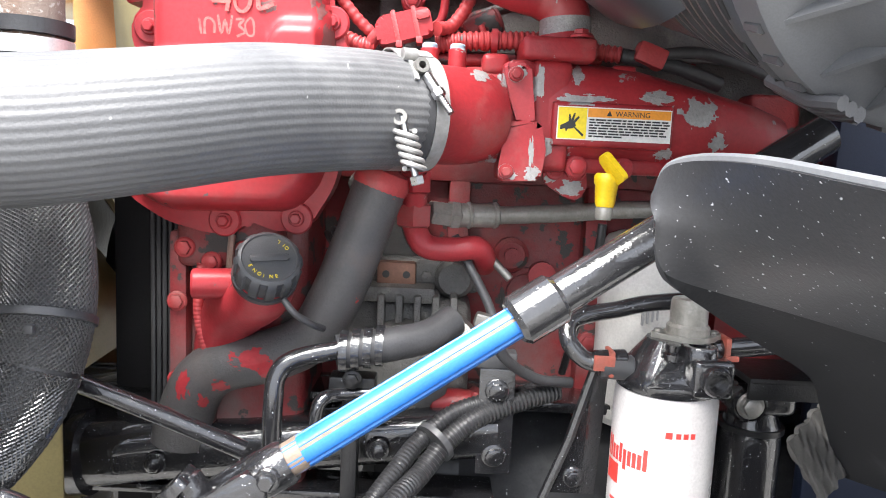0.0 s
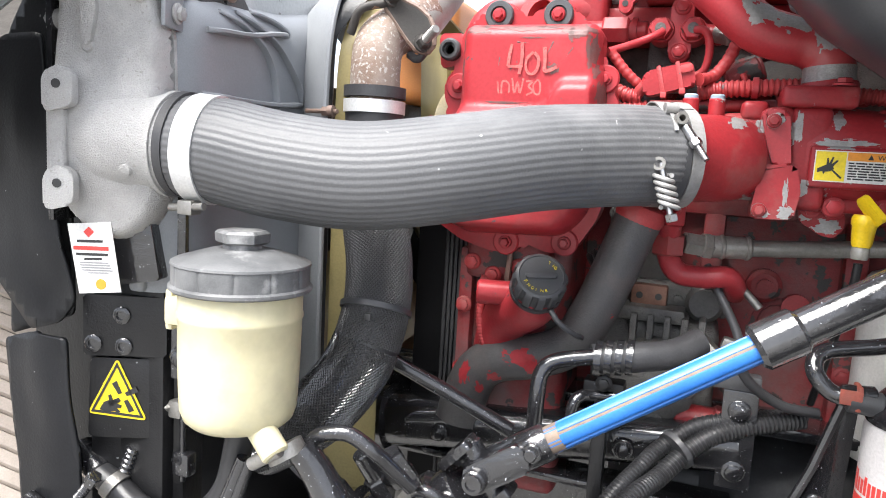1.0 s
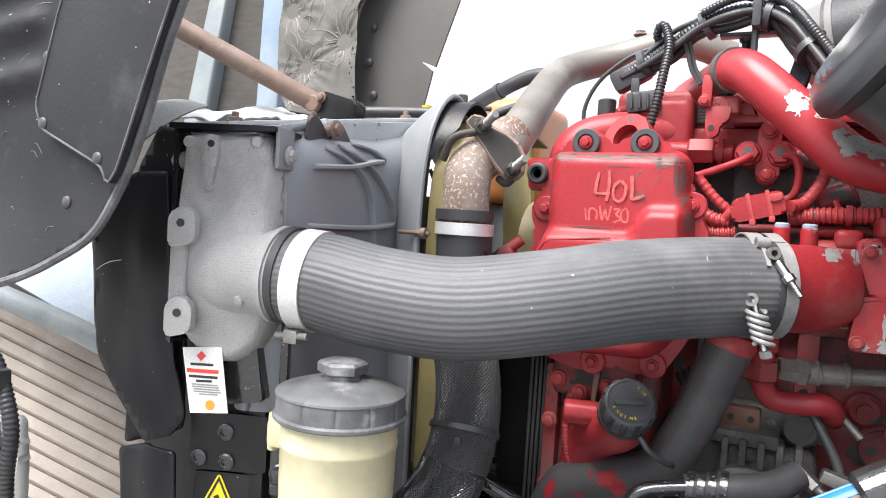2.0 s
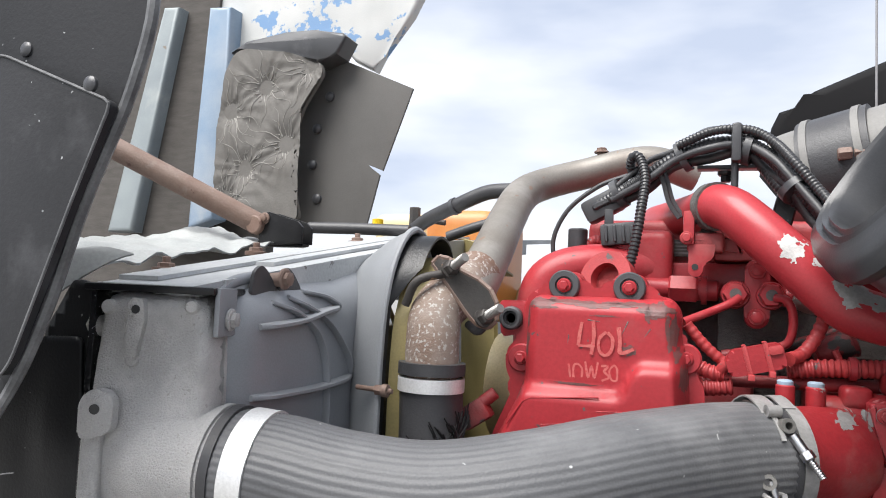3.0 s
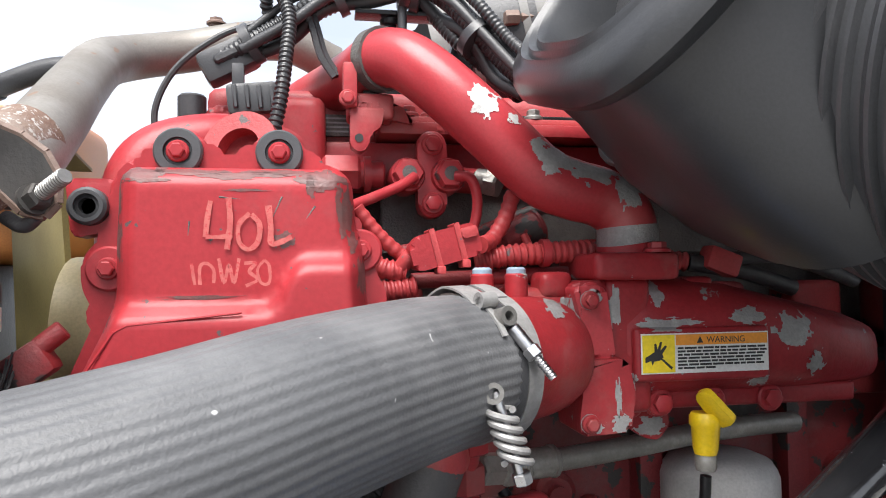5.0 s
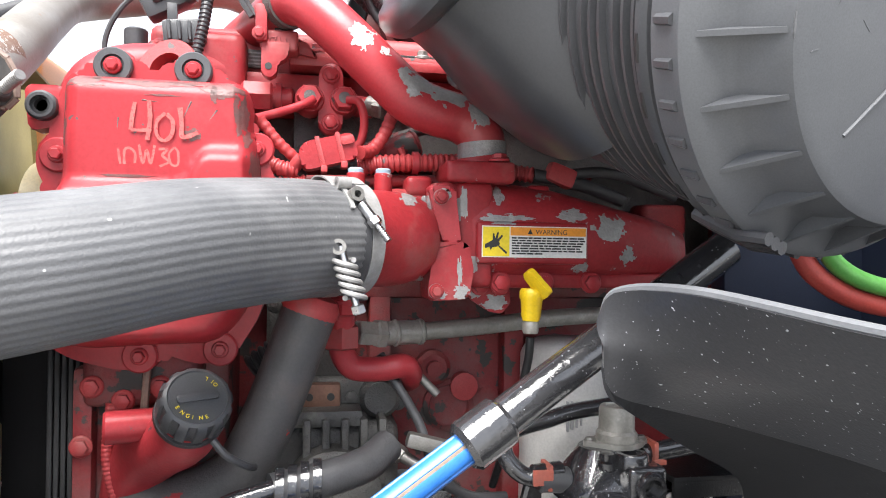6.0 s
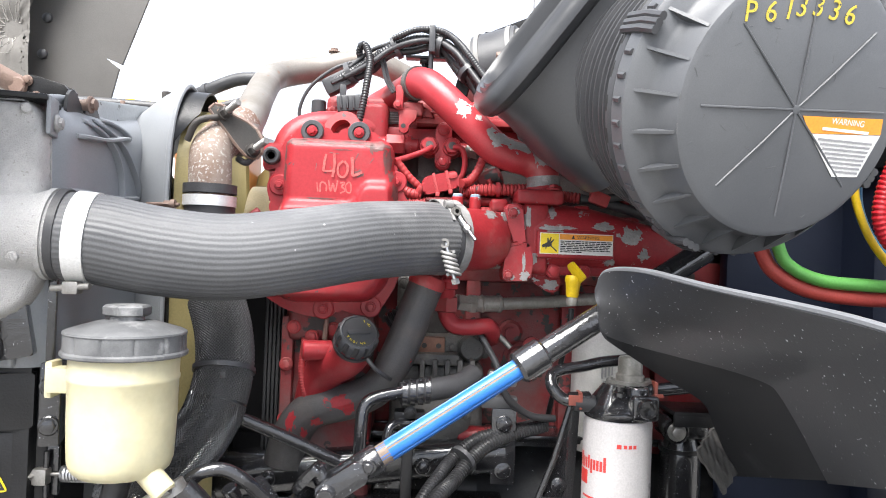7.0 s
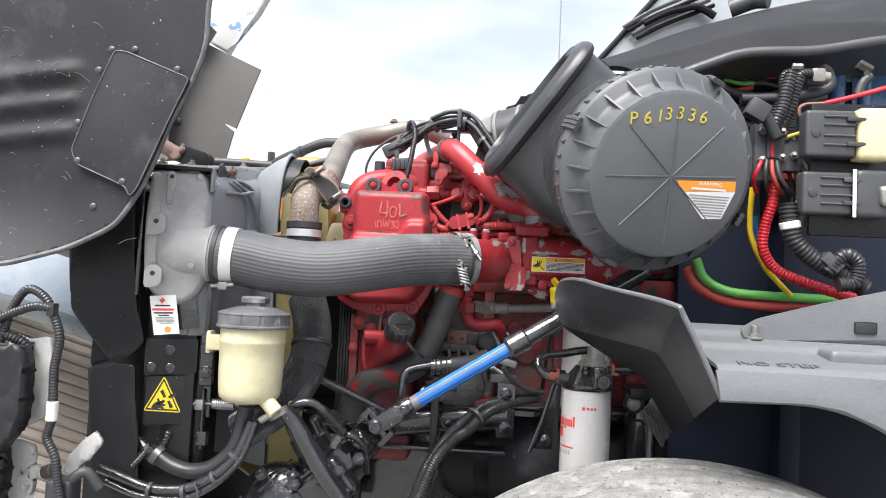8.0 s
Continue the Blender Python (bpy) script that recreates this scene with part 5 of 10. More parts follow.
# ---- intake manifold ----
man = thing("intake_manifold", (0.15, 0.76, 1.48), "red intake manifold with flaking paint over grey metal", "intake manifold", seat=(0.002, 0.010, 0.007))
he = Vector(CHARGE_HOSE[-1])
part("inlet", lathe([(0.046, 0.0), (0.046, 0.022), (0.0440, 0.026), (0.0440, 0.05), (0.0435, 0.066), (0.0420, 0.078), (0.0390, 0.088), (0.0, 0.088)], he - Vector((0.006, 0.010, 0.007)), Vector((1, 0.66, 0.03)), 48), RED_CHIP, man)
part("boss_pad", prism(rounded([(0.082, 1.566), (0.112, 1.568), (0.114, 1.53), (0.104, 1.49), (0.116, 1.46), (0.088, 1.46), (0.090, 1.50), (0.080, 1.54)], 0.008), (0, 0.80, 0), X, Z, 0.082, 0.004, 3), RED_CHIP, man)
part("column", rbox((0.108, 0.7155, 1.466), (0.146, 0.80, 1.569), 0.009, 4), RED_CHIP, man)
part("throat", rbox((0.040, 0.728, 1.472), (0.125, 0.81, 1.562), 0.016, 4), RED_CHIP, man)


def duct(stations, n=36, power=3.2):
    """A cast duct along x: at each station (x, middle y, half depth, middle z, half height)."""
    e = 2.0 / power
    rings = []
    for x, yc, hy, zc, hz in stations:
        rings.append([Vector((x, yc + hy * abs(math.cos(q)) ** e * (1 if math.cos(q) > 0 else -1), zc + hz * abs(math.sin(q)) ** e * (1 if math.sin(q) > 0 else -1))) for q in (2 * math.pi * (k + 0.5) / n for k in range(n))])
    bm = loft(rings, True)
    return bm


part("plenum", duct([(0.100, 0.775, 0.045, 1.518, 0.040), (0.118, 0.776, 0.060, 1.522, 0.050), (0.16, 0.776, 0.064, 1.522, 0.050), (0.21, 0.776, 0.064, 1.520, 0.047), (0.27, 0.778, 0.064, 1.513, 0.040), (0.33, 0.782, 0.060, 1.507, 0.032), (0.358, 0.786, 0.050, 1.504, 0.026)]), RED_CHIP, man)
part("label_panel", rbox((0.128, 0.7095, 1.490), (0.240, 0.74, 1.531), 0.004, 3), RED_CHIP, man)
part("top_nub", rbox((0.186, 0.735, 1.548), (0.209, 0.765, 1.569), 0.005, 3), RED_CHIP, man)
part("lower_rail", rbox((0.118, 0.728, 1.466), (0.33, 0.80, 1.482), 0.005, 3), RED_CHIP, man)
part("top_rib", rbox((0.062, 0.728, 1.553), (0.088, 0.76, 1.574), 0.007, 3), RED_CHIP, man)
part("collar", lathe([(0.0265, 0), (0.0265, 0.013), (0.025, 0.016)], (0.142, 0.745, 1.580), Z, 32), RED, man)
for bx, bz, by in ((0.100, 1.472, 0.718), (0.097, 1.555, 0.718), (0.156, 1.472, 0.728), (0.20, 1.472, 0.728), (0.25, 1.472, 0.728)):
    part("bolt_head", bolt((bx, by, bz), FRONT, 0.0075, 0.009), RED, man)
for bx, m_ in ((0.013, PLUG), (0.0385, PLUG)):
    pg = part("plug_boss", rod((bx, 0.714, 1.53), (bx, 0.714, 1.573), 0.0085), RED_CHIP, man)
    part("blue_plug", lathe([(0.0072, 0), (0.0072, 0.003), (0.0055, 0.0045), (0.003, 0.0035), (0, 0.0035)], (bx, 0.714, 1.573), Z, 18), m_, pg)
part("pipe_flange", rbox((0.097, 0.706, 1.567), (0.165, 0.790, 1.588), 0.006, 3), RED_CHIP, man)
part("flange_bolt", bolt((0.150, 0.714, 1.588), Z, 0.007, 0.008), RED, man)
tree = bvh_of([o for o in bpy.data.objects if o.parent is man])
for k, (px_, pz_, pw, ph) in enumerate(((0.092, 1.549, 0.015, 0.014), (0.115, 1.545, 0.006, 0.020), (0.158, 1.5335, 0.030, 0.006), (0.225, 1.5385, 0.018, 0.008), (0.263, 1.527, 0.020, 0.016), (0.060, 1.548, 0.010, 0.007), (0.236, 1.4865, 0.010, 0.006), (0.124, 1.487, 0.010, 0.010), (0.150, 1.556, 0.007, 0.012), (0.076, 1.470, 0.012, 0.009), (0.285, 1.500, 0.010, 0.012), (0.100, 1.462, 0.010, 0.010))):
    flake(tree, (px_, 0.70, pz_), X, Z, pw, ph, 3.1 + k * 2.7, BARE, man)
wl = thing("warning_label", (0.187, 0.710, 1.51), "yellow, orange and white hazard warning label on the intake manifold", "label", seat=(0.003, 0.010, 0.008))
LP = Vector((0.1315, 0.7090, 1.4955))
decal("backing", [(0, 0), (0.105, 0), (0.105, 0.030), (0, 0.030)], LP, X, Z, PAPER, wl)
decal("orange_border", [(0.028, 0.021), (0.104, 0.021), (0.104, 0.029), (0.028, 0.029)], LP + FRONT * 0.0005, X, Z, ORANGE_DECAL, wl)
decal("yellow_panel", [(0.001, 0.001), (0.027, 0.001), (0.027, 0.029), (0.001, 0.029)], LP + FRONT * 0.0005, X, Z, YELLOW_DECAL, wl)
decal("hazard_symbol", [(0.0030, 0.0085), (0.0075, 0.0100), (0.0085, 0.0065), (0.0100, 0.0095), (0.0140, 0.0100), (0.0175, 0.0125), (0.0165, 0.0150), (0.0205, 0.0205), (0.0190, 0.0212), (0.0150, 0.0172), (0.0165, 0.0238), (0.0150, 0.0240), (0.0128, 0.0180), (0.0118, 0.0228), (0.0104, 0.0226), (0.0104, 0.0165), (0.0060, 0.0140), (0.0030, 0.0125)], LP + FRONT * 0.001, X, Z, INK_HOLLOW, wl)
decal("hazard_jet", [(0.0150, 0.0112), (0.0160, 0.0120), (0.0248, 0.0048), (0.0238, 0.0030)], LP + FRONT * 0.001, X, Z, INK_HOLLOW, wl)
lettering("heading", "WARNING", LP + Vector((0.053, -0.001, 0.0225)), X, Z, 0.0066, INK_HOLLOW, wl, depth=0.0001)
decal("heading_triangle", [(0.045, 0.0225), (0.050, 0.0225), (0.0475, 0.0275)], LP + FRONT * 0.001, X, Z, INK_HOLLOW, wl)
rt = random.Random(8)
for i in range(7):
    x_, row = 0.0295, []
    while x_ < 0.099:
        w_ = min(rt.uniform(0.003, 0.010), 0.1035 - x_)
        if i == 6 and x_ > 0.055:
            break
        zz = 0.0180 - 0.0025 * i
        row.append(prism([(x_, zz), (x_ + w_, zz), (x_ + w_, zz + 0.0015), (x_, zz + 0.0015)], LP + FRONT * 0.0005, X, Z, 0.0003, 0))
        x_ += w_ + 0.0011
    part("text_line", merged(*row), INK_HOLLOW, wl)

# ---- spring clamp at the hose end ----
clamp = thing("spring_hose_clamp", (0.005, 0.66, 1.46), "bright steel spring-loaded hose clamp", "hose clamp")
hx = Vector((0.90, 0.43, 0.02)).normalized()
ring_c = he - hx * 0.014


def on_ring(a, r, along):
    """A point round the hose end: the angle a runs from the top over the front."""
    return ring_c + hx * along + (Z * math.cos(a) + hx.cross(Z).normalized() * math.sin(a)) * r


def ring_strip(a_from, a_to, r, w, lift=0.0, n=28):
    return grid_sheet(lambda u, v: on_ring(a_from + (a_to - a_from) * u, r + lift * (1 - abs(2 * u - 1)), w * (v - 0.5)), n, 2, 0.0014)


part("band", ring_strip(-0.2, 5.75, 0.0502, 0.013), STEEL_DULL, clamp)
part("neck_band", band(ring_c + hx * 0.024, hx, 0.0482, 0.012, 0.0016, 64), SPRING_STEEL, clamp)
part("rubber_edge", band(ring_c + hx * 0.0125, hx, 0.0470, 0.009, 0.0025, 64), RUBBER, clamp)
part("top_fold", ring_strip(-0.75, 0.55, 0.0512, 0.016, 0.0035), SPRING_STEEL, clamp)
part("neck_fold", grid_sheet(lambda u, v: on_ring(-0.55 + 0.95 * u, 0.0508 + 0.004 * (1 - abs(2 * u - 1)), 0.020 + 0.013 * (v - 0.5)), 16, 2, 0.0014), SPRING_STEEL, clamp)
sp0, sp1 = Vector((0.000, 0.624, 1.502)), Vector((0.010, 0.619, 1.470))
coil = []
for i in range(209):
    s = i / 208
    a = 2 * math.pi * 5.5 * s
    coil.append(sp0.lerp(sp1, s) + Vector((0.0082 * math.cos(a), 0.0082 * math.sin(a), -0.0012 * math.cos(a))))
part("coil_spring", sweep(coil, 0.0022, 8), SPRING_STEEL, clamp)
part("t_bolt", rod(sp0 + Vector((-0.002, 0, 0.010)), sp1 + Vector((0.002, 0, -0.010)), 0.0030), STEEL, clamp)
part("end_nut", rod(sp1 + Vector((0.001, 0, -0.004)), sp1 + Vector((0.003, 0, -0.011)), 0.0058, 6), STEEL, clamp)
part("eye", lathe([(0.0062, -0.005), (0.0062, 0.005), (0.0034, 0.005), (0.0034, -0.005)], Vector((-0.004, 0.624, 1.511)), FRONT, 18), STEEL_DULL, clamp)
part("screw", corrugated([(-0.005, 0.626, 1.517), (-0.0085, 0.629, 1.534), (-0.010, 0.637, 1.549)], 0.0030, 0.0022, 0.16, 10), STEEL_DULL, clamp)
part("saddle", grid_sheet(lambda u, v: on_ring(0.55 + 0.55 * u, 0.0518 + 0.003 * u, 0.004 * (v - 0.5)), 8, 2, 0.0016), SPRING_STEEL, clamp)
part("fold_eye", lathe([(0.0052, -0.006), (0.0052, 0.006), (0.0028, 0.006), (0.0028, -0.006)], on_ring(0.58, 0.0545, 0.0), hx, 16), SPRING_STEEL, clamp)
ub0, ub1 = Vector((0.0125, 0.646, 1.550)), Vector((0.0365, 0.632, 1.5165))
part("upper_bolt", merged(corrugated([tuple(ub0.lerp(ub1, 0.60)), tuple(ub0.lerp(ub1, 0.8)), tuple(ub1)], 0.0030, 0.0022, 0.14, 10), rod(ub0.lerp(ub1, 0.10), ub0.lerp(ub1, 0.50), 0.0042), rod(ub0.lerp(ub1, 0.46), ub0.lerp(ub1, 0.63), 0.0056, 6)), STEEL, clamp)
part("bolt_eye", lathe([(0.0062, -0.006), (0.0062, 0.006), (0.0032, 0.006), (0.0032, -0.006)], ub0 + Vector((-0.003, 0, 0.003)), Vector((0.4, -0.9, 0.2)), 16), STEEL_DULL, clamp)

# ---- red crossover pipe ----
cross = thing("crossover_pipe", (0.05, 0.76, 1.6), "glossy red steel air pipe with paint flaking to bare metal", "pipe")
part("pipe", tube(RED_PIPE, lambda s: 0.0238, 28, 10), RED_FLAKE, cross)
tree = bvh_of([o for o in bpy.data.objects if o.parent is cross])
for k, (p_, pw, ph) in enumerate((((0.019, 0.735, 1.704), 0.015, 0.015), ((0.041, 0.735, 1.690), 0.006, 0.006), ((0.072, 0.73, 1.664), 0.022, 0.015), ((0.105, 0.73, 1.657), 0.026, 0.013), ((0.135, 0.732, 1.645), 0.015, 0.016))):
    flake(tree, p_, X, Vector((0, 0.55, 0.83)), pw, ph, 1.3 + k * 3.9, PRIMER if k < 2 else BARE, cross)
part("bare_collar", sweep([Vector((0.1415, 0.754, 1.6165)), Vector((0.142, 0.754, 1.610)), Vector((0.142, 0.754, 1.600))], 0.0244, 28, False), BARE, cross)
part("bracket_strap", band(Vector(RED_PIPE[3]), Vector(RED_PIPE[4]) - Vector(RED_PIPE[2]), 0.0243, 0.012, 0.002), GREASE_SHADE, cross)

# ---- dipstick ----
dip = thing("oil_dipstick", (0.19, 0.70, 1.42), "yellow plastic dipstick handle in a black tube", "dipstick", seat=(-0.001, 0.014, 0.007))
dc, dn = Vector((0.1842, 0.702, 1.440)), Vector((0.03, 0.02, 1.0)).normalized()
part("plug", lathe([(0.0, -0.004), (0.0080, -0.004), (0.0092, 0.000), (0.0105, 0.016), (0.0118, 0.018), (0.0118, 0.024), (0.0100, 0.027), (0.0, 0.027)], dc, dn, 28), YELLOW, dip)
fa, fb = Vector((0.1774, 0.694, 1.4834)), Vector((0.1956, 0.690, 1.4607))
fd = (fb - fa).normalized()
fs = Vector((fd.z, -0.55, -fd.x)).cross(fd).normalized()
part("finger_flap", prism(rounded([(-0.0155, -0.0065), (0.0155, -0.0085), (0.0155, 0.0085), (-0.0155, 0.0065)], 0.005), fa.lerp(fb, 0.5) - fd.cross(fs) * 0.003, fd, fs, 0.006, 0.0018), YELLOW, dip)
part("collar", lathe([(0.0070, -0.016), (0.0080, -0.013), (0.0080, -0.006), (0.0068, -0.003)], dc, dn, 24), BRAIDED, dip)
part("tube", tube([(0.1836, 0.7016, 1.420), (0.182, 0.704, 1.395), (0.176, 0.725, 1.34), (0.172, 0.79, 1.25)], 0.0042, 10), BLACK_PAINT, dip)

# ---- bolted lobe of the manifold, tube bracket ----
lobe = part("lower_lobe", prism(rounded([(0.079, 1.4554), (0.1166, 1.4574), (0.1207, 1.4848), (0.1150, 1.510), (0.0830, 1.510), (0.0800, 1.4832), (0.0775, 1.466)], 0.004), (0.002, 0.745, 0), X, Z, 0.047, 0.006, 3), RED_CHIP, man)
tree = bvh_of([lobe])
flake(tree, (0.111, 0.699, 1.463), X, Z, 0.008, 0.008, 41.0, BARE, man, 0.0004, 36)
flake(tree, (0.109, 0.699, 1.482), X, Z, 0.003, 0.016, 43.0, BARE, man, 0.0004, 36)
flake(tree, (0.092, 0.699, 1.461), X, Z, 0.006, 0.004, 45.0, BARE, man, 0.0004, 30)
part("upper_lobe", prism(rounded([(0.0800, 1.563), (0.1060, 1.5630), (0.113, 1.5075), (0.0965, 1.5070), (0.0880, 1.531)], 0.005), (0, 0.755, 0), X, Z, 0.046, 0.005, 3), RED_FLAKE, man)
for bx, by, bz in ((0.0870, 0.698, 1.4645), (0.0925, 0.7085, 1.5525)):
    part("lobe_washer", lathe([(0.0072, 0), (0.0072, 0.0012), (0.0, 0.0012)], (bx, by, bz), FRONT, 20), BARE, man)
    part("lobe_bolt", bolt((bx, by - 0.001, bz), FRONT, 0.0048, 0.007), RED_CHIP, man)
tb = thing("tube_bracket", (0.15, 0.745, 1.44), "flaking red and grey sheet bracket under the manifold", "bracket", seat=(0.0, 0.010, 0.006))
part("plate", prism(rounded([(0.1272, 1.4770), (0.1700, 1.4780), (0.1734, 1.4517), (0.1641, 1.4401), (0.151, 1.4429), (0.1311, 1.4552)], 0.004), (0, 0.746, 0), X, Z, 0.004, 0.001), RED_CHIP, tb)
tree = bvh_of([tb.children[0]])
flake(tree, (0.156, 0.742, 1.452), X, Z, 0.015, 0.010, 31.0, BARE, tb, 0.0004, 40)
flake(tree, (0.136, 0.742, 1.460), X, Z, 0.007, 0.006, 33.0, BARE, tb, 0.0004, 30)
for bx in (0.1407, 0.1618):
    part("bolt_head", bolt((bx, 0.742, 1.4688), FRONT, 0.0068, 0.007), RED, tb)

# ---- fuel filter ----
FX, FY = 0.250, 0.700
filt = thing("fuel_filter", (FX, FY, 1.07), "white spin-on fuel filter with red markings and a black head", "filter")
part("can", lathe([(0.040, 1.068), (0.045, 1.072), (0.047, 1.080), (0.047, 1.272), (0.045, 1.280), (0.040, 1.282)], (FX, FY, 0), Z, 48), CAN_WHITE, filt)
hd_ = part("head", lathe([(0.0465, 1.281), (0.0478, 1.285), (0.0475, 1.293), (0.041, 1.302), (0.030, 1.316), (0.022, 1.326), (0.0, 1.327)], (FX, FY, 0), Z, 48), BLACK_WET, filt)
part("port_block", merged(rbox((FX + 0.006, FY - 0.050, 1.284), (FX + 0.042, FY - 0.006, 1.318), 0.006, 3), lathe([(0.0135, 0), (0.0135, 0.010), (0.0115, 0.013), (0.0085, 0.013), (0.0080, 0.002), (0, 0.002)], (FX + 0.024, FY - 0.046, 1.302), FRONT, 24), lathe([(0.0155, 0), (0.0155, 0.010), (0.0140, 0.0125), (0.0095, 0.0125), (0.0090, 0.002), (0, 0.002)], (FX + 0.017, FY - 0.028, 1.314), Z, 24)), BLACK_WET, hd_)
part("bleed_screw", merged(lathe([(0.009, 0), (0.009, 0.006), (0.006, 0.008), (0.0065, 0.014), (0.0, 0.015)], (FX - 0.006, FY - 0.026, 1.312), Z, 18), prism([(-0.022, -0.012), (0.0, 0.014), (0.016, -0.014)], (FX - 0.010, FY - 0.036, 1.300), X, Vector((0, 0.55, 0.83)), 0.006, 0.002)), BLACK_WET, hd_)
part("sensor_plate", prism(rounded([(-0.036, 0.0), (-0.008, -0.022), (0.008, -0.022), (0.032, -0.004), (0.008, 0.022), (-0.008, 0.022)], 0.006), (FX + 0.015, FY, 1.326), X, Y, 0.005, 0.001), BRAIDED, hd_)
part("solenoid", lathe([(0.0195, 1.330), (0.0195, 1.338), (0.0170, 1.341), (0.0168, 1.360), (0.0155, 1.3635), (0.011, 1.3645), (0.0105, 1.3625), (0, 1.3625)], (FX + 0.015, FY, 0), Z, 32), BRAIDED, hd_)
for q in (-0.028, 0.024):
    part("plate_bolt", bolt((FX + 0.015 + q, FY - 0.002, 1.331), Z, 0.004, 0.004), STEEL_DULL, hd_)
part("hose_fitting", rod((FX - 0.042, FY - 0.008, 1.305), (FX - 0.072, FY - 0.010, 1.303), 0.0105), BLACK_WET, hd_)
part("hose_fitting", rod((FX + 0.036, FY - 0.008, 1.318), (FX + 0.135, FY + 0.004, 1.328), 0.0095), BLACK_WET, hd_)
part("clip", merged(rbox((FX - 0.060, FY - 0.021, 1.291), (FX - 0.055, FY + 0.003, 1.315), 0.002), rbox((FX - 0.074, FY - 0.0215, 1.297), (FX - 0.055, FY - 0.0175, 1.311), 0.001)), CLIP_RED, hd_, "orange-red hose clip")
part("clip", merged(rbox((FX + 0.044, FY - 0.020, 1.312), (FX + 0.049, FY + 0.006, 1.332), 0.002), rbox((FX + 0.044, FY - 0.0215, 1.311), (FX + 0.056, FY - 0.0175, 1.316), 0.001)), CLIP_RED, hd_, "orange-red hose clip")


def on_can(name, text_or_none, a_deg, z, w, hgt, material, size=0.0):
    """Print wrapped on the filter can, centred a_deg to the side of its front."""
    bm = bmesh.new()
    r = 0.0472
    n = 8
    prev = None
    for i in range(n + 1):
        a = radians(a_deg) + (i / n - 0.5) * w / r
        p = Vector((FX + r * math.sin(a), FY - r * math.cos(a), z))
        cur = (bm.verts.new(p), bm.verts.new(p + Z * hgt))
        if prev:
            bm.faces.new((prev[0], cur[0], cur[1], prev[1]))
        prev = cur
    return part(name, bm, material, filt)


for i, (low, high) in enumerate(((0.0, 0.020), (0.0, 0.020), (0.0, 0.014), (0.0, 0.014), (0.0, 0.018), (-0.005, 0.014), (0.0, 0.014), (0.0, 0.014), (0.0, 0.014), (0.0, 0.020))):
    on_can("logo_bar", None, -92 + 6.4 * i, 1.212 + low, 0.0040, high - low, INK_RED)
on_can("logo_block", None, -82, 1.190, 0.022, 0.019, INK_RED)
on_can("print_bar", None, -12, 1.246, 0.006, 0.006, INK_RED)
for i in range(3):
    on_can("print_bar", None, -2 + 8 * i, 1.2465, 0.0045, 0.005, INK_RED)
on_can("stripe", None, -58, 1.172, 0.040, 0.003, INK_RED)
for i in range(6):
    on_can("print_bar", None, -85 + 8 * i, 1.160, 0.003, 0.007, INK_GREY)

# ---- second, far filter behind ----
oilf = thing("oil_filter", (0.27, 0.83, 1.2), "off-white spin-on oil filter on the engine side", "filter")
part("can", lathe([(0.05, 1.20), (0.053, 1.21), (0.053, 1.392), (0.051, 1.398)], (0.265, 0.835, 0), Z, 40), WHITE_DULL, oilf)
part("rolled_rim", band((0.265, 0.835, 1.214), Z, 0.0535, 0.010, 0.002, 40), WHITE_DULL, oilf)
part("end_dome", lathe([(0.051, 1.398), (0.046, 1.406), (0.034, 1.411), (0.0, 1.412)], (0.265, 0.835, 0), Z, 40), WHITE_DULL, oilf)
for k in range(4):
    part("print_bar", rbox((0.246 + 0.005 * k, 0.7805, 1.318 + 0.002 * k), (0.248 + 0.005 * k, 0.7845, 1.350), 0.0), INK_GREY, oilf)

# ---- steering shaft ----
shaft = thing("steering_shaft", (0.05, 0.63, 1.25), "telescopic steering shaft, blue coated splines in a glossy black tube", "steering shaft")
p0, p1, p3 = (Vector(STEER_TUBE[i]) for i in (0, 1, 3))
sd = (p3 - p0).normalized()
p1 = p0 + sd * (p1 - p0).dot(sd)
su_, sv_, _s = axis_frame(sd)
a0_ = math.atan2((FRONT + Z * 0.55).dot(sv_), (FRONT + Z * 0.55).dot(su_))


def splines(a, hh):
    """Six broad coated teeth with narrow grooves between them."""
    k = ((a - a0_) / (math.pi / 3)) % 1.0
    return 1.0 - 0.11 * math.exp(-(min(k, 1 - k) / 0.10) ** 4)


part("splined_shaft", lathe([(0.0132, 0.0), (0.0132, (p1 - p0).length * 0.5), (0.0132, (p1 - p0).length)], p0, sd, 180, splines), BLUE, shaft)
for k in (0, 3):
    off = (su_ * math.cos(a0_ + k * math.pi / 3) + sv_ * math.sin(a0_ + k * math.pi / 3)) * 0.0106
    part("bare_groove", sweep([p0 + off, p1 + off], 0.0025, 8), TAN, shaft)
part("bare_end", rod(p0 - sd * 0.004, p0 + sd * 0.018, 0.0133, 24), TAN, shaft)
part("outer_tube", rod(p1 - sd * 0.005, p3 - sd * 0.02, 0.0165, 32), TUBE_WET, shaft)
part("collar", rod(p1 - sd * 0.012, p1 + sd * 0.030, 0.0212, 32, 0.2), TUBE_WET, shaft)
part("upper_joint", rod(p3 - sd * 0.03, p3 + sd * 0.10, 0.0165, 24), TUBE_WET, shaft)
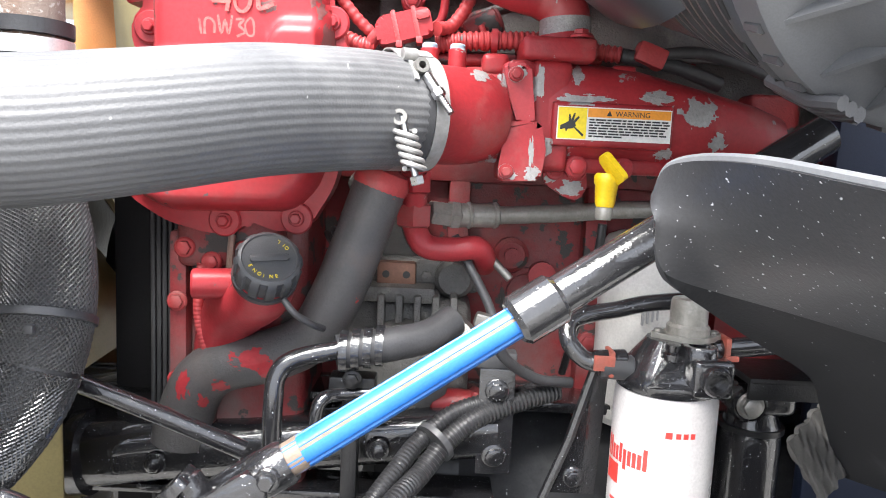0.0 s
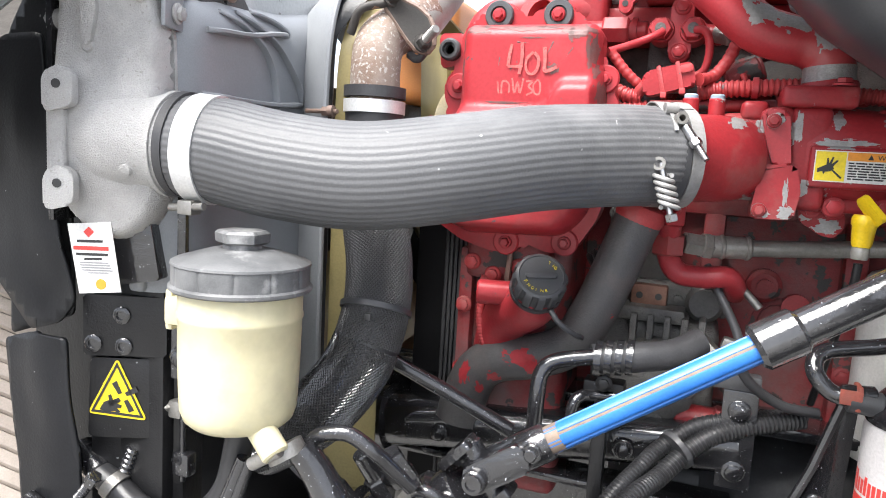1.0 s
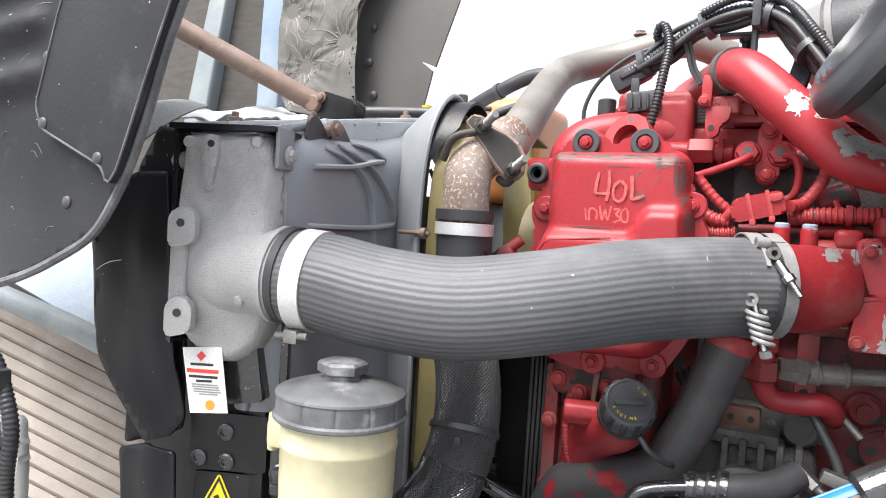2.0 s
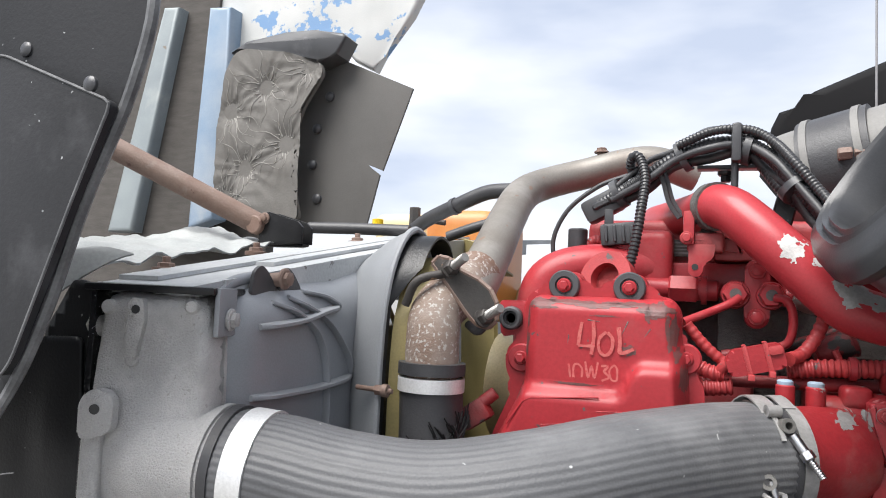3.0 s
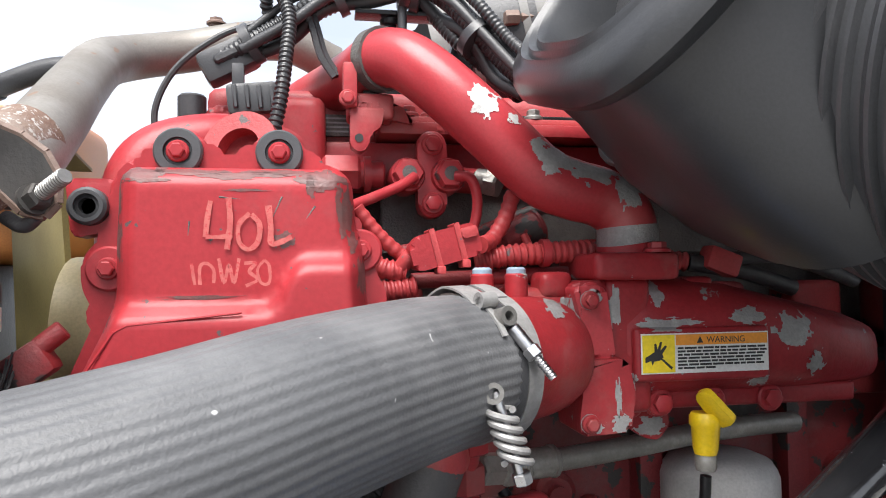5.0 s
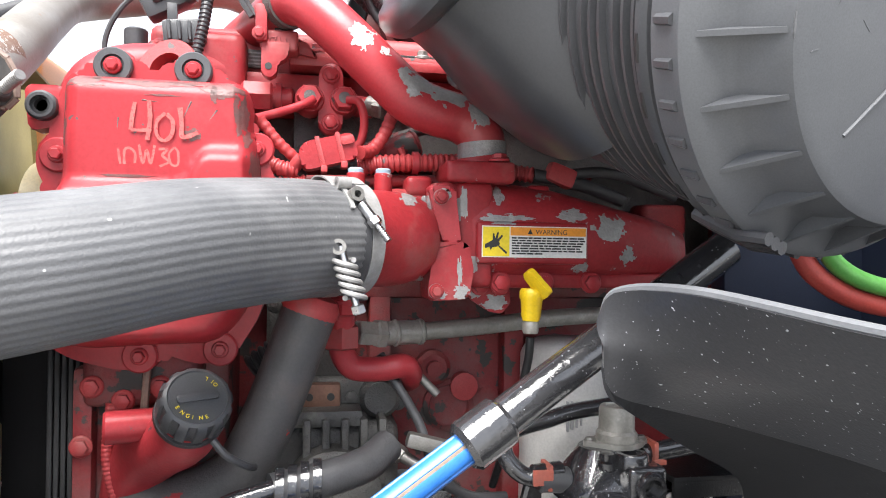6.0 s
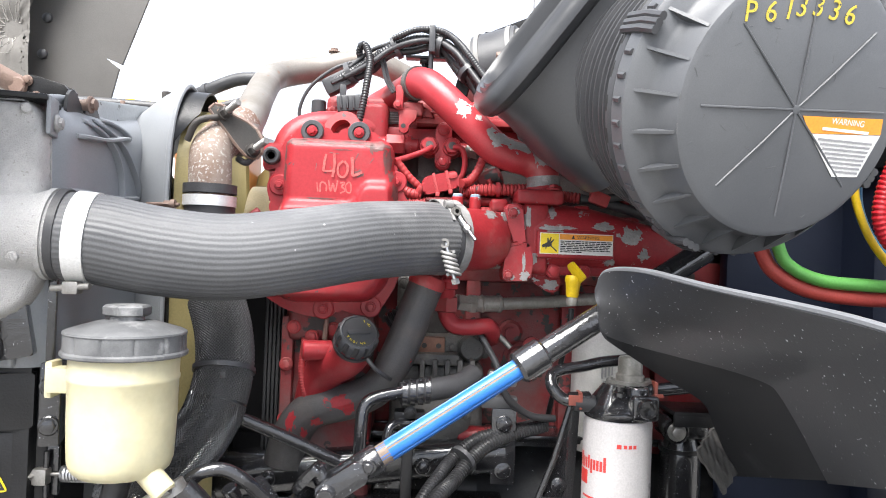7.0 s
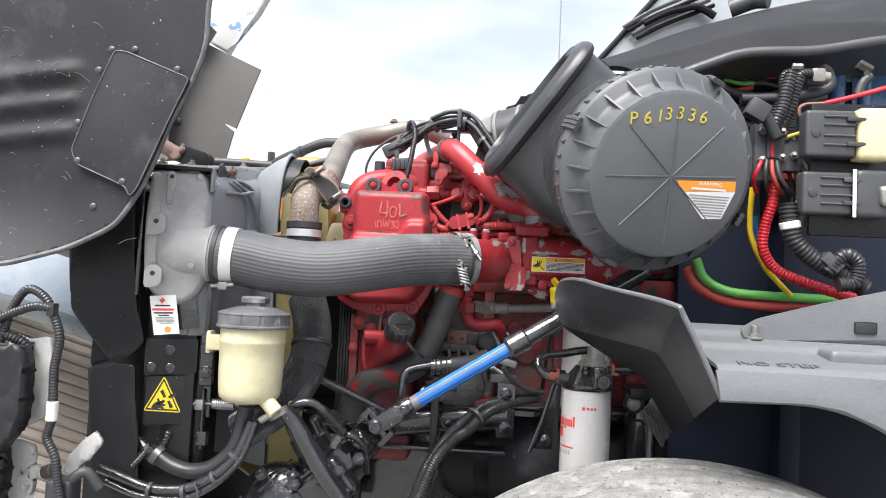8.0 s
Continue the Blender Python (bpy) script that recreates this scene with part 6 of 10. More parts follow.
yoke = part("lower_yoke", merged(lathe([(0.016, 0.004), (0.0178, 0.0), (0.0178, -0.022), (0.015, -0.028), (0.0, -0.028)], p0, sd, 28), *[prism(rounded([(-0.030, -0.014), (0.030, -0.014), (0.034, 0.0), (0.030, 0.014), (-0.030, 0.014)], 0.008), p0 - sd * 0.046 + FRONT * (0.018 * k) - FRONT * 0.004, -sd, sd.cross(FRONT), 0.009 if k > 0 else 0.009, 0.003) for k in (1, -1)]), BLACK_WET, shaft)
part("pinch_bolt", merged(bolt(p0 - sd * 0.010 + FRONT * 0.017, FRONT, 0.0065, 0.009), rod(p0 - sd * 0.010 - FRONT * 0.030, p0 - sd * 0.010 + FRONT * 0.024, 0.005)), BLACK_WET, yoke)
cj = p0 - sd * 0.066
part("cross_joint", merged(rod(cj + FRONT * 0.033, cj - FRONT * 0.033, 0.0115, 20), rod(cj + sd.cross(FRONT) * 0.030, cj - sd.cross(FRONT) * 0.030, 0.0115, 20), lathe([(0.009, 0), (0.009, 0.003), (0.006, 0.003), (0.006, 0.001), (0, 0.001)], cj + FRONT * 0.033, FRONT, 18)), BLACK_WET, yoke)
td = (Vector((-0.235, 0.585, 1.10)) - cj).normalized()
part("driven_yoke", merged(*[prism(rounded([(-0.014, -0.016), (0.030, -0.019), (0.030, 0.019), (-0.014, 0.016)], 0.008), cj + td.cross(FRONT) * (0.024 * k), td, FRONT, 0.009 * k, 0.002) for k in (1, -1)], lathe([(0.024, 0.026), (0.026, 0.030), (0.026, 0.050), (0.021, 0.056), (0.021, 0.07)], cj, td, 24)), BLACK_WET, yoke)
part("clamp_bolt", merged(bolt(cj + td * 0.042 + FRONT * 0.025, FRONT, 0.008, 0.011), rod(cj + td * 0.042 - FRONT * 0.03, cj + td * 0.042 + FRONT * 0.026, 0.006)), BLACK_WET, yoke)

# ---- power steering reservoir ----
RX, RY = -0.332, 0.453
res = thing("fluid_reservoir", (RX, RY, 1.24), "cream translucent steering fluid reservoir with black screw cap", "reservoir")
part("bottle", lathe([(0.0, 1.2590), (0.034, 1.2590), (0.042, 1.2615), (0.0478, 1.267), (0.0505, 1.275), (0.0515, 1.292), (0.0525, 1.322), (0.0529, 1.3555), (0.0539, 1.3570), (0.0539, 1.3605), (0.0531, 1.3620), (0.0533, 1.388), (0.051, 1.392)], (RX, RY, 0), Z, 72), CREAM, res)


def lid_ribs(a, hh):
    """Twelve broad grips round the cap's skirt, with a narrow notch between them."""
    if not 1.3865 < hh < 1.4035:
        return 1.0
    k = (a * 12 / (2 * math.pi)) % 1.0
    return 1.0 - (0.022 if min(k, 1 - k) < 0.07 else 0.0)


lid = part("lid", lathe([(0.0545, 1.3810), (0.0595, 1.3810), (0.0610, 1.3825), (0.0610, 1.3850), (0.0598, 1.3862), (0.0588, 1.3868), (0.0585, 1.4030), (0.0595, 1.4036), (0.0590, 1.4056), (0.0560, 1.4072), (0.0440, 1.4110), (0.030, 1.4152), (0.021, 1.4165), (0, 1.4165)], (RX, RY, 0), Z, 168, lid_ribs), LID_PLASTIC, res, "dusty black ribbed cap")
part("cap_nut", merged(lathe([(0.0195, 1.412), (0.0170, 1.416), (0.0165, 1.4215)], (RX, RY, 0), Z, 24), lathe([(0.0195, 1.4205), (0.0232, 1.4225), (0.0235, 1.4300), (0.0205, 1.4325), (0, 1.4330)], (RX, RY, 0), Z, 6)), LID_PLASTIC, lid)
part("bracket_tab", rbox((RX - 0.077, RY - 0.010, 1.340), (RX - 0.048, RY + 0.012, 1.366), 0.004), CREAM, res)
part("bracket_foot", rbox((RX - 0.079, RY - 0.006, 1.334), (RX - 0.071, RY + 0.016, 1.372), 0.003), CREAM, res)
part("outlet", rod((RX + 0.026, RY - 0.014, 1.272), (RX + 0.054, RY - 0.020, 1.246), 0.0125), CREAM, res)

# ---- coolant pipework at the front of the engine ----
cool = thing("coolant_pipe", (-0.3, 0.7, 1.5), "rusty steel coolant elbow joined to a weathered grey pipe", "pipe")
part("rusty_elbow", tube(RUST_ELBOW, lambda s: 0.0280, 28), RUST, cool)
SILVER = [(-0.300, 0.722, 1.648), (-0.305, 0.812, 1.702), (-0.314, 0.900, 1.752), (-0.3165, 0.975, 1.795), (-0.306, 1.036, 1.821), (-0.250, 1.079, 1.845), (-0.150, 1.090, 1.866), (-0.08, 1.11, 1.845)]
part("upper_pipe", tube(SILVER, lambda s: 0.0262 - 0.003 * s, 28, 10), GALV, cool)
part("pipe_bolt", merged(rod((-0.219, 1.084, 1.874), (-0.219, 1.084, 1.884), 0.007), bolt((-0.219, 1.084, 1.880), Z, 0.008, 0.008)), RUST_ROD, cool)
up = thing("coolant_hose", (-0.3, 0.66, 1.47), "dull black rubber coolant hose with a steel clamp and frayed sleeve", "hose")
part("hose", tube(COOL_HOSE_UP, 0.0330, 32), RUBBER, up)
uc = Vector(COOL_HOSE_UP[0])
part("clamp_band", band(uc - Z * 0.006, Z, 0.0333, 0.014, 0.0015, 40), BAND_STEEL, up)
part("hose_edge", band(uc + Z * 0.010, Z, 0.031, 0.012, 0.004, 40), RUBBER, up)
part("clamp_screw", merged(rod(uc + Vector((-0.075, -0.022, -0.014)), uc + Vector((-0.030, -0.03, -0.014)), 0.0026), rod(uc + Vector((-0.050, -0.027, -0.014)), uc + Vector((-0.036, -0.03, -0.014)), 0.0056, 6), lathe([(0.0066, -0.003), (0.0066, 0.003)], uc + Vector((-0.038, -0.0295, -0.014)), X, 16)), RUST_ROD, up)
rnd = random.Random(4)
strands = []
for i in range(190):
    a = rnd.uniform(-1.75, 0.25)
    edge = -0.052 - 0.030 * max(0.0, (0.2 - a) / 1.9)
    z0 = edge + rnd.uniform(-0.035, 0.0)
    lean = rnd.choice((-1, 1)) * rnd.uniform(0.35, 0.75)
    run = []
    far = rnd.uniform(0.012, 0.040)
    loose = rnd.random() ** 3
    for k in range(5):
        q = far * k / 4
        aa = a + lean * q / 0.034
        rr = 0.0342 + loose * 0.30 * q * q / far
        run.append(uc + Vector((rr * math.cos(aa), rr * math.sin(aa), z0 + q * 0.8)))
    strands.append(sweep(run, 0.0008, 4, False))
tagged(part("frayed_sleeve", merged(*strands), FRAY, up, "frayed black braid end"), kind="stuff")


def braid(pts, r, strands=60, turns_per_m=4.4):
    """A woven sleeve: thin strands wound both ways round the hose, over and under."""
    line = resample(curve_points(pts, 10), 0.005)
    frames = []
    prev = None
    for i, p in enumerate(line):
        d = (line[min(i + 1, len(line) - 1)] - line[max(i - 1, 0)]).normalized()
        if prev is None:
            prev = d.orthogonal().normalized()
        u = (prev - d * prev.dot(d)).normalized()
        prev = u
        frames.append((p, u, d.cross(u)))
    bm = bmesh.new()
    for way in (1, -1):
        for k in range(strands):
            rows = []
            for i, (p, u, v) in enumerate(frames):
                a = 2 * math.pi * (k / strands + way * turns_per_m * 0.005 * i)
                rr = r + 0.0004 * way * math.cos(math.pi * (i + k))
                w = 0.00100 / r
                q = [p + (u * math.cos(a + e) + v * math.sin(a + e)) * (rr + z) for e, z in ((-w, 0.0), (0.0, 0.0008), (w, 0.0))]
                rows.append([bm.verts.new(x) for x in q])
            for x, y in zip(rows, rows[1:]):
                for c in (0, 1):
                    bm.faces.new((x[c], x[c + 1], y[c + 1], y[c]))
    return bm


lowh = thing("sleeved_hose", (-0.3, 0.58, 1.2), "black braided sleeve over a thick coolant hose, glossy lower down", "hose")
part("core", tube(BRAID_HOSE, 0.0341, 28), CONDUIT, lowh)
SLV = [tuple(p) for p in resample(curve_points(BRAID_HOSE, 10), 0.02)]
tagged(part("upper_sleeve", braid(SLV[:len(SLV) // 2], 0.0345), SLEEVE_DUSTY, lowh), kind="stuff")
tagged(part("lower_sleeve", braid(SLV[len(SLV) // 2 - 1:], 0.0350), SLEEVE, lowh), kind="stuff")
zt = Vector(BRAID_HOSE[2]).lerp(Vector(BRAID_HOSE[3]), 0.05)
zd = Vector(BRAID_HOSE[3]) - Vector(BRAID_HOSE[1])
tie = part("cable_tie", band(zt, zd, 0.0362, 0.006, 0.0018), BLACK_PLASTIC, lowh)
part("tie_lock", rbox(zt + Vector((0.006, -0.0395, -0.003)), zt + Vector((0.013, -0.0345, 0.004)), 0.0015), BLACK_PLASTIC, tie)

plate = thing("pipe_bracket", (-0.3, 0.69, 1.62), "rust-edged steel bracket plate with two long studs", "bracket")
part("plate", xz(rounded(PLATE_OUT, 0.006), 0.682, 0.006, 0.001), RUST_PLATE, plate)
part("rust_edge", merged(*[sweep([Vector((xa, 0.6785, za)), Vector((xb, 0.6785, zb))], 0.0032, 6) for (xa, za), (xb, zb) in zip(PLATE_OUT, PLATE_OUT[1:] + PLATE_OUT[:1])]), RUST_ROD, plate, "rusty brown plate edge")
for c in ((-0.307, 0.675, 1.675), (-0.268, 0.675, 1.626)):
    c = Vector(c)
    s_ = part("stud", corrugated([tuple(c), tuple(c + Vector((0.014, -0.012, 0.007))), tuple(c + Vector((0.025, -0.022, 0.012)))], 0.0050, 0.0024, 0.14, 12), STEEL_DULL, plate)
    part("nut", merged(lathe([(0.0098, -0.001), (0.0098, 0.002)], c, Vector((0.75, -0.6, 0.35)), 20), lathe([(0.0080, 0.001), (0.0080, 0.009), (0.0066, 0.0105)], c, Vector((0.75, -0.6, 0.35)), 6)), RUST_PLATE, s_)
part("pipe_hoop", tube([(-0.307, 0.682, 1.672), (-0.337, 0.664, 1.662), (-0.352, 0.668, 1.636)], 0.0048, 10), RUST_PLATE, plate)
part("hoop_end", tube([(-0.292, 0.700, 1.618), (-0.278, 0.690, 1.612), (-0.268, 0.688, 1.620)], 0.0046, 10), RUBBER, plate)

pipe = thing("lower_coolant_pipe", (-0.1, 0.73, 1.2), "black painted cast coolant pipe with red paint showing through", "pipe")
PATCHY = surface("black_over_red_paint", (0.060, 0.057, 0.058), (0.09, 0.086, 0.086), rough=0.5, scale=20, bump=0.25, dust=(0.12, 0.095, 0.085), dust_at=0.56, chip=(0.45, 0.03, 0.03), chip_scale=34, chip_at=0.68)
cpipe = part("pipe", tube(BLACK_PIPE, lambda s: float(np.interp(s, [0, 0.1, 0.5, 1], [0.025, 0.0245, 0.0255, 0.029])), 28, 8), PATCHY, pipe)
part("end_cap", lathe([(0.0248, -0.003), (0.0262, 0.0), (0.0262, 0.006), (0.022, 0.014), (0.012, 0.018), (0.0, 0.019)], BLACK_PIPE[0], Vector(BLACK_PIPE[0]) - Vector(BLACK_PIPE[1]), 28), RED_DUSTY, pipe, "faded red end cap")
tree = bvh_of([cpipe])
for k, (fx, fz, fw, fh) in enumerate(((-0.142, 1.284, 0.022, 0.012), (-0.128, 1.276, 0.010, 0.012), (-0.209, 1.252, 0.008, 0.017), (-0.172, 1.254, 0.010, 0.008), (-0.190, 1.236, 0.006, 0.010))):
    flake(tree, (fx, 0.70, fz), X, Z, fw, fh, 11.7 + 2.3 * k, RED, pipe, 0.0004, 40)

# ---- oil filler ----
OC = Vector((-0.112, 0.655, 1.387))
fill = thing("oil_filler", (-0.13, 0.68, 1.27), "red oil filler neck with black ribbed engine oil cap", "oil filler", seat=(-0.003, 0.008, -0.005))
oa = Vector((0.30, -0.72, 0.62)).normalized()
part("neck", tube([tuple(OC - oa * 0.012), tuple(OC - oa * 0.05), (-0.165, 0.735, 1.325), (-0.18, 0.76, 1.27)], lambda s: 0.026 + 0.006 * s, 24), RED, fill)
part("side_boss", rod((-0.19, 0.69, 1.362), (-0.15, 0.70, 1.362), 0.014), RED, fill)
ocap = part("cap", lathe([(0.0245, -0.014), (0.0275, -0.010), (0.0280, 0.008), (0.0262, 0.0125), (0.0235, 0.0140), (0.0225, 0.0128), (0.0, 0.0138)], OC, oa, 144, lambda a, hh: 1 + (0.040 * (1 if math.cos(12 * a) > -0.35 else -1.0) if -0.012 < hh < 0.011 else 0)), BLACK_PLASTIC, fill)
part("cap_grip", prism(rounded([(-0.0165, -0.0035), (0.0165, -0.0035), (0.0165, 0.0035), (-0.0165, 0.0035)], 0.003), OC + oa * 0.0130, (X + Y * 0.5 - oa * (X + Y * 0.5).dot(oa)).normalized(), oa.cross((X + Y * 0.5 - oa * (X + Y * 0.5).dot(oa)).normalized()), 0.0022, 0.001), BLACK_PLASTIC, ocap)
ou = Vector((0.93, 0.36, 0.0)).normalized()
ou = (ou - oa * ou.dot(oa)).normalized()
ov = oa.cross(ou)
for word, a_from, a_to in (("ENGINE", 205, 285), ("OIL", 32, 62)):
    for i, ch in enumerate(word):
        a = radians(a_from + (a_to - a_from) * i / (len(word) - 1))
        rad_ = ou * math.cos(a) + ov * math.sin(a)
        tan_ = -ou * math.sin(a) + ov * math.cos(a)
        lettering("cap_letter", ch, OC + oa * 0.0136 + rad_ * 0.0195 - tan_ * 0.0015, tan_, -rad_, 0.0046, YELLOW_DECAL, ocap, depth=0.0002)
part("retainer_ring", band(OC - oa * 0.016, oa, 0.0270, 0.005, 0.002, 40), RUBBER, fill)
part("retainer_strap", tube([tuple(OC - oa * 0.016 + Vector((0.020, -0.016, -0.018))), tuple(OC + Vector((0.026, -0.006, -0.040))), tuple(OC + Vector((0.040, 0.006, -0.052))), tuple(OC + Vector((0.046, 0.020, -0.058)))], 0.0032, 8), RUBBER, fill)

# ---- red elbow line, braided line ----
red_l = thing("oil_return_line", (0.03, 0.77, 1.38), "red elbow pipe with chipped paint and a brass-coloured union", "pipe")
part("elbow", tube([(0.0045, 0.735, 1.468), (0.0055, 0.755, 1.44), (0.006, 0.770, 1.412), (0.018, 0.775, 1.392), (0.046, 0.778, 1.389), (0.070, 0.782, 1.391), (0.080, 0.80, 1.378), (0.082, 0.83, 1.368)], 0.0125, 20), RED_FLAKE, red_l)
for c in (Vector((0.0045, 0.745, 1.462)), Vector((0.0055, 0.762, 1.428))):
    part("union_nut", lathe([(0.0155, -0.012), (0.0185, -0.010), (0.0185, 0.010), (0.0155, 0.012)], c - Z * 0.004, Z, 6), RED_CHIP, red_l)
brl = thing("braided_line", (0.2, 0.8, 1.4), "steel braided hose with crimped end fittings", "hose")
part("line", tube(BRAIDED_LINE[2:], 0.0095, 14), BRAIDED, brl)
b0, b1, b2 = (Vector(BRAIDED_LINE[i]) for i in range(3))
part("fitting", merged(rod(b0, b1, 0.013, 6), rod(b1, b2, 0.0125, 16), rod(b0 + (b1 - b0) * 0.8, b1 + (b2 - b1) * 0.15, 0.0150, 6), rod(b1 + (b2 - b1) * 0.30, b1 + (b2 - b1) * 0.42, 0.0140, 16), rod(b1 + (b2 - b1) * 0.85, b2, 0.0136, 16)), BRAIDED, brl)
plugp = thing("pickup_block", (-0.014, 0.82, 1.34), "small rusty brown metal block with two holes", "block")
part("block", rbox((-0.034, 0.812, 1.342), (0.008, 0.84, 1.368), 0.003), COPPER, plugp)
for dx in (-0.024, -0.002):
    part("hole", lathe([(0.004, 0), (0.004, 0.0012), (0, 0.0012)], (dx, 0.812, 1.355), FRONT, 12), INK_HOLLOW, plugp)
accessory = thing("fuel_pump", (0.0, 0.84, 1.2), "greasy dark cast fuel pump body with bolted covers", "pump")
part("body", merged(rbox((-0.075, 0.80, 1.17), (0.07, 0.90, 1.33), 0.018, 3), lathe([(0.05, 0), (0.05, 0.03), (0.042, 0.036), (0, 0.036)], (0.0, 0.80, 1.26), FRONT, 28)), GREASE_SHADE, accessory)
for a in range(5):
    part("cover_bolt", bolt((0.043 * math.cos(a * 1.257), 0.765, 1.26 + 0.043 * math.sin(a * 1.257)), FRONT, 0.005, 0.006), GREASE_SHADE, accessory)
part("top_plate", rbox((-0.06, 0.79, 1.328), (0.03, 0.87, 1.345), 0.004), GREASE_SHADE, accessory)
part("upper_casting", merged(rbox((-0.078, 0.825, 1.335), (0.078, 0.88, 1.372), 0.010, 3), rbox((-0.070, 0.838, 1.365), (0.014, 0.885, 1.462), 0.010, 3), lathe([(0.022, 0), (0.022, 0.020), (0.017, 0.026), (0.0, 0.026)], (0.050, 0.838, 1.352), FRONT, 24), lathe([(0.013, 0), (0.013, 0.030), (0.010, 0.034), (0.0, 0.034)], (-0.052, 0.840, 1.418), FRONT, 20)), GREASE_SHADE, accessory)
for k in range(5):
    part("casting_fin", rbox((-0.030 + 0.019 * k, 0.782, 1.272), (-0.022 + 0.019 * k, 0.83, 1.338), 0.003, 2), GREASE_SHADE, accessory)
for bx, bz in ((-0.066, 1.352), (0.020, 1.352), (0.070, 1.345), (-0.060, 1.450), (0.004, 1.440)):
    part("cover_bolt", bolt((bx, 0.828, bz), FRONT, 0.0065, 0.008), GREASE_SHADE, accessory)
part("fitting", merged(rod((0.046, 0.79, 1.318), (0.070, 0.775, 1.300), 0.009, 6), rod((0.066, 0.778, 1.303), (0.090, 0.765, 1.290), 0.0065)), STEEL_DULL, accessory)
part("hose_bundle", corrugated([(-0.008, 0.800, 1.475), (-0.026, 0.795, 1.446), (-0.050, 0.797, 1.412), (-0.080, 0.80, 1.388)], 0.015, 0.008, 0.22), CONDUIT, accessory)
part("red_union", merged(rod((0.03, 0.78, 1.225), (0.075, 0.78, 1.225), 0.016), rod((0.07, 0.78, 1.225), (0.10, 0.78, 1.222), 0.020, 6)), RED_CHIP, accessory)
lev = thing("cable_clevis", (0.06, 0.8, 1.35), "grey cable end with threaded clevis on the engine side", "linkage")
part("cable", tube([(0.048, 0.80, 1.40), (0.062, 0.785, 1.375), (0.085, 0.77, 1.335), (0.095, 0.76, 1.30)], 0.005, 10), SLEEVE_DUSTY, lev)
part("threaded_pin", rod((0.088, 0.80, 1.378), (0.108, 0.795, 1.358), 0.0045), STEEL_DULL, lev)
part("clip", rbox((0.07, 0.75, 1.31), (0.115, 0.765, 1.325), 0.004, 2, (0, 15, 0)), STEEL_DULL, lev)

# ---- hoses and lines round the steering shaft ----
bl = thing("steering_line", (-0.1, 0.65, 1.2), "bent glossy black steel steering lines with rubber hose ends", "pipe")
part("line_large", tube(BRAKE_LINE_A, 0.0085, 14), BLACK_WET, bl)
part("line_small", tube(BRAKE_LINE_B, 0.0062, 12), BLACK_WET, bl)
ha = Vector(BLACK_HOSE_A[0])
part("hose", tube(BLACK_HOSE_A, 0.0155, 18), RUBBER, bl)
for i in range(4):
    part("crimp", band(ha.lerp(Vector(BLACK_HOSE_A[1]), 0.15 + 0.22 * i), X, 0.0155, 0.007, 0.003), BLACK_WET, bl)
part("support", merged(rbox((-0.062, 0.675, 1.265), (-0.020, 0.70, 1.282), 0.003), rbox((-0.05, 0.68, 1.11), (-0.035, 0.70, 1.27), 0.003)), BLACK_PAINT, bl)
part("support_bolt", bolt((-0.04, 0.668, 1.283), FRONT, 0.006, 0.006), BLACK_PAINT, bl)
rl = thing("tie_rod", (-0.2, 0.65, 1.2), "slim wet black rod running down to the steering gear", "rod")
part("rod", tube(ROD_LOW, 0.0085, 14), BLACK_WET, rl)


def run_down(pts):
    """The same line, led on downwards past its lower end."""
    p = [Vector(q) for q in pts]
    if p[0].z < p[-1].z:
        p.reverse()
    d = (p[-1] - p[-2]).normalized()
    return [tuple(q) for q in p] + [tuple(p[-1] + d * 0.05 + Vector((-0.005, 0, -0.02))), tuple(p[-1] + d * 0.09 + Vector((-0.012, 0.01, -0.08)))]


hn = thing("wiring_harness", (0.05, 0.72, 1.15), "black corrugated wiring conduits strapped together beside the chassis", "wiring")
part("conduit", corrugated(run_down(HARNESS_LOW), 0.0092, 0.0045), CONDUIT, hn)
part("conduit", corrugated(run_down(HARNESS_LOW2), 0.0105, 0.0045), CONDUIT, hn)
part("thin_hose", tube(THIN_HOSE, 0.0055, 10), RUBBER, hn)
hm = Vector(HARNESS_LOW2[2])
part("strap", band(hm.lerp(Vector(HARNESS_LOW[2]), 0.4), Vector(HARNESS_LOW2[3]) - Vector(HARNESS_LOW2[1]), 0.0205, 0.006, 0.0014), BLACK_PLASTIC, hn)
part("connector", rbox((0.062, 0.745, 1.275), (0.115, 0.765, 1.292), 0.003), BLACK_PLASTIC, hn)
hb = thing("harness_bracket", (0.09, 0.75, 1.15), "black steel bracket strip with two bolts", "bracket", seat=(0.002, -0.010, 0.011))
part("strip", rbox((0.076, 0.752, 1.155), (0.112, 0.758, 1.265), 0.002), BLACK_WET, hb)
for z in (1.176, 1.243):
    part("bolt_head", bolt((0.094, 0.752, z), FRONT, 0.0085, 0.008), BLACK_WET, hb)
tank = thing("air_tank", (0.15, 0.82, 1.0), "black painted tank behind the fuel filter, wet", "tank")
part("shell", lathe([(0.0, 0.0), (0.05, 0.004), (0.085, 0.02), (0.10, 0.05), (0.10, 0.55), (0.085, 0.58), (0.05, 0.596), (0, 0.60)], (-0.05, 0.90, 1.10), X, 40), LINER, tank)
for bx in (0.05, 0.32):
    part("strap", band((bx, 0.90, 1.10), X, 0.1005, 0.03, 0.002, 40), BLACK_PAINT, tank)
part("drain_plug", bolt((0.18, 0.90, 1.0005), Vector((0, 0, -1)), 0.010, 0.012), BLACK_PAINT, tank)
vb = thing("filter_bracket", (0.18, 0.74, 1.15), "folded black steel filter bracket with a bolt", "bracket")
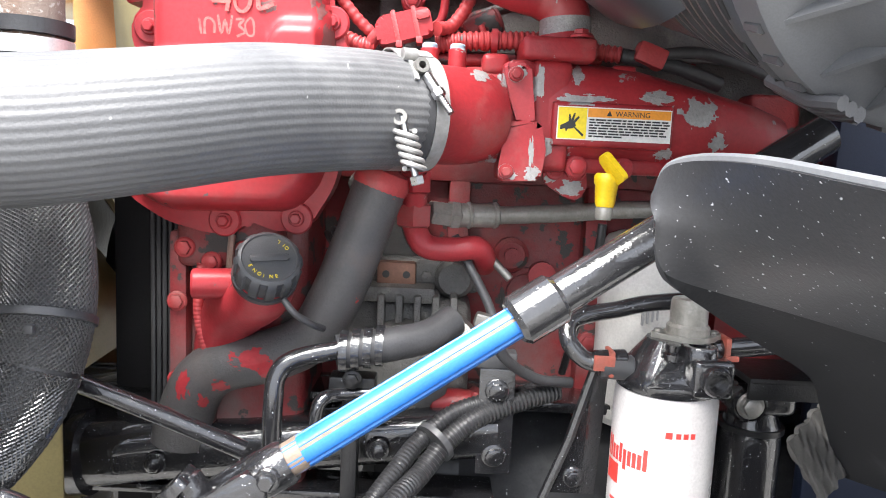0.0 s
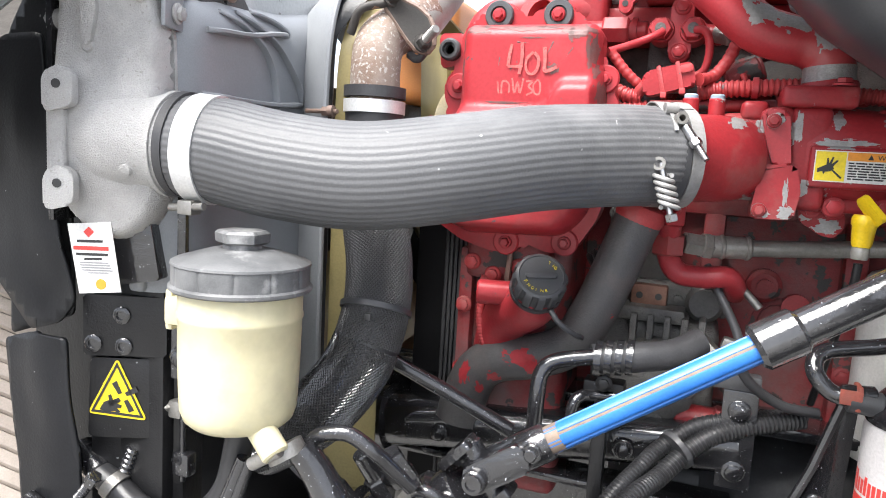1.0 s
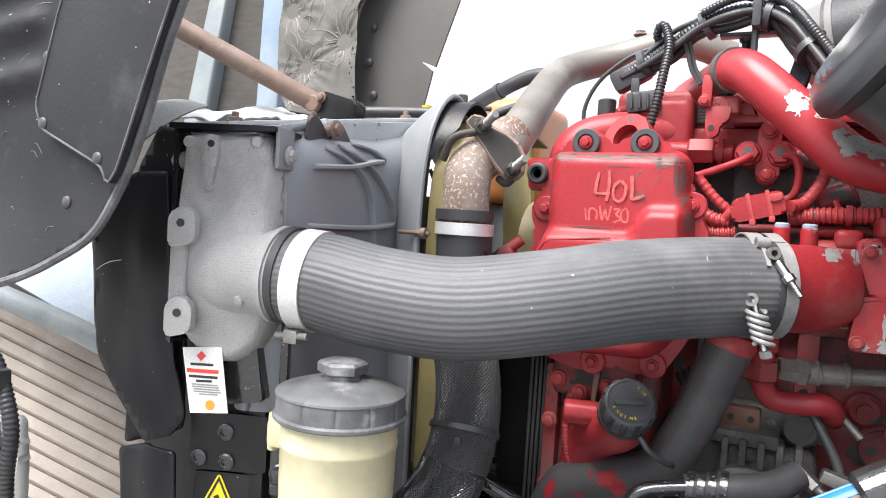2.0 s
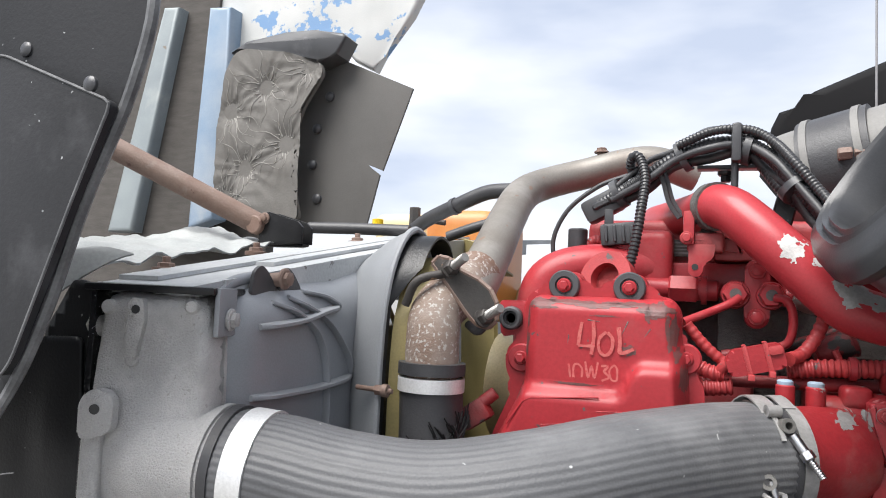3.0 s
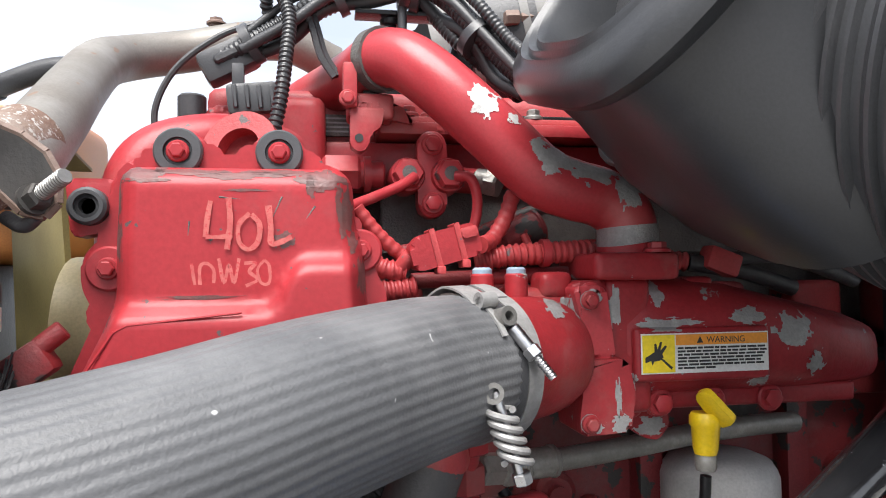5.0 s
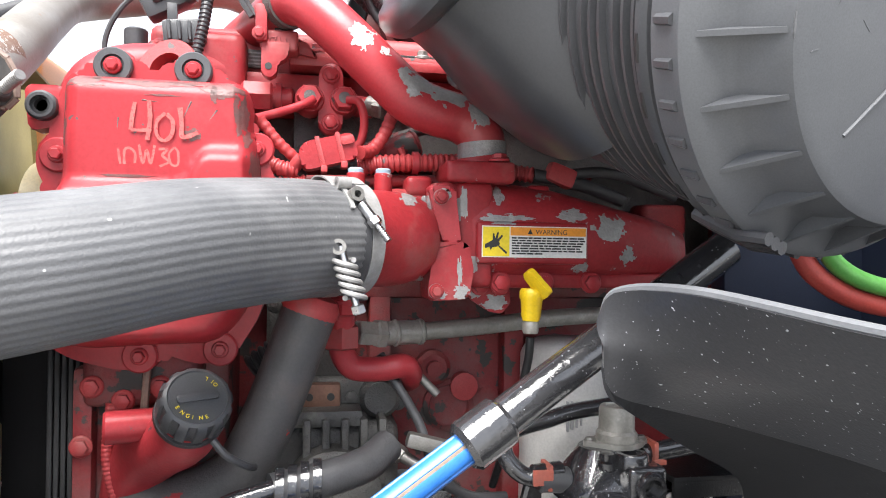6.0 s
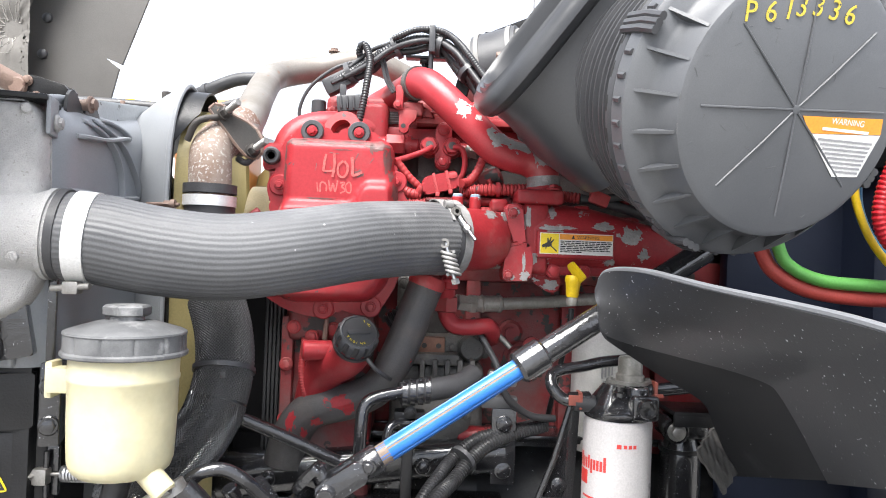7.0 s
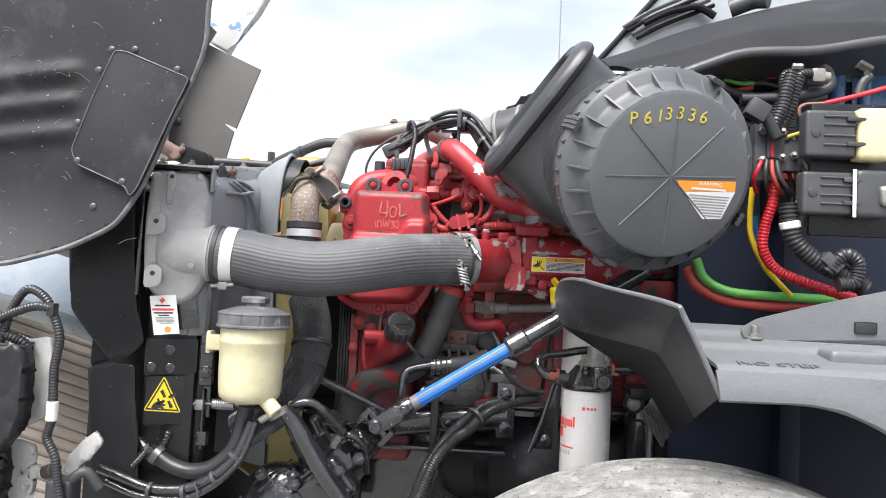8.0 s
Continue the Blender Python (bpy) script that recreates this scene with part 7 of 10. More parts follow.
part("web", prism([(0.150, 1.150), (0.200, 1.150), (0.206, 1.285), (0.192, 1.285)], (0, 0.745, 0), X, Z, 0.004, 0.001), BLACK_WET, vb)
part("edge", sweep([Vector((0.146, 0.735, 1.145)), Vector((0.170, 0.735, 1.21)), Vector((0.192, 0.735, 1.29))], 0.005, 8), BLACK_WET, vb)
part("bolt_head", bolt((0.178, 0.741, 1.168), FRONT, 0.0075, 0.007), BLACK_WET, vb)
ph = thing("fuel_hose", (0.2, 0.71, 1.3), "black fuel hose looping to the filter head", "hose")
part("hose", tube(PUMP_HOSE, 0.0085, 14), BLACK_WET, ph)
part("end_fitting", rod(Vector(PUMP_HOSE[-1]), Vector(PUMP_HOSE[-1]) + Vector((0.03, 0, -0.002)), 0.012), BLACK_PLASTIC, ph)
ds = thing("damper_canister", (0.37, 0.76, 1.05), "black canister with bolted flange beside the filter", "canister")
part("body", lathe([(0.028, 1.0), (0.031, 1.01), (0.031, 1.205), (0.029, 1.222), (0.025, 1.232), (0.025, 1.270), (0, 1.270)], (0.369, 0.777, 0), Z, 32), BLACK_WET, ds)
part("flange", merged(rbox((0.336, 0.748, 1.236), (0.402, 0.81, 1.272), 0.010, 3), lathe([(0.019, 0), (0.019, 0.012), (0.016, 0.016), (0.0, 0.016)], (0.348, 0.752, 1.252), FRONT, 24)), BLACK_WET, ds)
part("arm", merged(rbox((0.338, 0.722, 1.276), (0.420, 0.80, 1.284), 0.003), rbox((0.338, 0.722, 1.262), (0.420, 0.728, 1.280), 0.002)), BLACK_PAINT, ds)
part("arm_bolt", bolt((0.347, 0.737, 1.252), FRONT, 0.0095, 0.010), STEEL_DULL, ds)
part("body_ring", band((0.369, 0.777, 1.218), Z, 0.0305, 0.006, 0.002, 32), BLACK_PAINT, ds)

# ---- steering gear ----
gear = thing("steering_gear", (-0.2, 0.6, 1.0), "wet glossy black steering gearbox with hydraulic fittings", "steering gear")
ga = Vector((0.72, 0.20, 0.62)).normalized()
gc = Vector((-0.235, 0.585, 1.10))
part("housing", lathe([(0.0, -0.12), (0.05, -0.115), (0.062, -0.10), (0.062, -0.02), (0.056, -0.01), (0.056, 0.03), (0.045, 0.04), (0.04, 0.075), (0.028, 0.085), (0.020, 0.13), (0, 0.13)], gc, ga, 36), BLACK_WET, gear)
part("sector_cover", lathe([(0.07, 0.0), (0.072, 0.02), (0.066, 0.032), (0.05, 0.04), (0.03, 0.046), (0.014, 0.05), (0, 0.05)], (-0.30, 0.56, 1.065), Vector((0, -1, 0.15)), 36), BLACK_WET, gear)
for a in range(6):
    q = Vector((-0.30 + 0.058 * math.cos(a * 1.047), 0.53, 1.07 + 0.058 * math.sin(a * 1.047)))
    part("cover_bolt", bolt(q, Vector((0, -1, 0.15)), 0.008, 0.010), BLACK_WET, gear)
for d_ in ((-0.02, -0.055, 0.06), (0.02, -0.05, 0.075), (0.055, -0.03, 0.06)):
    q = gc + Vector(d_)
    part("hydraulic_fitting", merged(rod(q, q + Vector((-0.01, -0.02, 0.03)), 0.012, 6), rod(q + Vector((-0.008, -0.016, 0.024)), q + Vector((-0.02, -0.03, 0.055)), 0.009)), BLACK_WET, gear)
part("valve_body", merged(rbox(gc + Vector((-0.02, -0.075, -0.03)), gc + Vector((0.07, -0.03, 0.045)), 0.012, 3, (0, -40, 0)), rbox(gc + Vector((0.02, -0.085, 0.0)), gc + Vector((0.05, -0.05, 0.05)), 0.006, 2, (0, -40, 0))), BLACK_WET, gear)
part("mounting_ear", rbox(gc + Vector((-0.11, -0.03, -0.10)), gc + Vector((-0.02, 0.06, -0.05)), 0.012, 3), BLACK_WET, gear)
for i in range(5):
    q = gc + ga * (-0.09 + 0.022 * i)
    part("cooling_rib", band(q, ga, 0.061, 0.006, 0.005, 36), BLACK_WET, gear)
for i in range(8):
    q = 0.785 * i
    gu_, gv_, _g = axis_frame(ga)
    part("flange_bolt", bolt(gc + ga * 0.030 + (gu_ * math.cos(q) + gv_ * math.sin(q)) * 0.048, ga, 0.0065, 0.010), BLACK_WET, gear)
for i, d_ in enumerate(((0.045, -0.062, 0.035), (0.075, -0.048, 0.055), (0.01, -0.078, 0.02), (-0.03, -0.07, 0.01), (0.06, -0.07, -0.005))):
    q = gc + Vector(d_)
    part("plug", merged(rod(q, q + Vector((0.004, -0.016, 0.006)), 0.0115, 6), rod(q + Vector((0.004, -0.016, 0.006)), q + Vector((0.006, -0.024, 0.009)), 0.007, 12)), BLACK_WET, gear)
part("rib_plate", prism(rounded([(-0.06, -0.02), (0.06, -0.02), (0.045, 0.02), (-0.045, 0.02)], 0.006), gc + Vector((0.02, -0.055, 0.03)), ga, ga.cross(FRONT), 0.010, 0.003), BLACK_WET, gear)
part("supply_line", tube([(-0.20, 0.53, 1.185), (-0.175, 0.52, 1.20), (-0.15, 0.53, 1.18), (-0.145, 0.55, 1.13)], 0.006, 10), BLACK_WET, gear)
part("supply_union", lathe([(0.010, 0), (0.010, 0.022), (0.008, 0.026)], (-0.203, 0.532, 1.178), Vector((0.5, -0.3, 0.8)), 6), STEEL_DULL, gear)
sh = thing("return_hose", (-0.25, 0.5, 1.1), "black hose clamped to the reservoir outlet, crossing the steering gear", "hose")
part("hose", tube([(-0.270, 0.455, 1.246), (-0.256, 0.460, 1.228), (-0.231, 0.462, 1.190), (-0.199, 0.465, 1.142), (-0.160, 0.472, 1.090), (-0.12, 0.49, 1.03)], lambda s: 0.0125 + 0.003 * min(1, s * 3), 18), BLACK_WET, sh)
part("worm_clamp", band((-0.281, 0.451, 1.243), Vector((0.5, 0, -0.8)), 0.016, 0.012, 0.0015), STEEL_DULL, sh)
part("clamp_screw", rod((-0.305, 0.435, 1.232), (-0.275, 0.432, 1.252), 0.006), STEEL_DULL, sh)
sh2 = thing("pressure_line", (-0.2, 0.5, 1.2), "bent black steel pressure line with hex unions", "pipe")
part("line", tube([(-0.272, 0.47, 1.240), (-0.264, 0.47, 1.251), (-0.252, 0.47, 1.258), (-0.232, 0.475, 1.259), (-0.212, 0.48, 1.247), (-0.200, 0.49, 1.232), (-0.182, 0.505, 1.208)], 0.0072, 14), BLACK_WET, sh2)
part("union", lathe([(0.013, 0), (0.013, 0.03), (0.010, 0.034)], (-0.205, 0.497, 1.238), Vector((0.5, 0.3, -0.8)), 6), BLACK_WET, sh2)
xm = thing("crossmember", (-0.2, 0.7, 1.2), "wet black crossmember with a bright painted edge", "chassis member")
part("beam", tube([(-0.40, 0.765, 1.150), (-0.335, 0.765, 1.160), (-0.25, 0.765, 1.170), (-0.16, 0.765, 1.177), (-0.04, 0.765, 1.192), (0.10, 0.765, 1.204)], lambda s: 0.040 - 0.012 * s, 28, 8, True, lambda q: 0.9 + 0.1 * abs(math.cos(2 * q))), BLACK_WET, xm)
part("collar", band((-0.325, 0.765, 1.161), Vector((1, 0, 0.1)), 0.037, 0.014, 0.007, 28), BLACK_WET, xm)
part("lower_flange", rbox((-0.32, 0.745, 1.128), (0.10, 0.80, 1.138), 0.004, 2), BLACK_WET, xm)
for k in range(3):
    part("beam_bolt", bolt((-0.24 + 0.11 * k, 0.731, 1.168 + 0.012 * k), FRONT, 0.008, 0.009), BLACK_WET, xm)

# ---- wiring and injection lines on top of the engine ----
loom = thing("engine_wiring_loom", (0.0, 0.82, 1.7), "thick black corrugated engine wiring loom arched over the head", "wiring")
part("conduit", corrugated(LOOM_A, 0.0076, 0.0045), CONDUIT, loom)
part("conduit", corrugated(LOOM_B, 0.0070, 0.0045), CONDUIT, loom)
part("conduit", corrugated([tuple(Vector(p) + Vector((0.004, -0.012, 0.012))) for p in LOOM_A[3:]], 0.0052, 0.004), CONDUIT, loom)
for dv, rr in (((0.0, 0.012, -0.012), 0.006), ((0.003, -0.013, -0.006), 0.0045), ((0.0, 0.004, 0.016), 0.0035)):
    part("thin_strand", tube([tuple(Vector(p) + Vector(dv) * (0.6 + 0.5 * (i % 2))) for i, p in enumerate(LOOM_A[1:])], rr, 10), RUBBER, loom)
part("drop_conduit", corrugated(LOOM_DROP, 0.0058, 0.0045, 0.18), CONDUIT, loom)
for i in (1, 3, 5, 7):
    a_, b_ = Vector(LOOM_A[i]), Vector(LOOM_B[min(i, 8)])
    part("tape_wrap", band(a_.lerp(b_, 0.3), Vector(LOOM_A[i + 1]) - Vector(LOOM_A[i - 1]), 0.0165, 0.008, 0.0015), BLACK_PLASTIC, loom)
lt = Vector(LOOM_A[5])
part("clip", merged(rbox(lt + Vector((-0.013, -0.018, -0.022)), lt + Vector((-0.003, 0.010, 0.020)), 0.003), rod(lt + Vector((-0.009, 0, -0.05)), lt + Vector((-0.009, 0, -0.02)), 0.004)), BLACK_PLASTIC, loom)
cl = part("connector_large", rbox((-0.176, 0.822, 1.716), (-0.134, 0.846, 1.742), 0.004, 2, (0, -6, 0)), BLACK_PLASTIC, loom)
for k in range(4):
    part("rib", rbox((-0.171 + 0.010 * k, 0.8195, 1.719), (-0.167 + 0.010 * k, 0.823, 1.739), 0.001, 1, (0, -6, 0)), BLACK_PLASTIC, cl)
cbk = part("connector_block", rbox((-0.200, 0.828, 1.750), (-0.152, 0.856, 1.778), 0.006, 2, (0, -28, 0)), BLACK_PLASTIC, loom)
part("latch", rbox((-0.188, 0.824, 1.762), (-0.160, 0.832, 1.770), 0.002, 1, (0, -28, 0)), RUBBER, cbk)
part("tab", rbox((-0.172, 0.826, 1.738), (-0.162, 0.832, 1.758), 0.001), BLACK_PLASTIC, loom)
part("red_lead", corrugated([(-0.200, 0.865, 1.716), (-0.185, 0.862, 1.724), (-0.165, 0.860, 1.716), (-0.148, 0.858, 1.706)], 0.007, 0.005), RED_DUSTY, loom)
part("sensor_stem", rod((-0.209, 0.86, 1.695), (-0.209, 0.86, 1.738), 0.012), RUBBER, loom)
part("loose_tail", sweep(curve_points([(-0.112, 0.82, 1.812), (-0.104, 0.82, 1.789), (-0.097, 0.82, 1.765), (-0.086, 0.82, 1.748)], 6), 0.006, 8, True, lambda q: 0.35 + 0.65 * abs(math.cos(q))), RUBBER, loom)
part("thin_wire", tube([(-0.150, 0.85, 1.802), (-0.185, 0.855, 1.790), (-0.222, 0.86, 1.762), (-0.240, 0.862, 1.725), (-0.236, 0.865, 1.69), (-0.225, 0.87, 1.66)], 0.003, 8), RUBBER, loom)
lbr = thing("loom_bracket", (-0.02, 0.82, 1.78), "thin dark steel bracket carrying the wiring loom", "bracket")
part("arm", merged(rbox((-0.07, 0.815, 1.802), (0.02, 0.835, 1.806), 0.001), rbox((0.012, 0.815, 1.735), (0.034, 0.835, 1.806), 0.002, 1, (0, 14, 0))), BLACK_PAINT, lbr)
part("bolt_head", bolt((-0.04, 0.825, 1.800), Vector((0, 0, -1)), 0.006, 0.012), BLACK_PAINT, lbr)

sens = thing("sensor_loom", (0.05, 0.75, 1.57), "red overpainted wiring loom with a sensor connector", "wiring")
part("conduit", corrugated([(-0.080, 0.765, 1.598), (-0.068, 0.755, 1.591), (-0.052, 0.750, 1.584), (-0.038, 0.750, 1.583)], 0.0082, 0.0055, 0.16), RED_DUSTY, sens)
part("conduit", corrugated([(-0.076, 0.752, 1.571), (-0.058, 0.750, 1.568), (-0.030, 0.752, 1.571)], 0.0088, 0.0055, 0.16), RED_DUSTY, sens)
part("conduit", corrugated([(0.020, 0.768, 1.590), (0.045, 0.765, 1.594), (0.075, 0.765, 1.596), (0.112, 0.768, 1.598), (0.135, 0.775, 1.599)], 0.0092, 0.0055, 0.16), RED_DUSTY, sens)
part("lower_pipe", tube([(-0.03, 0.775, 1.575), (0.05, 0.775, 1.578), (0.12, 0.778, 1.580)], 0.0065, 12), RED_DARK, sens)
ca, cb_ = Vector((-0.036, 0.742, 1.594)), Vector((0.016, 0.742, 1.607))
cd = (cb_ - ca).normalized()
cn_ = Vector((0, -1, 0))
cw = cn_.cross(cd)
body = part("connector", prism(rounded([(0.0, -0.011), (0.006, -0.0135), (0.050, -0.0125), (0.053, -0.008), (0.053, 0.010), (0.048, 0.0125), (0.008, 0.0125), (0.0, 0.006)], 0.003), ca - cn_ * 0.011, cd, cw, 0.022, 0.004, 3), RED_CHIP, sens)
for u0 in (0.017, 0.036):
    part("clip", prism(rounded([(u0, -0.015), (u0 + 0.0042, -0.015), (u0 + 0.0042, 0.015), (u0, 0.015)], 0.001), ca - cn_ * 0.0125, cd, cw, 0.025, 0.001), RED_DUSTY, body)
    part("clip_tab", rbox(ca + cd * (u0 + 0.002) - cw * 0.016 - Vector((0.003, 0.0145, 0.003)), ca + cd * (u0 + 0.002) - cw * 0.016 + Vector((0.003, 0.004, 0.003)), 0.001), RED_DUSTY, body)
part("latch_tab", prism(rounded([(0.040, 0.002), (0.052, 0.002), (0.052, 0.010), (0.040, 0.010)], 0.002), ca + cn_ * 0.010, cd, cw, 0.004, 0.001), RED_DUSTY, body)
part("taped_lead", corrugated([(0.020, 0.750, 1.602), (0.033, 0.765, 1.607), (0.046, 0.772, 1.625), (0.054, 0.776, 1.645)], 0.0068, 0.0075, 0.10), RED_DUSTY, sens)
part("taped_lead", corrugated([(-0.074, 0.752, 1.630), (-0.056, 0.755, 1.609), (-0.034, 0.760, 1.590)], 0.0058, 0.0070, 0.10), RED_DUSTY, sens)
part("lead_tip", tube([(-0.046, 0.752, 1.579), (-0.038, 0.746, 1.590), (-0.034, 0.744, 1.594)], 0.0062, 10), RED_DUSTY, sens)
part("sensor", merged(rod((0.046, 0.792, 1.606), (0.080, 0.796, 1.620), 0.0135, 20), rod((0.078, 0.796, 1.619), (0.082, 0.7965, 1.6208), 0.0150, 20)), RED_DARK, sens)
part("sensor_strap", tube([(0.063, 0.778, 1.612), (0.068, 0.776, 1.600), (0.069, 0.770, 1.588)], 0.0032, 8), RED_DUSTY, sens)
part("hose_strap", band((0.076, 0.765, 1.596), X, 0.0098, 0.006, 0.0016, 24), RED, sens)
part("tail_conduit", corrugated([(0.165, 0.775, 1.592), (0.185, 0.770, 1.590), (0.200, 0.766, 1.588)], 0.0085, 0.0055, 0.16), RED_DUSTY, sens)
part("tail_connector", rbox((0.212, 0.752, 1.578), (0.242, 0.772, 1.598), 0.004, 2, (0, 20, 0)), RED_DUSTY, sens)
part("tail_wire", tube([(0.240, 0.760, 1.590), (0.27, 0.755, 1.592), (0.31, 0.76, 1.585), (0.36, 0.77, 1.57)], 0.006, 10), RUBBER, sens)
part("tail_wire", tube([(0.200, 0.766, 1.588), (0.25, 0.765, 1.580), (0.30, 0.77, 1.565)], 0.0075, 10), RUBBER, sens)

inj = thing("injector_lines", (0.0, 0.82, 1.6), "red painted steel fuel injector lines with hex connectors", "fuel lines")
part("line", tube([(-0.024, 0.792, 1.660), (-0.034, 0.786, 1.653), (-0.052, 0.778, 1.644), (-0.078, 0.760, 1.632)], 0.0044, 12), RED, inj)
part("line", tube([(0.010, 0.792, 1.661), (0.020, 0.786, 1.659), (0.0255, 0.786, 1.648), (0.0265, 0.788, 1.632), (0.022, 0.790, 1.616), (0.009, 0.795, 1.609)], 0.0044, 12), RED, inj)
for cx in (-0.028, 0.007):
    nut = part("union_nut", merged(lathe([(0.0150, 0.0), (0.0150, 0.026), (0.0138, 0.030)], (cx, 0.835, 1.663), Vector((0, -1, 0.02)), 24), lathe([(0.0128, 0.026), (0.0132, 0.029), (0.0132, 0.038), (0.0112, 0.041)], (cx, 0.835, 1.663), Vector((0, -1, 0.02)), 6)), RED, inj)
    part("bore", lathe([(0.0060, 0.0405), (0.0060, 0.0415), (0, 0.0415)], (cx, 0.835, 1.663), Vector((0, -1, 0.02)), 14), GREASE_SHADE, nut)
part("fuel_rail", rod((-0.125, 0.834, 1.668), (-0.045, 0.834, 1.667), 0.0120), RED, inj)
part("rail_hex", rod((-0.098, 0.834, 1.668), (-0.066, 0.834, 1.668), 0.0165, 6), RED, inj)
part("rail_ring", band((-0.060, 0.834, 1.667), X, 0.0122, 0.006, 0.004, 24), RED, inj)
part("rail_end", rod((0.018, 0.836, 1.664), (0.040, 0.834, 1.662), 0.0115), RED, inj)
strap = part("clamp_strap", prism(circle(-0.0065, 1.690, 0.0125, 12, 0, math.pi) + circle(-0.0065, 1.640, 0.0125, 12, math.pi, 2 * math.pi), (0, 0.826, 0), X, Z, 0.016, 0.004, 3), RED, inj)
for z in (1.640, 1.690):
    part("strap_bolt", bolt((-0.0065, 0.811, z), FRONT, 0.0066, 0.008), RED, strap)
part("steel_fitting", merged(rod((0.032, 0.815, 1.661), (0.046, 0.806, 1.657), 0.0105, 20), rod((0.040, 0.811, 1.659), (0.050, 0.804, 1.656), 0.0125, 6)), STEEL_DULL, inj)
part("return_line", tube([(-0.040, 0.800, 1.598), (0.012, 0.802, 1.608), (0.068, 0.806, 1.629), (0.10, 0.81, 1.640)], 0.0058, 10), RED_DARK, inj)

brk = thing("pipe_support", (-0.05, 0.83, 1.7), "red cast bracket holding the crossover pipe", "bracket")
part("block", rbox((-0.078, 0.796, 1.708), (-0.040, 0.826, 1.729), 0.004, 3), RED, brk)
part("saddle_post", rbox((-0.082, 0.788, 1.715), (-0.070, 0.800, 1.752), 0.003, 2), RED, brk)
part("saddle_bolt", bolt((-0.078, 0.790, 1.722), FRONT, 0.005, 0.007), RED, brk)
part("lower_leg", prism(rounded([(-0.076, 1.716), (-0.048, 1.716), (-0.051, 1.700), (-0.060, 1.695), (-0.061, 1.684), (-0.068, 1.679), (-0.076, 1.684)], 0.003), (0, 0.808, 0), X, Z, 0.015, 0.0012, 2), RED, brk)
part("leg_eye", lathe([(0.0035, 0.0), (0.0035, 0.0006), (0, 0.0006)], (-0.069, 0.7929, 1.691), FRONT, 12), INK_HOLLOW, brk)
part("arm", prism(rounded([(-0.042, 1.728), (-0.030, 1.722), (-0.020, 1.708), (-0.042, 1.712)], 0.003), (0, 0.836, 0), X, Z, 0.020, 0.003), RED, brk)
lettering("cast_number", "7711", (-0.072, 0.7955, 1.714), X, Z, 0.011, RED_DUSTY, brk, depth=0.0008)
part("top_bolt", bolt((-0.058, 0.812, 1.729), Z, 0.007, 0.006), RUST_PLATE, brk)
shelf_ = thing("rocker_rail", (0.05, 0.84, 1.70), "red machined rail along the rocker cover with bolts", "engine rail")
part("rail", rbox((-0.050, 0.822, 1.701), (0.62, 0.875, 1.7125), 0.003), RED, shelf_)
part("rail_step", rbox((-0.028, 0.840, 1.712), (0.62, 0.875, 1.7215), 0.002), RED_DUSTY, shelf_)
part("gasket", rbox((0.06, 0.850, 1.7215), (0.62, 0.88, 1.7265), 0.001), BLACK_PAINT, shelf_)
for bx, m_ in ((-0.021, RED), (-0.002, RED), (0.095, STEEL_DULL), (0.150, STEEL_DULL), (0.205, RED), (0.26, RED)):
    part("rail_bolt", bolt((bx, 0.848, 1.7215), Z, 0.0062, 0.010), m_, shelf_)
part("cast_digits", merged(*[rbox((0.000 + 0.0065 * k, 0.8210, 1.7045), (0.0045 + 0.0065 * k, 0.8222, 1.7090), 0.0) for k in range(7)]), RED_DUSTY, shelf_)
# Dark slab put in where only shade lies below the rail.
part("shadow_wall", rbox((-0.045, 0.868, 1.60), (0.62, 0.880, 1.70), 0.002), GREASE_SHADE, shelf_)
rh = thing("coolant_elbow", (-0.23, 0.8, 1.6), "dull red cast coolant elbow behind the engine cover", "pipe elbow")
part("elbow", tube([(-0.248, 0.82, 1.57), (-0.248, 0.82, 1.63), (-0.236, 0.825, 1.672), (-0.195, 0.835, 1.690), (-0.12, 0.855, 1.692)], 0.026, 24), RED, rh)
part("lifting_eye", lathe([(0.031, 0), (0.031, 0.012), (0.017, 0.012), (0.017, 0.0)], (-0.156, 0.775, 1.672), Vector((-0.35, -0.85, 0.25)), 32), RED_DUSTY, rh)
part("port_boss", prism(rounded([(-0.266, 1.646), (-0.234, 1.646), (-0.234, 1.612), (-0.262, 1.606)], 0.006), (0, 0.745, 0), X, Z, 0.022, 0.003), RED, rh)
part("port", lathe([(0.0080, 0.0), (0.0080, 0.012), (0.0055, 0.013), (0.0055, 0.004), (0, 0.004)], (-0.250, 0.728, 1.627), FRONT, 20), RUBBER, rh)
part("port_ring", lathe([(0.0125, 0), (0.0125, 0.008), (0.0105, 0.010), (0.008, 0.010), (0.008, 0)], (-0.250, 0.7225, 1.627), FRONT, 24), BLACK_PLASTIC, rh)
part("side_sensor", merged(rbox((-0.300, 0.70, 1.512), (-0.266, 0.72, 1.536), 0.005, 2, (0, -35, 0)), rod((-0.276, 0.708, 1.536), (-0.262, 0.712, 1.548), 0.007, 10)), RED_DARK, rh)
plq = thing("data_plate", (-0.08, 0.87, 1.74), "small dark engine data plate", "plate")
part("plate", rbox((-0.104, 0.868, 1.707), (-0.066, 0.873, 1.727), 0.001), GREASE_SHADE, plq)
part("plate_print", merged(*[rbox((-0.100, 0.8674, 1.7105 + 0.004 * k), (-0.074 + 0.004 * (k % 2), 0.8682, 1.7120 + 0.004 * k), 0.0) for k in range(4)]), INK_GREY, plq)
alt = thing("alternator", (-0.28, 0.95, 1.5), "ivory and bright metal accessory behind the coolant pipe", "alternator")
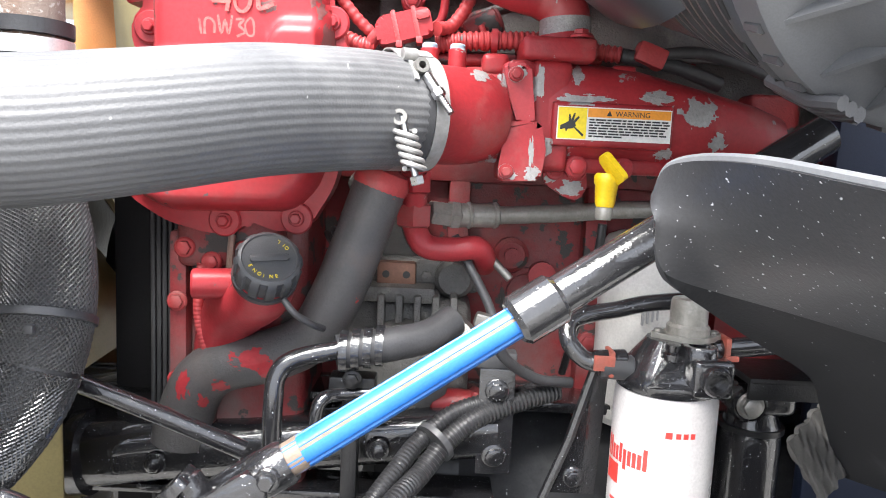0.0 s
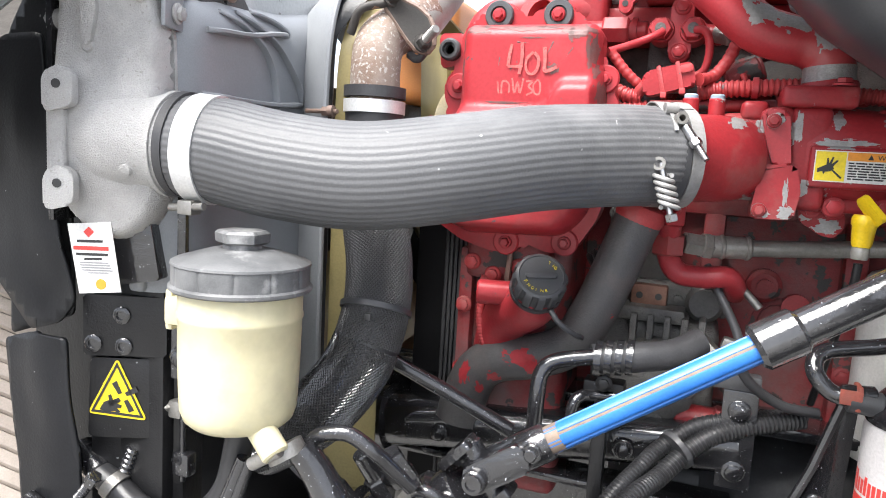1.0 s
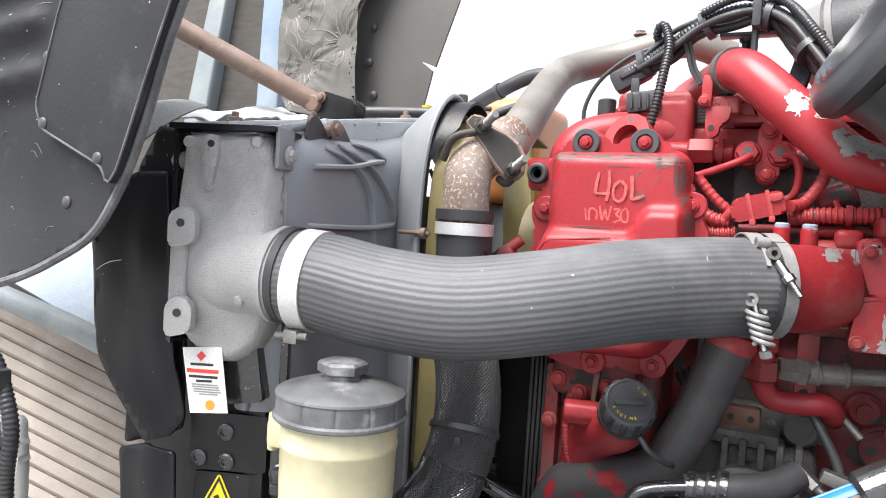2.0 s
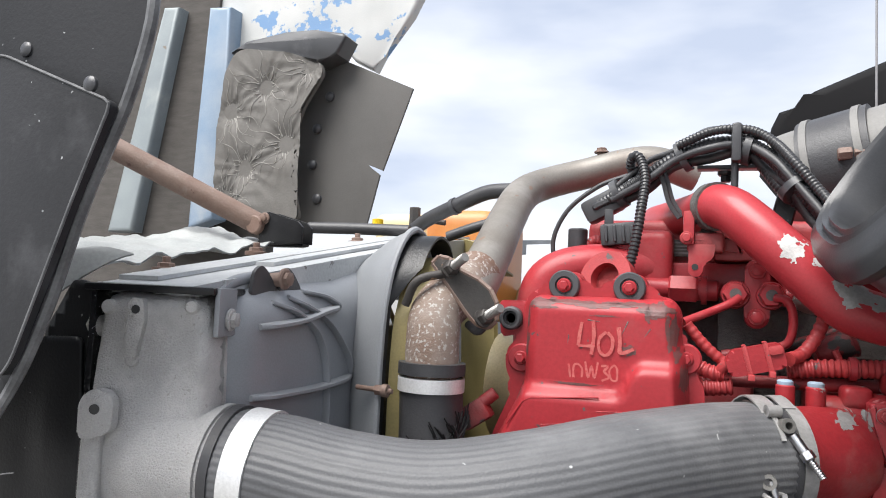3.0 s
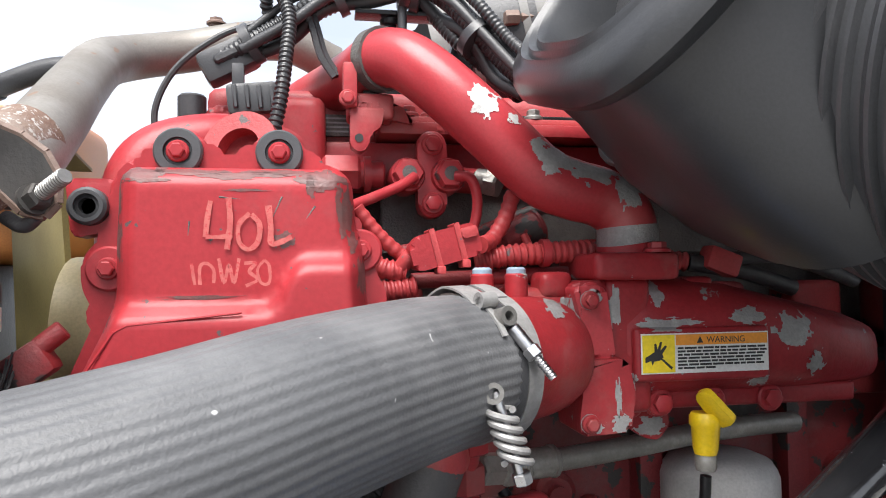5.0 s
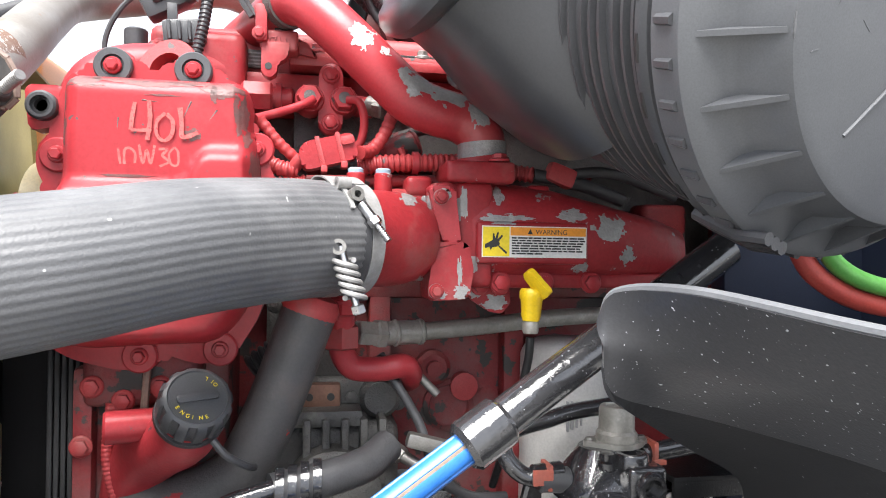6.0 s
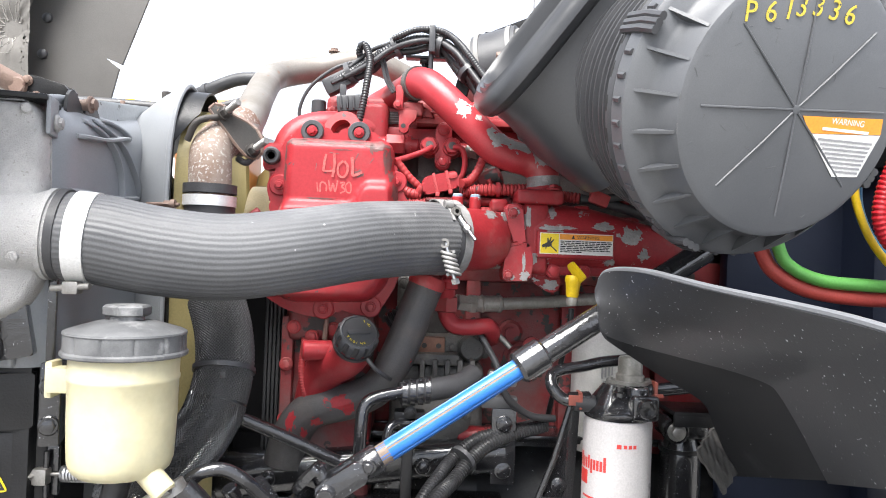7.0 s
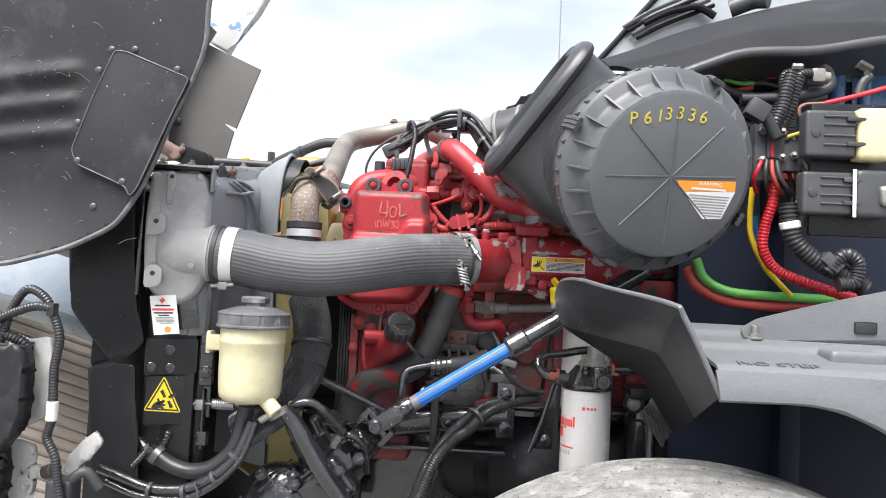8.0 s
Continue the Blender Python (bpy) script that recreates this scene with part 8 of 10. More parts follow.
part("body", lathe([(0.04, 0), (0.07, 0.01), (0.07, 0.09), (0.05, 0.10), (0, 0.10)], (-0.33, 0.92, 1.53), X, 28), CREAM_FAN, alt)
part("pulley", lathe([(0.04, 0), (0.04, 0.012), (0.034, 0.018), (0.04, 0.024), (0.04, 0.05), (0, 0.05)], (-0.25, 0.82, 1.585), X, 24), STEEL, alt)
belt = thing("drive_belt", (-0.22, 0.78, 1.2), "ribbed black drive belt at the engine front", "belt")
bb = []
for i in range(5):
    bb.append(rbox((-0.262 + 0.006 * i, 0.775, 0.98), (-0.2575 + 0.006 * i, 0.785, 1.45), 0.001, 1))
part("belt", merged(*bb), RUBBER, belt)
guard = thing("belt_guard", (-0.25, 0.8, 1.1), "dark blue black upright plate beside the belt", "plate")
part("plate", rbox((-0.31, 0.80, 0.98), (-0.20, 0.81, 1.47), 0.003), MATT_BLACK, guard)
part("folded_edge", rbox((-0.212, 0.788, 0.99), (-0.200, 0.7995, 1.46), 0.002), BLACK_PAINT, guard)
for gz in (1.12, 1.25, 1.38):
    part("guard_bolt", bolt((-0.232, 0.800, gz), FRONT, 0.007, 0.006), BLACK_PAINT, guard)

# ---- turbo inlet pipe beyond ----
tp = thing("turbo_inlet_pipe", (0.1, 0.95, 1.8), "dusty metal inlet pipe with rubber coupling and worm clamps", "pipe")
tpl = [(0.035, 0.965, 1.808), (0.06, 0.955, 1.815), (0.13, 0.93, 1.83), (0.22, 0.90, 1.85), (0.34, 0.86, 1.87)]
part("pipe", tube(tpl, 0.062, 32), TURBO, tp)
part("rubber_coupling", sweep([Vector(tpl[1]).lerp(Vector(tpl[2]), i / 6) for i in range(7)], 0.068, 32), RUBBER, tp)
for i in (0.12, 0.85):
    part("worm_clamp", band(Vector(tpl[1]).lerp(Vector(tpl[2]), i), Vector(tpl[2]) - Vector(tpl[1]), 0.0685, 0.008, 0.0012, 40), TURBO, tp)
part("sensor", merged(rod((0.092, 0.872, 1.827), (0.118, 0.872, 1.829), 0.005, 6), rod((0.076, 0.872, 1.826), (0.090, 0.872, 1.827), 0.0075, 6)), RUST_ROD, tp)

# ---- surge tank and heater hoses ----
surge = thing("surge_tank", (-0.5, 1.2, 1.6), "orange and cream coolant surge tank behind the shroud", "tank")
part("tank", rbox((-0.565, 1.20, 1.60), (-0.425, 1.42, 1.808), 0.03, 4), ORANGE_TANK, surge)
part("cream_top", rbox((-0.68, 1.22, 1.70), (-0.562, 1.40, 1.802), 0.02, 3), CREAM_FAN, surge)
ycap = thing("yellow_cap", (-0.57, 1.03, 1.74), "small yellow and black filler cap", "cap", seat=(-0.043, 0.074, 0.014))
part("cap", lathe([(0.014, 0), (0.014, 0.014), (0.010, 0.016), (0.010, 0.028), (0, 0.03)], (-0.572, 1.036, 1.735), Z, 18), YELLOW, ycap)
hh_ = thing("heater_hose", (-0.45, 1.05, 1.75), "grey-black heater hoses over the shroud with tie straps", "hose")
part("hose", tube(HEATER_HOSE, 0.0125, 16), RUBBER, hh_)
part("hose", tube(HEATER_HOSE2, 0.008, 12), RUBBER, hh_)
part("union", merged(rod(Vector(HEATER_HOSE[0]), Vector(HEATER_HOSE[0]) + Z * 0.04, 0.010, 6), rod(Vector(HEATER_HOSE[0]) + Z * 0.02, Vector(HEATER_HOSE[0]) + Vector((0.06, 0, 0.012)), 0.005)), RUST_PLATE, hh_)
part("tie", band(Vector(HEATER_HOSE[2]), Vector(HEATER_HOSE[3]) - Vector(HEATER_HOSE[1]), 0.0127, 0.008, 0.002), BLACK_PLASTIC, hh_)
part("cross_hose", tube([(-0.70, 1.02, 1.752), (-0.62, 1.03, 1.752), (-0.52, 1.04, 1.75)], 0.010, 12), RUBBER, hh_)

# ---- radiator side: tag, sign, plates ----
tg = thing("paper_tag", (-0.44, 0.47, 1.2), "curled white service tag with red and black print", "tag", seat=(0.004, 0.012, 0.005), yaw=16)
decal("paper", TAG_OUT, (0, 0.4325, 0), X, Z, PAPER, tg, 0.0008)
for i, (w, hgt, m_) in enumerate(((0.032, 0.0024, INK_HOLLOW), (0.044, 0.0036, INK_RED), (0.040, 0.0024, INK_HOLLOW), (0.022, 0.0022, INK_HOLLOW), (0.036, 0.0012, INK_GREY), (0.038, 0.0012, INK_GREY), (0.037, 0.0012, INK_GREY), (0.038, 0.0012, INK_GREY), (0.026, 0.0012, INK_GREY))):
    zz = (1.4035, 1.3965, 1.3915, 1.3875, 1.3845, 1.3822, 1.3799, 1.3776, 1.3753)[i]
    cx0 = -0.4975 + 0.0010 * i
    w *= 0.76
    decal("print_bar", [(cx0 - w / 2, zz), (cx0 + w / 2, zz + 0.001), (cx0 + w / 2, zz + hgt + 0.001), (cx0 - w / 2, zz + hgt)], (0, 0.4316, 0), X, Z, m_, tg)
decal("print_mark", circle(-0.487, 1.366, 0.0050, 14), (0, 0.4316, 0), X, Z, ORANGE_DECAL, tg)
decal("print_mark", [(-0.5035, 1.4135), (-0.4985, 1.4085), (-0.4935, 1.4140), (-0.4985, 1.4185)], (0, 0.4316, 0), X, Z, INK_RED, tg)
sp_ = thing("side_brackets", (-0.44, 0.47, 1.2), "black bolted steel plates on the radiator side", "bracket", seat=(0.004, 0.012, 0.005), yaw=16)
part("upper_plate", xz(rounded([(-0.527, 1.347), (-0.442, 1.349), (-0.442, 1.290), (-0.527, 1.286)], 0.003), 0.478, 0.010, 0.002), BLACK_PAINT, sp_)
part("lower_plate", xz(rounded([(-0.522, 1.283), (-0.445, 1.286), (-0.445, 1.205), (-0.525, 1.200)], 0.006), 0.478, 0.006, 0.001), BLACK_PAINT, sp_)
part("tag_plate", xz(rounded([(-0.515, 1.43), (-0.45, 1.43), (-0.44, 1.37), (-0.50, 1.36)], 0.003), 0.478, 0.03, 0.002), BLACK_WET, sp_)
for bx, bz in ((-0.487, 1.329), (-0.516, 1.299), (-0.485, 1.298)):
    part("bolt_head", lathe([(0.0088, 0), (0.0088, 0.002), (0.0065, 0.0035), (0.0045, 0.0035), (0.0042, 0.0015), (0, 0.0015)], (bx, 0.468, bz), FRONT, 20), BLACK_WET, sp_)
part("tank_frame_top", rbox((-0.545, 0.432, 1.634), (-0.434, 0.50, 1.640), 0.002), BLACK_PAINT, sp_)
part("tank_frame_side", rbox((-0.436, 0.438, 1.600), (-0.431, 0.474, 1.640), 0.002), GREY_PLASTIC, sp_)
part("side_bolt", merged(lathe([(0.0085, 0), (0.0085, 0.002)], (-0.431, 0.458, 1.614), X, 20), bolt((-0.430, 0.458, 1.614), X, 0.0065, 0.007)), ALU, sp_)
part("tank_frame_edge", rbox((-0.546, 0.444, 1.42), (-0.540, 0.51, 1.636), 0.002), BLACK_WET, sp_)
part("frame_bolt", merged(rod((-0.548, 0.456, 1.604), (-0.528, 0.452, 1.604), 0.009, 14), rod((-0.552, 0.457, 1.604), (-0.547, 0.456, 1.604), 0.006, 6)), ALU, sp_)
part("mount_block", rbox((-0.528, 0.482, 1.00), (-0.43, 0.53, 1.44), 0.003), BLACK_PAINT, sp_)
part("hinge_block", rbox((-0.437, 0.465, 1.27), (-0.416, 0.50, 1.36), 0.003), BLACK_WET, sp_)
for bz in (1.335, 1.293):
    part("block_bolt", bolt((-0.426, 0.465, bz), FRONT, 0.0075, 0.008), BLACK_WET, sp_)
part("vertical_strip", rbox((-0.440, 0.47, 1.36), (-0.425, 0.50, 1.46), 0.002), BLACK_WET, sp_)
ts = thing("fan_warning_sign", (-0.44, 0.47, 1.2), "yellow triangular fan hazard sign with black border", "sign", seat=(0.004, 0.012, 0.005), yaw=16)
TC = (sum(p[0] for p in TRI_OUT) / 3, sum(p[1] for p in TRI_OUT) / 3)


def shrink(pts, k):
    return [(TC[0] + (x - TC[0]) * k, TC[1] + (z - TC[1]) * k) for x, z in pts]


decal("yellow_field", rounded(shrink(TRI_OUT, 1.12), 0.006), (0, 0.4712, 0), X, Z, YELLOW_DECAL, ts)
bo, bi = shrink(TRI_OUT, 1.0), shrink(TRI_OUT, 0.86)
for i in range(3):
    j = (i + 1) % 3
    decal("border", [bo[i], bo[j], bi[j], bi[i]], (0, 0.4706, 0), X, Z, INK_HOLLOW, ts)
decal("hand_symbol", [(TC[0] + 0.80 * x, TC[1] + 0.86 * z) for x, z in ((-0.023, -0.016), (-0.012, -0.0185), (-0.004, -0.0165), (0.002, -0.019), (0.004, -0.0165), (-0.001, -0.0125), (0.005, -0.0125), (0.006, -0.0095), (0.0, -0.0075), (0.004, -0.0045), (0.0025, -0.0022), (-0.005, -0.0045), (-0.008, 0.003), (-0.0115, 0.002), (-0.0105, -0.004), (-0.017, -0.0065))], (0, 0.4706, 0), X, Z, INK_HOLLOW, ts)
for a in range(4):
    c_, s_ = math.cos(a * 1.57 + 0.5), math.sin(a * 1.57 + 0.5)
    ox, oz = TC[0] + 0.006, TC[1] + 0.001
    decal("fan_symbol", [(ox + c_ * 0.004 - s_ * 0.003, oz + s_ * 0.004 + c_ * 0.003), (ox + c_ * 0.017 - s_ * 0.004, oz + s_ * 0.017 + c_ * 0.004), (ox + c_ * 0.017 + s_ * 0.002, oz + s_ * 0.017 - c_ * 0.002), (ox + c_ * 0.004 + s_ * 0.001, oz + s_ * 0.004 - c_ * 0.001)], (0, 0.4706, 0), X, Z, INK_HOLLOW, ts)
lh = thing("lower_radiator_hose", (-0.5, 0.48, 1.05), "black radiator hose with worm clamps and taped wires", "hose")
part("hose", tube([(-0.520, 0.472, 1.166), (-0.487, 0.470, 1.152), (-0.460, 0.468, 1.139), (-0.425, 0.466, 1.134), (-0.388, 0.466, 1.146), (-0.356, 0.470, 1.182), (-0.344, 0.475, 1.245)], 0.0135, 18), CONDUIT, lh)
part("wire_wrap", tube([(-0.575, 0.44, 1.136), (-0.527, 0.437, 1.122), (-0.482, 0.435, 1.111), (-0.424, 0.435, 1.114), (-0.376, 0.438, 1.138), (-0.344, 0.445, 1.172), (-0.325, 0.455, 1.225)], 0.0085, 14), BLACK_WET, lh)
part("second_wire", tube([(-0.56, 0.435, 1.116), (-0.50, 0.431, 1.099), (-0.43, 0.431, 1.098), (-0.376, 0.434, 1.124), (-0.336, 0.44, 1.166), (-0.318, 0.452, 1.225)], 0.0055, 10), BLACK_WET, lh)
for c_, d_ in (((-0.482, 0.4345, 1.108), (1, 0, -0.1)), ((-0.424, 0.4345, 1.109), (1, 0, 0.2)), ((-0.376, 0.437, 1.134), (0.8, 0.1, 0.5)), ((-0.346, 0.445, 1.170), (0.5, 0.1, 0.8))):
    part("tape_wrap", band(Vector(c_), Vector(d_), 0.0112, 0.006, 0.0015), BLACK_PLASTIC, lh)
part("tie_tail", tube([(-0.405, 0.425, 1.128), (-0.396, 0.420, 1.112), (-0.400, 0.418, 1.092)], 0.0016, 6), BLACK_PLASTIC, lh)
part("worm_clamp", band((-0.492, 0.470, 1.155), Vector((0.85, 0, -0.5)), 0.0143, 0.011, 0.0018), STEEL_DULL, lh)
part("clamp_screw", merged(corrugated([(-0.520, 0.446, 1.142), (-0.506, 0.444, 1.158), (-0.494, 0.442, 1.172)], 0.0055, 0.004, 0.2), rod((-0.496, 0.442, 1.168), (-0.488, 0.441, 1.178), 0.0075, 6)), BLACK_WET, lh)
part("stub", corrugated([(-0.492, 0.48, 1.158), (-0.484, 0.48, 1.176), (-0.476, 0.48, 1.196)], 0.0085, 0.006, 0.2), BLACK_WET, lh)
part("pipe_neck", rod((-0.548, 0.476, 1.182), (-0.512, 0.472, 1.163), 0.0150), BLACK_WET, lh)
spg = thing("return_spring", (-0.39, 0.5, 1.22), "small coiled pale steel spring beneath the reservoir", "spring")
coil2 = [Vector((-0.412 + 0.040 * i / 160, 0.495 + 0.0075 * math.cos(i * 0.47), 1.243 + 0.0075 * math.sin(i * 0.47))) for i in range(161)]
part("coil", sweep(coil2, 0.0017, 6), STEEL, spg)
part("hook_rod", merged(rod((-0.372, 0.495, 1.243), (-0.352, 0.495, 1.246), 0.002), rod((-0.432, 0.495, 1.241), (-0.412, 0.495, 1.243), 0.002)), STEEL_DULL, spg)
ltc = thing("side_latch", (-0.43, 0.5, 1.15), "black latch rod with a small clip on the radiator side", "latch")
part("plate", rbox((-0.447, 0.498, 1.218), (-0.418, 0.504, 1.272), 0.002), BLACK_WET, ltc)
part("rod", rod((-0.428, 0.492, 1.268), (-0.427, 0.492, 1.165), 0.003), BLACK_WET, ltc)
part("clip", merged(rbox((-0.440, 0.484, 1.232), (-0.424, 0.498, 1.250), 0.003), rod((-0.446, 0.49, 1.236), (-0.440, 0.484, 1.246), 0.005)), STEEL_DULL, ltc)
part("lower_catch", rbox((-0.436, 0.486, 1.172), (-0.416, 0.50, 1.196), 0.003), BLACK_WET, ltc)

# ---- rubber side seals ----
seal = thing("rubber_seal", (-0.57, 0.44, 1.1), "hanging black rubber side seal sheets beside the radiator", "seal")
thicken(part("upper_sheet", poly_sheet(rounded(RUBBER_UP, 0.008), 0.012, lambda x, z: 0.442 + 0.007 * noise.noise((x * 9, z * 5, 2.0)) + 0.003 * noise.noise((x * 24, z * 16, 5.0))), RUBBER_SHEET, seal, "", 70), 0.004)
thicken(part("lower_sheet", poly_sheet(rounded(RUBBER_LOW, 0.006), 0.012, lambda x, z: 0.449 + 0.008 * noise.noise((x * 10, z * 6, 7.0)) + 0.003 * noise.noise((x * 26, z * 15, 3.0))), RUBBER_SHEET, seal, "", 70), 0.004)
thicken(part("inner_strip", poly_sheet(rounded([(-0.612, 1.30), (-0.530, 1.33), (-0.536, 1.46), (-0.538, 1.640), (-0.580, 1.648), (-0.612, 1.60)], 0.008), 0.012, lambda x, z: 0.456 + 0.004 * noise.noise((x * 12, z * 6, 9.0))), RUBBER_SHEET, seal, "", 70), 0.004)

# ---- hood, tilted forward ----
hood = thing("tilted_hood", (-1.2, 0.9, 1.2), "tilted fibreglass hood with insulation panels on its inner side", "hood", seat=(-0.017, 0.0, 0.02))
part("outer_edge", xz(FAR_HOOD_EDGE, 1.56, 0.03, 0.01), FIBRE, hood)
part("inner_panel", rbox((-2.2, 1.62, 0.17), (-1.20, 1.66, 3.0), 0.01), INSUL, hood)
part("inner_panel", xz([(-1.60, 1.70), (-1.34, 1.72), (-1.33, 2.6), (-1.5, 2.6)], 1.54, 0.02, 0.004), INSUL, hood)
part("post", xz(HOOD_POST_A, 1.53, 0.05, 0.012), FIBRE_PALE, hood)
part("post", xz(HOOD_POST_B, 1.53, 0.05, 0.012), FIBRE_BLUE, hood)
part("arch_lip", xz(DARK_ARCH, 1.46, 0.06, 0.008), BLACK_PLASTIC, hood)
pad = part("insulation_pad", xz(rounded(QUILT_OUT, 0.015), 1.415, 0.010, 0.004), QUILT, hood, "quilted taupe insulation pad with radiating creases")


def pad_height(x, z):
    """The quilted face: sunk at the buttons, with creases running out from them."""
    y = 0.0
    for bx, bz in QUILT_BUTTONS:
        dx, dz = x - bx, z - bz
        d = math.hypot(dx, dz)
        a = math.atan2(dz, dx)
        y -= 0.014 * math.exp(-(d / 0.035) ** 2)
        y += 0.0016 * math.exp(-((d - 0.055) / 0.06) ** 2) * (0.5 * math.cos(13 * a + bx * 40) + 0.5 * abs(math.cos(9 * a + bz * 30)) ** 6 * 2)
    return y + 0.004 * noise.noise((x * 14, z * 14, 0.3))


part("quilted_face", poly_sheet(rounded(QUILT_OUT, 0.015), 0.006, lambda x, z: 1.395 - pad_height(x, z)), QUILT, pad, "", 70)


def pad_in(x, z):
    """True inside the pad's outline."""
    inside = False
    for (xa, za), (xb, zb) in zip(QUILT_OUT, QUILT_OUT[1:] + QUILT_OUT[:1]):
        if (za > z) != (zb > z) and x < (xb - xa) * (z - za) / (zb - za) + xa:
            inside = not inside
    return inside


for bx, bz in QUILT_BUTTONS:
    part("button", lathe([(0.017, 0), (0.017, 0.005), (0.010, 0.008), (0, 0.009)], (bx, 1.414, bz), FRONT, 18), INSUL, pad)
    rq = random.Random(int(bx * -1000 + bz * 777))
    rays_ = []
    for i in range(24):
        qa = 2 * math.pi * (i + rq.uniform(-0.4, 0.4)) / 24
        r0, r1 = rq.uniform(0.017, 0.024), 0.035 + 0.10 * rq.random() ** 2
        cu_pts = []
        for k in range(9):
            rr = r0 + (r1 - r0) * k / 8
            qq = qa + 0.12 * math.sin(k * 0.7 + i)
            x_, z_ = bx + rr * math.cos(qq), bz + rr * math.sin(qq)
            cu_pts.append(Vector((x_, 1.3945 - pad_height(x_, z_), z_)))
        if all(pad_in(p.x, p.z) for p in cu_pts):
            rays_.append(sweep(cu_pts, lambda s: 0.0003 + 0.0010 * (1 - s), 5))
    if rays_:
        tagged(part("crease", merged(*rays_), CREASE, pad), kind="stuff")
ff = thing("far_splash_flap", (-0.85, 1.46, 1.8), "grey rubber splash flap with rivets and a slit edge", "flap", seat=(0.0, 0.0, 0.014))
part("flap", xz([(x - (0.08 if x < -0.93 else 0.0), z) for x, z in FARFLAP_OUT], 1.468, 0.006, 0.001), FLAP, ff)
for x, z in FARFLAP_RIVETS:
    part("rivet", lathe([(0.0125, 0), (0.0115, 0.006), (0.006, 0.010), (0.0, 0.011)], (x, 1.462, z), FRONT, 16), BLACK_PLASTIC, ff)

near = thing("splash_liner", (-0.6, 0.33, 1.5), "moulded black plastic wheel arch liner of the raised hood", "wheel arch liner")


def liner_y(x, z):
    """Bulges towards the lower lip and sweeps in at the edge."""
    low = max(0.0, 1.60 - z)
    return 0.338 - 0.9 * low * low * 4 * min(1, max(0, (-0.45 - x) / 0.3)) + 0.25 * max(0, -0.60 - x) ** 2


def liner_face(x, z):
    y = liner_y(x, z)
    for rz in (1.770, 1.722, 1.674):
        e_ = (z - rz - 0.12 * (x + 0.62)) / 0.013
        y -= 0.012 * math.exp(-e_ * e_) / (1 + math.exp((x + 0.600) * 160))
    return y


thicken(part("liner", poly_sheet(rounded(LINER_OUT, 0.02, 8), 0.008, liner_face), LINER, near, "", 180), 0.004)
edge_line = resample([Vector((x, 0, z)) for x, z in rounded(LINER_OUT, 0.02) + rounded(LINER_OUT, 0.02)[:1]], 0.008)
part("edge_bead", sweep([Vector((p.x, liner_face(p.x, p.z), p.z)) for p in edge_line], 0.0042, 8), WORN, near)
flap_line = resample([Vector((x, 0.3258, z)) for x, z in rounded(FLAP_OUT, 0.006) + rounded(FLAP_OUT, 0.006)[:1]], 0.006)
part("worn_flap_edge", sweep(flap_line, 0.0011, 6), WORN, near)
scuffs = []
rs_ = random.Random(21)
for k in range(60):
    x, z = rs_.uniform(-0.80, -0.42), rs_.uniform(1.50, 1.98)
    if x > -0.42 - 0.35 * max(0.0, 1.75 - z) or (-0.60 < x < -0.41 and 1.56 < z < 1.83):
        continue
    a, far = rs_.uniform(-0.6, 0.9), rs_.uniform(0.006, 0.030)
    run = [(x + far * q / 4 * math.cos(a), z + far * q / 4 * math.sin(a) + 0.002 * math.sin(q)) for q in range(5)]
    scuffs.append(sweep([Vector((p, liner_face(p, q) - 0.0022, q)) for p, q in run], 0.0005, 4))
tagged(part("scratches", merged(*scuffs), WORN, near, "fine pale scratches"), kind="stuff")
part("flap", xz(rounded(FLAP_OUT, 0.006), 0.333, 0.007, 0.002), LINER, near)
for x, z in LINER_RIVETS:
    part("rivet", lathe([(0.0055, -0.002), (0.0055, 0.0006), (0.004, 0.0018), (0, 0.0024)], (x, liner_face(x, z) - 0.0026 if x < -0.585 or z > 1.805 or z < 1.585 else 0.3260, z), FRONT, 16), BLACK_PLASTIC, near)

rodp = thing("hood_lift_rod", (-0.7, 0.7, 1.7), "rusty brown hood lift cylinder rod", "rod")
part("rod", tube([(-1.190, 0.557, 2.014), (-0.997, 0.674, 1.909), (-0.725, 0.838, 1.761), (-0.683, 0.863, 1.738)], 0.0165, 20), RUST_ROD, rodp)
part("end_pin", rod((-0.683, 0.842, 1.738), (-0.683, 0.882, 1.738), 0.014), RUST_ROD, rodp)
rb = thing("lift_bracket", (-0.53, 0.64, 1.69), "black folded bracket for the hood lift rod", "bracket", seat=(-0.143, 0.220, 0.036))
for y_ in (0.637, 0.662):
    part("side_plate", prism([(-0.536, 1.672), (-0.462, 1.676), (-0.462, 1.700), (-0.470, 1.708), (-0.520, 1.722), (-0.536, 1.718)], (0, y_, 0), X, Z, 0.005, 0.001), BLACK_PAINT, rb)
part("base_plate", rbox((-0.536, 0.6385, 1.671), (-0.464, 0.6565, 1.676), 0.001), BLACK_PAINT, rb)
part("pivot_bolt", bolt((-0.527, 0.632, 1.712), FRONT, 0.006, 0.007), RUST_ROD, rb)

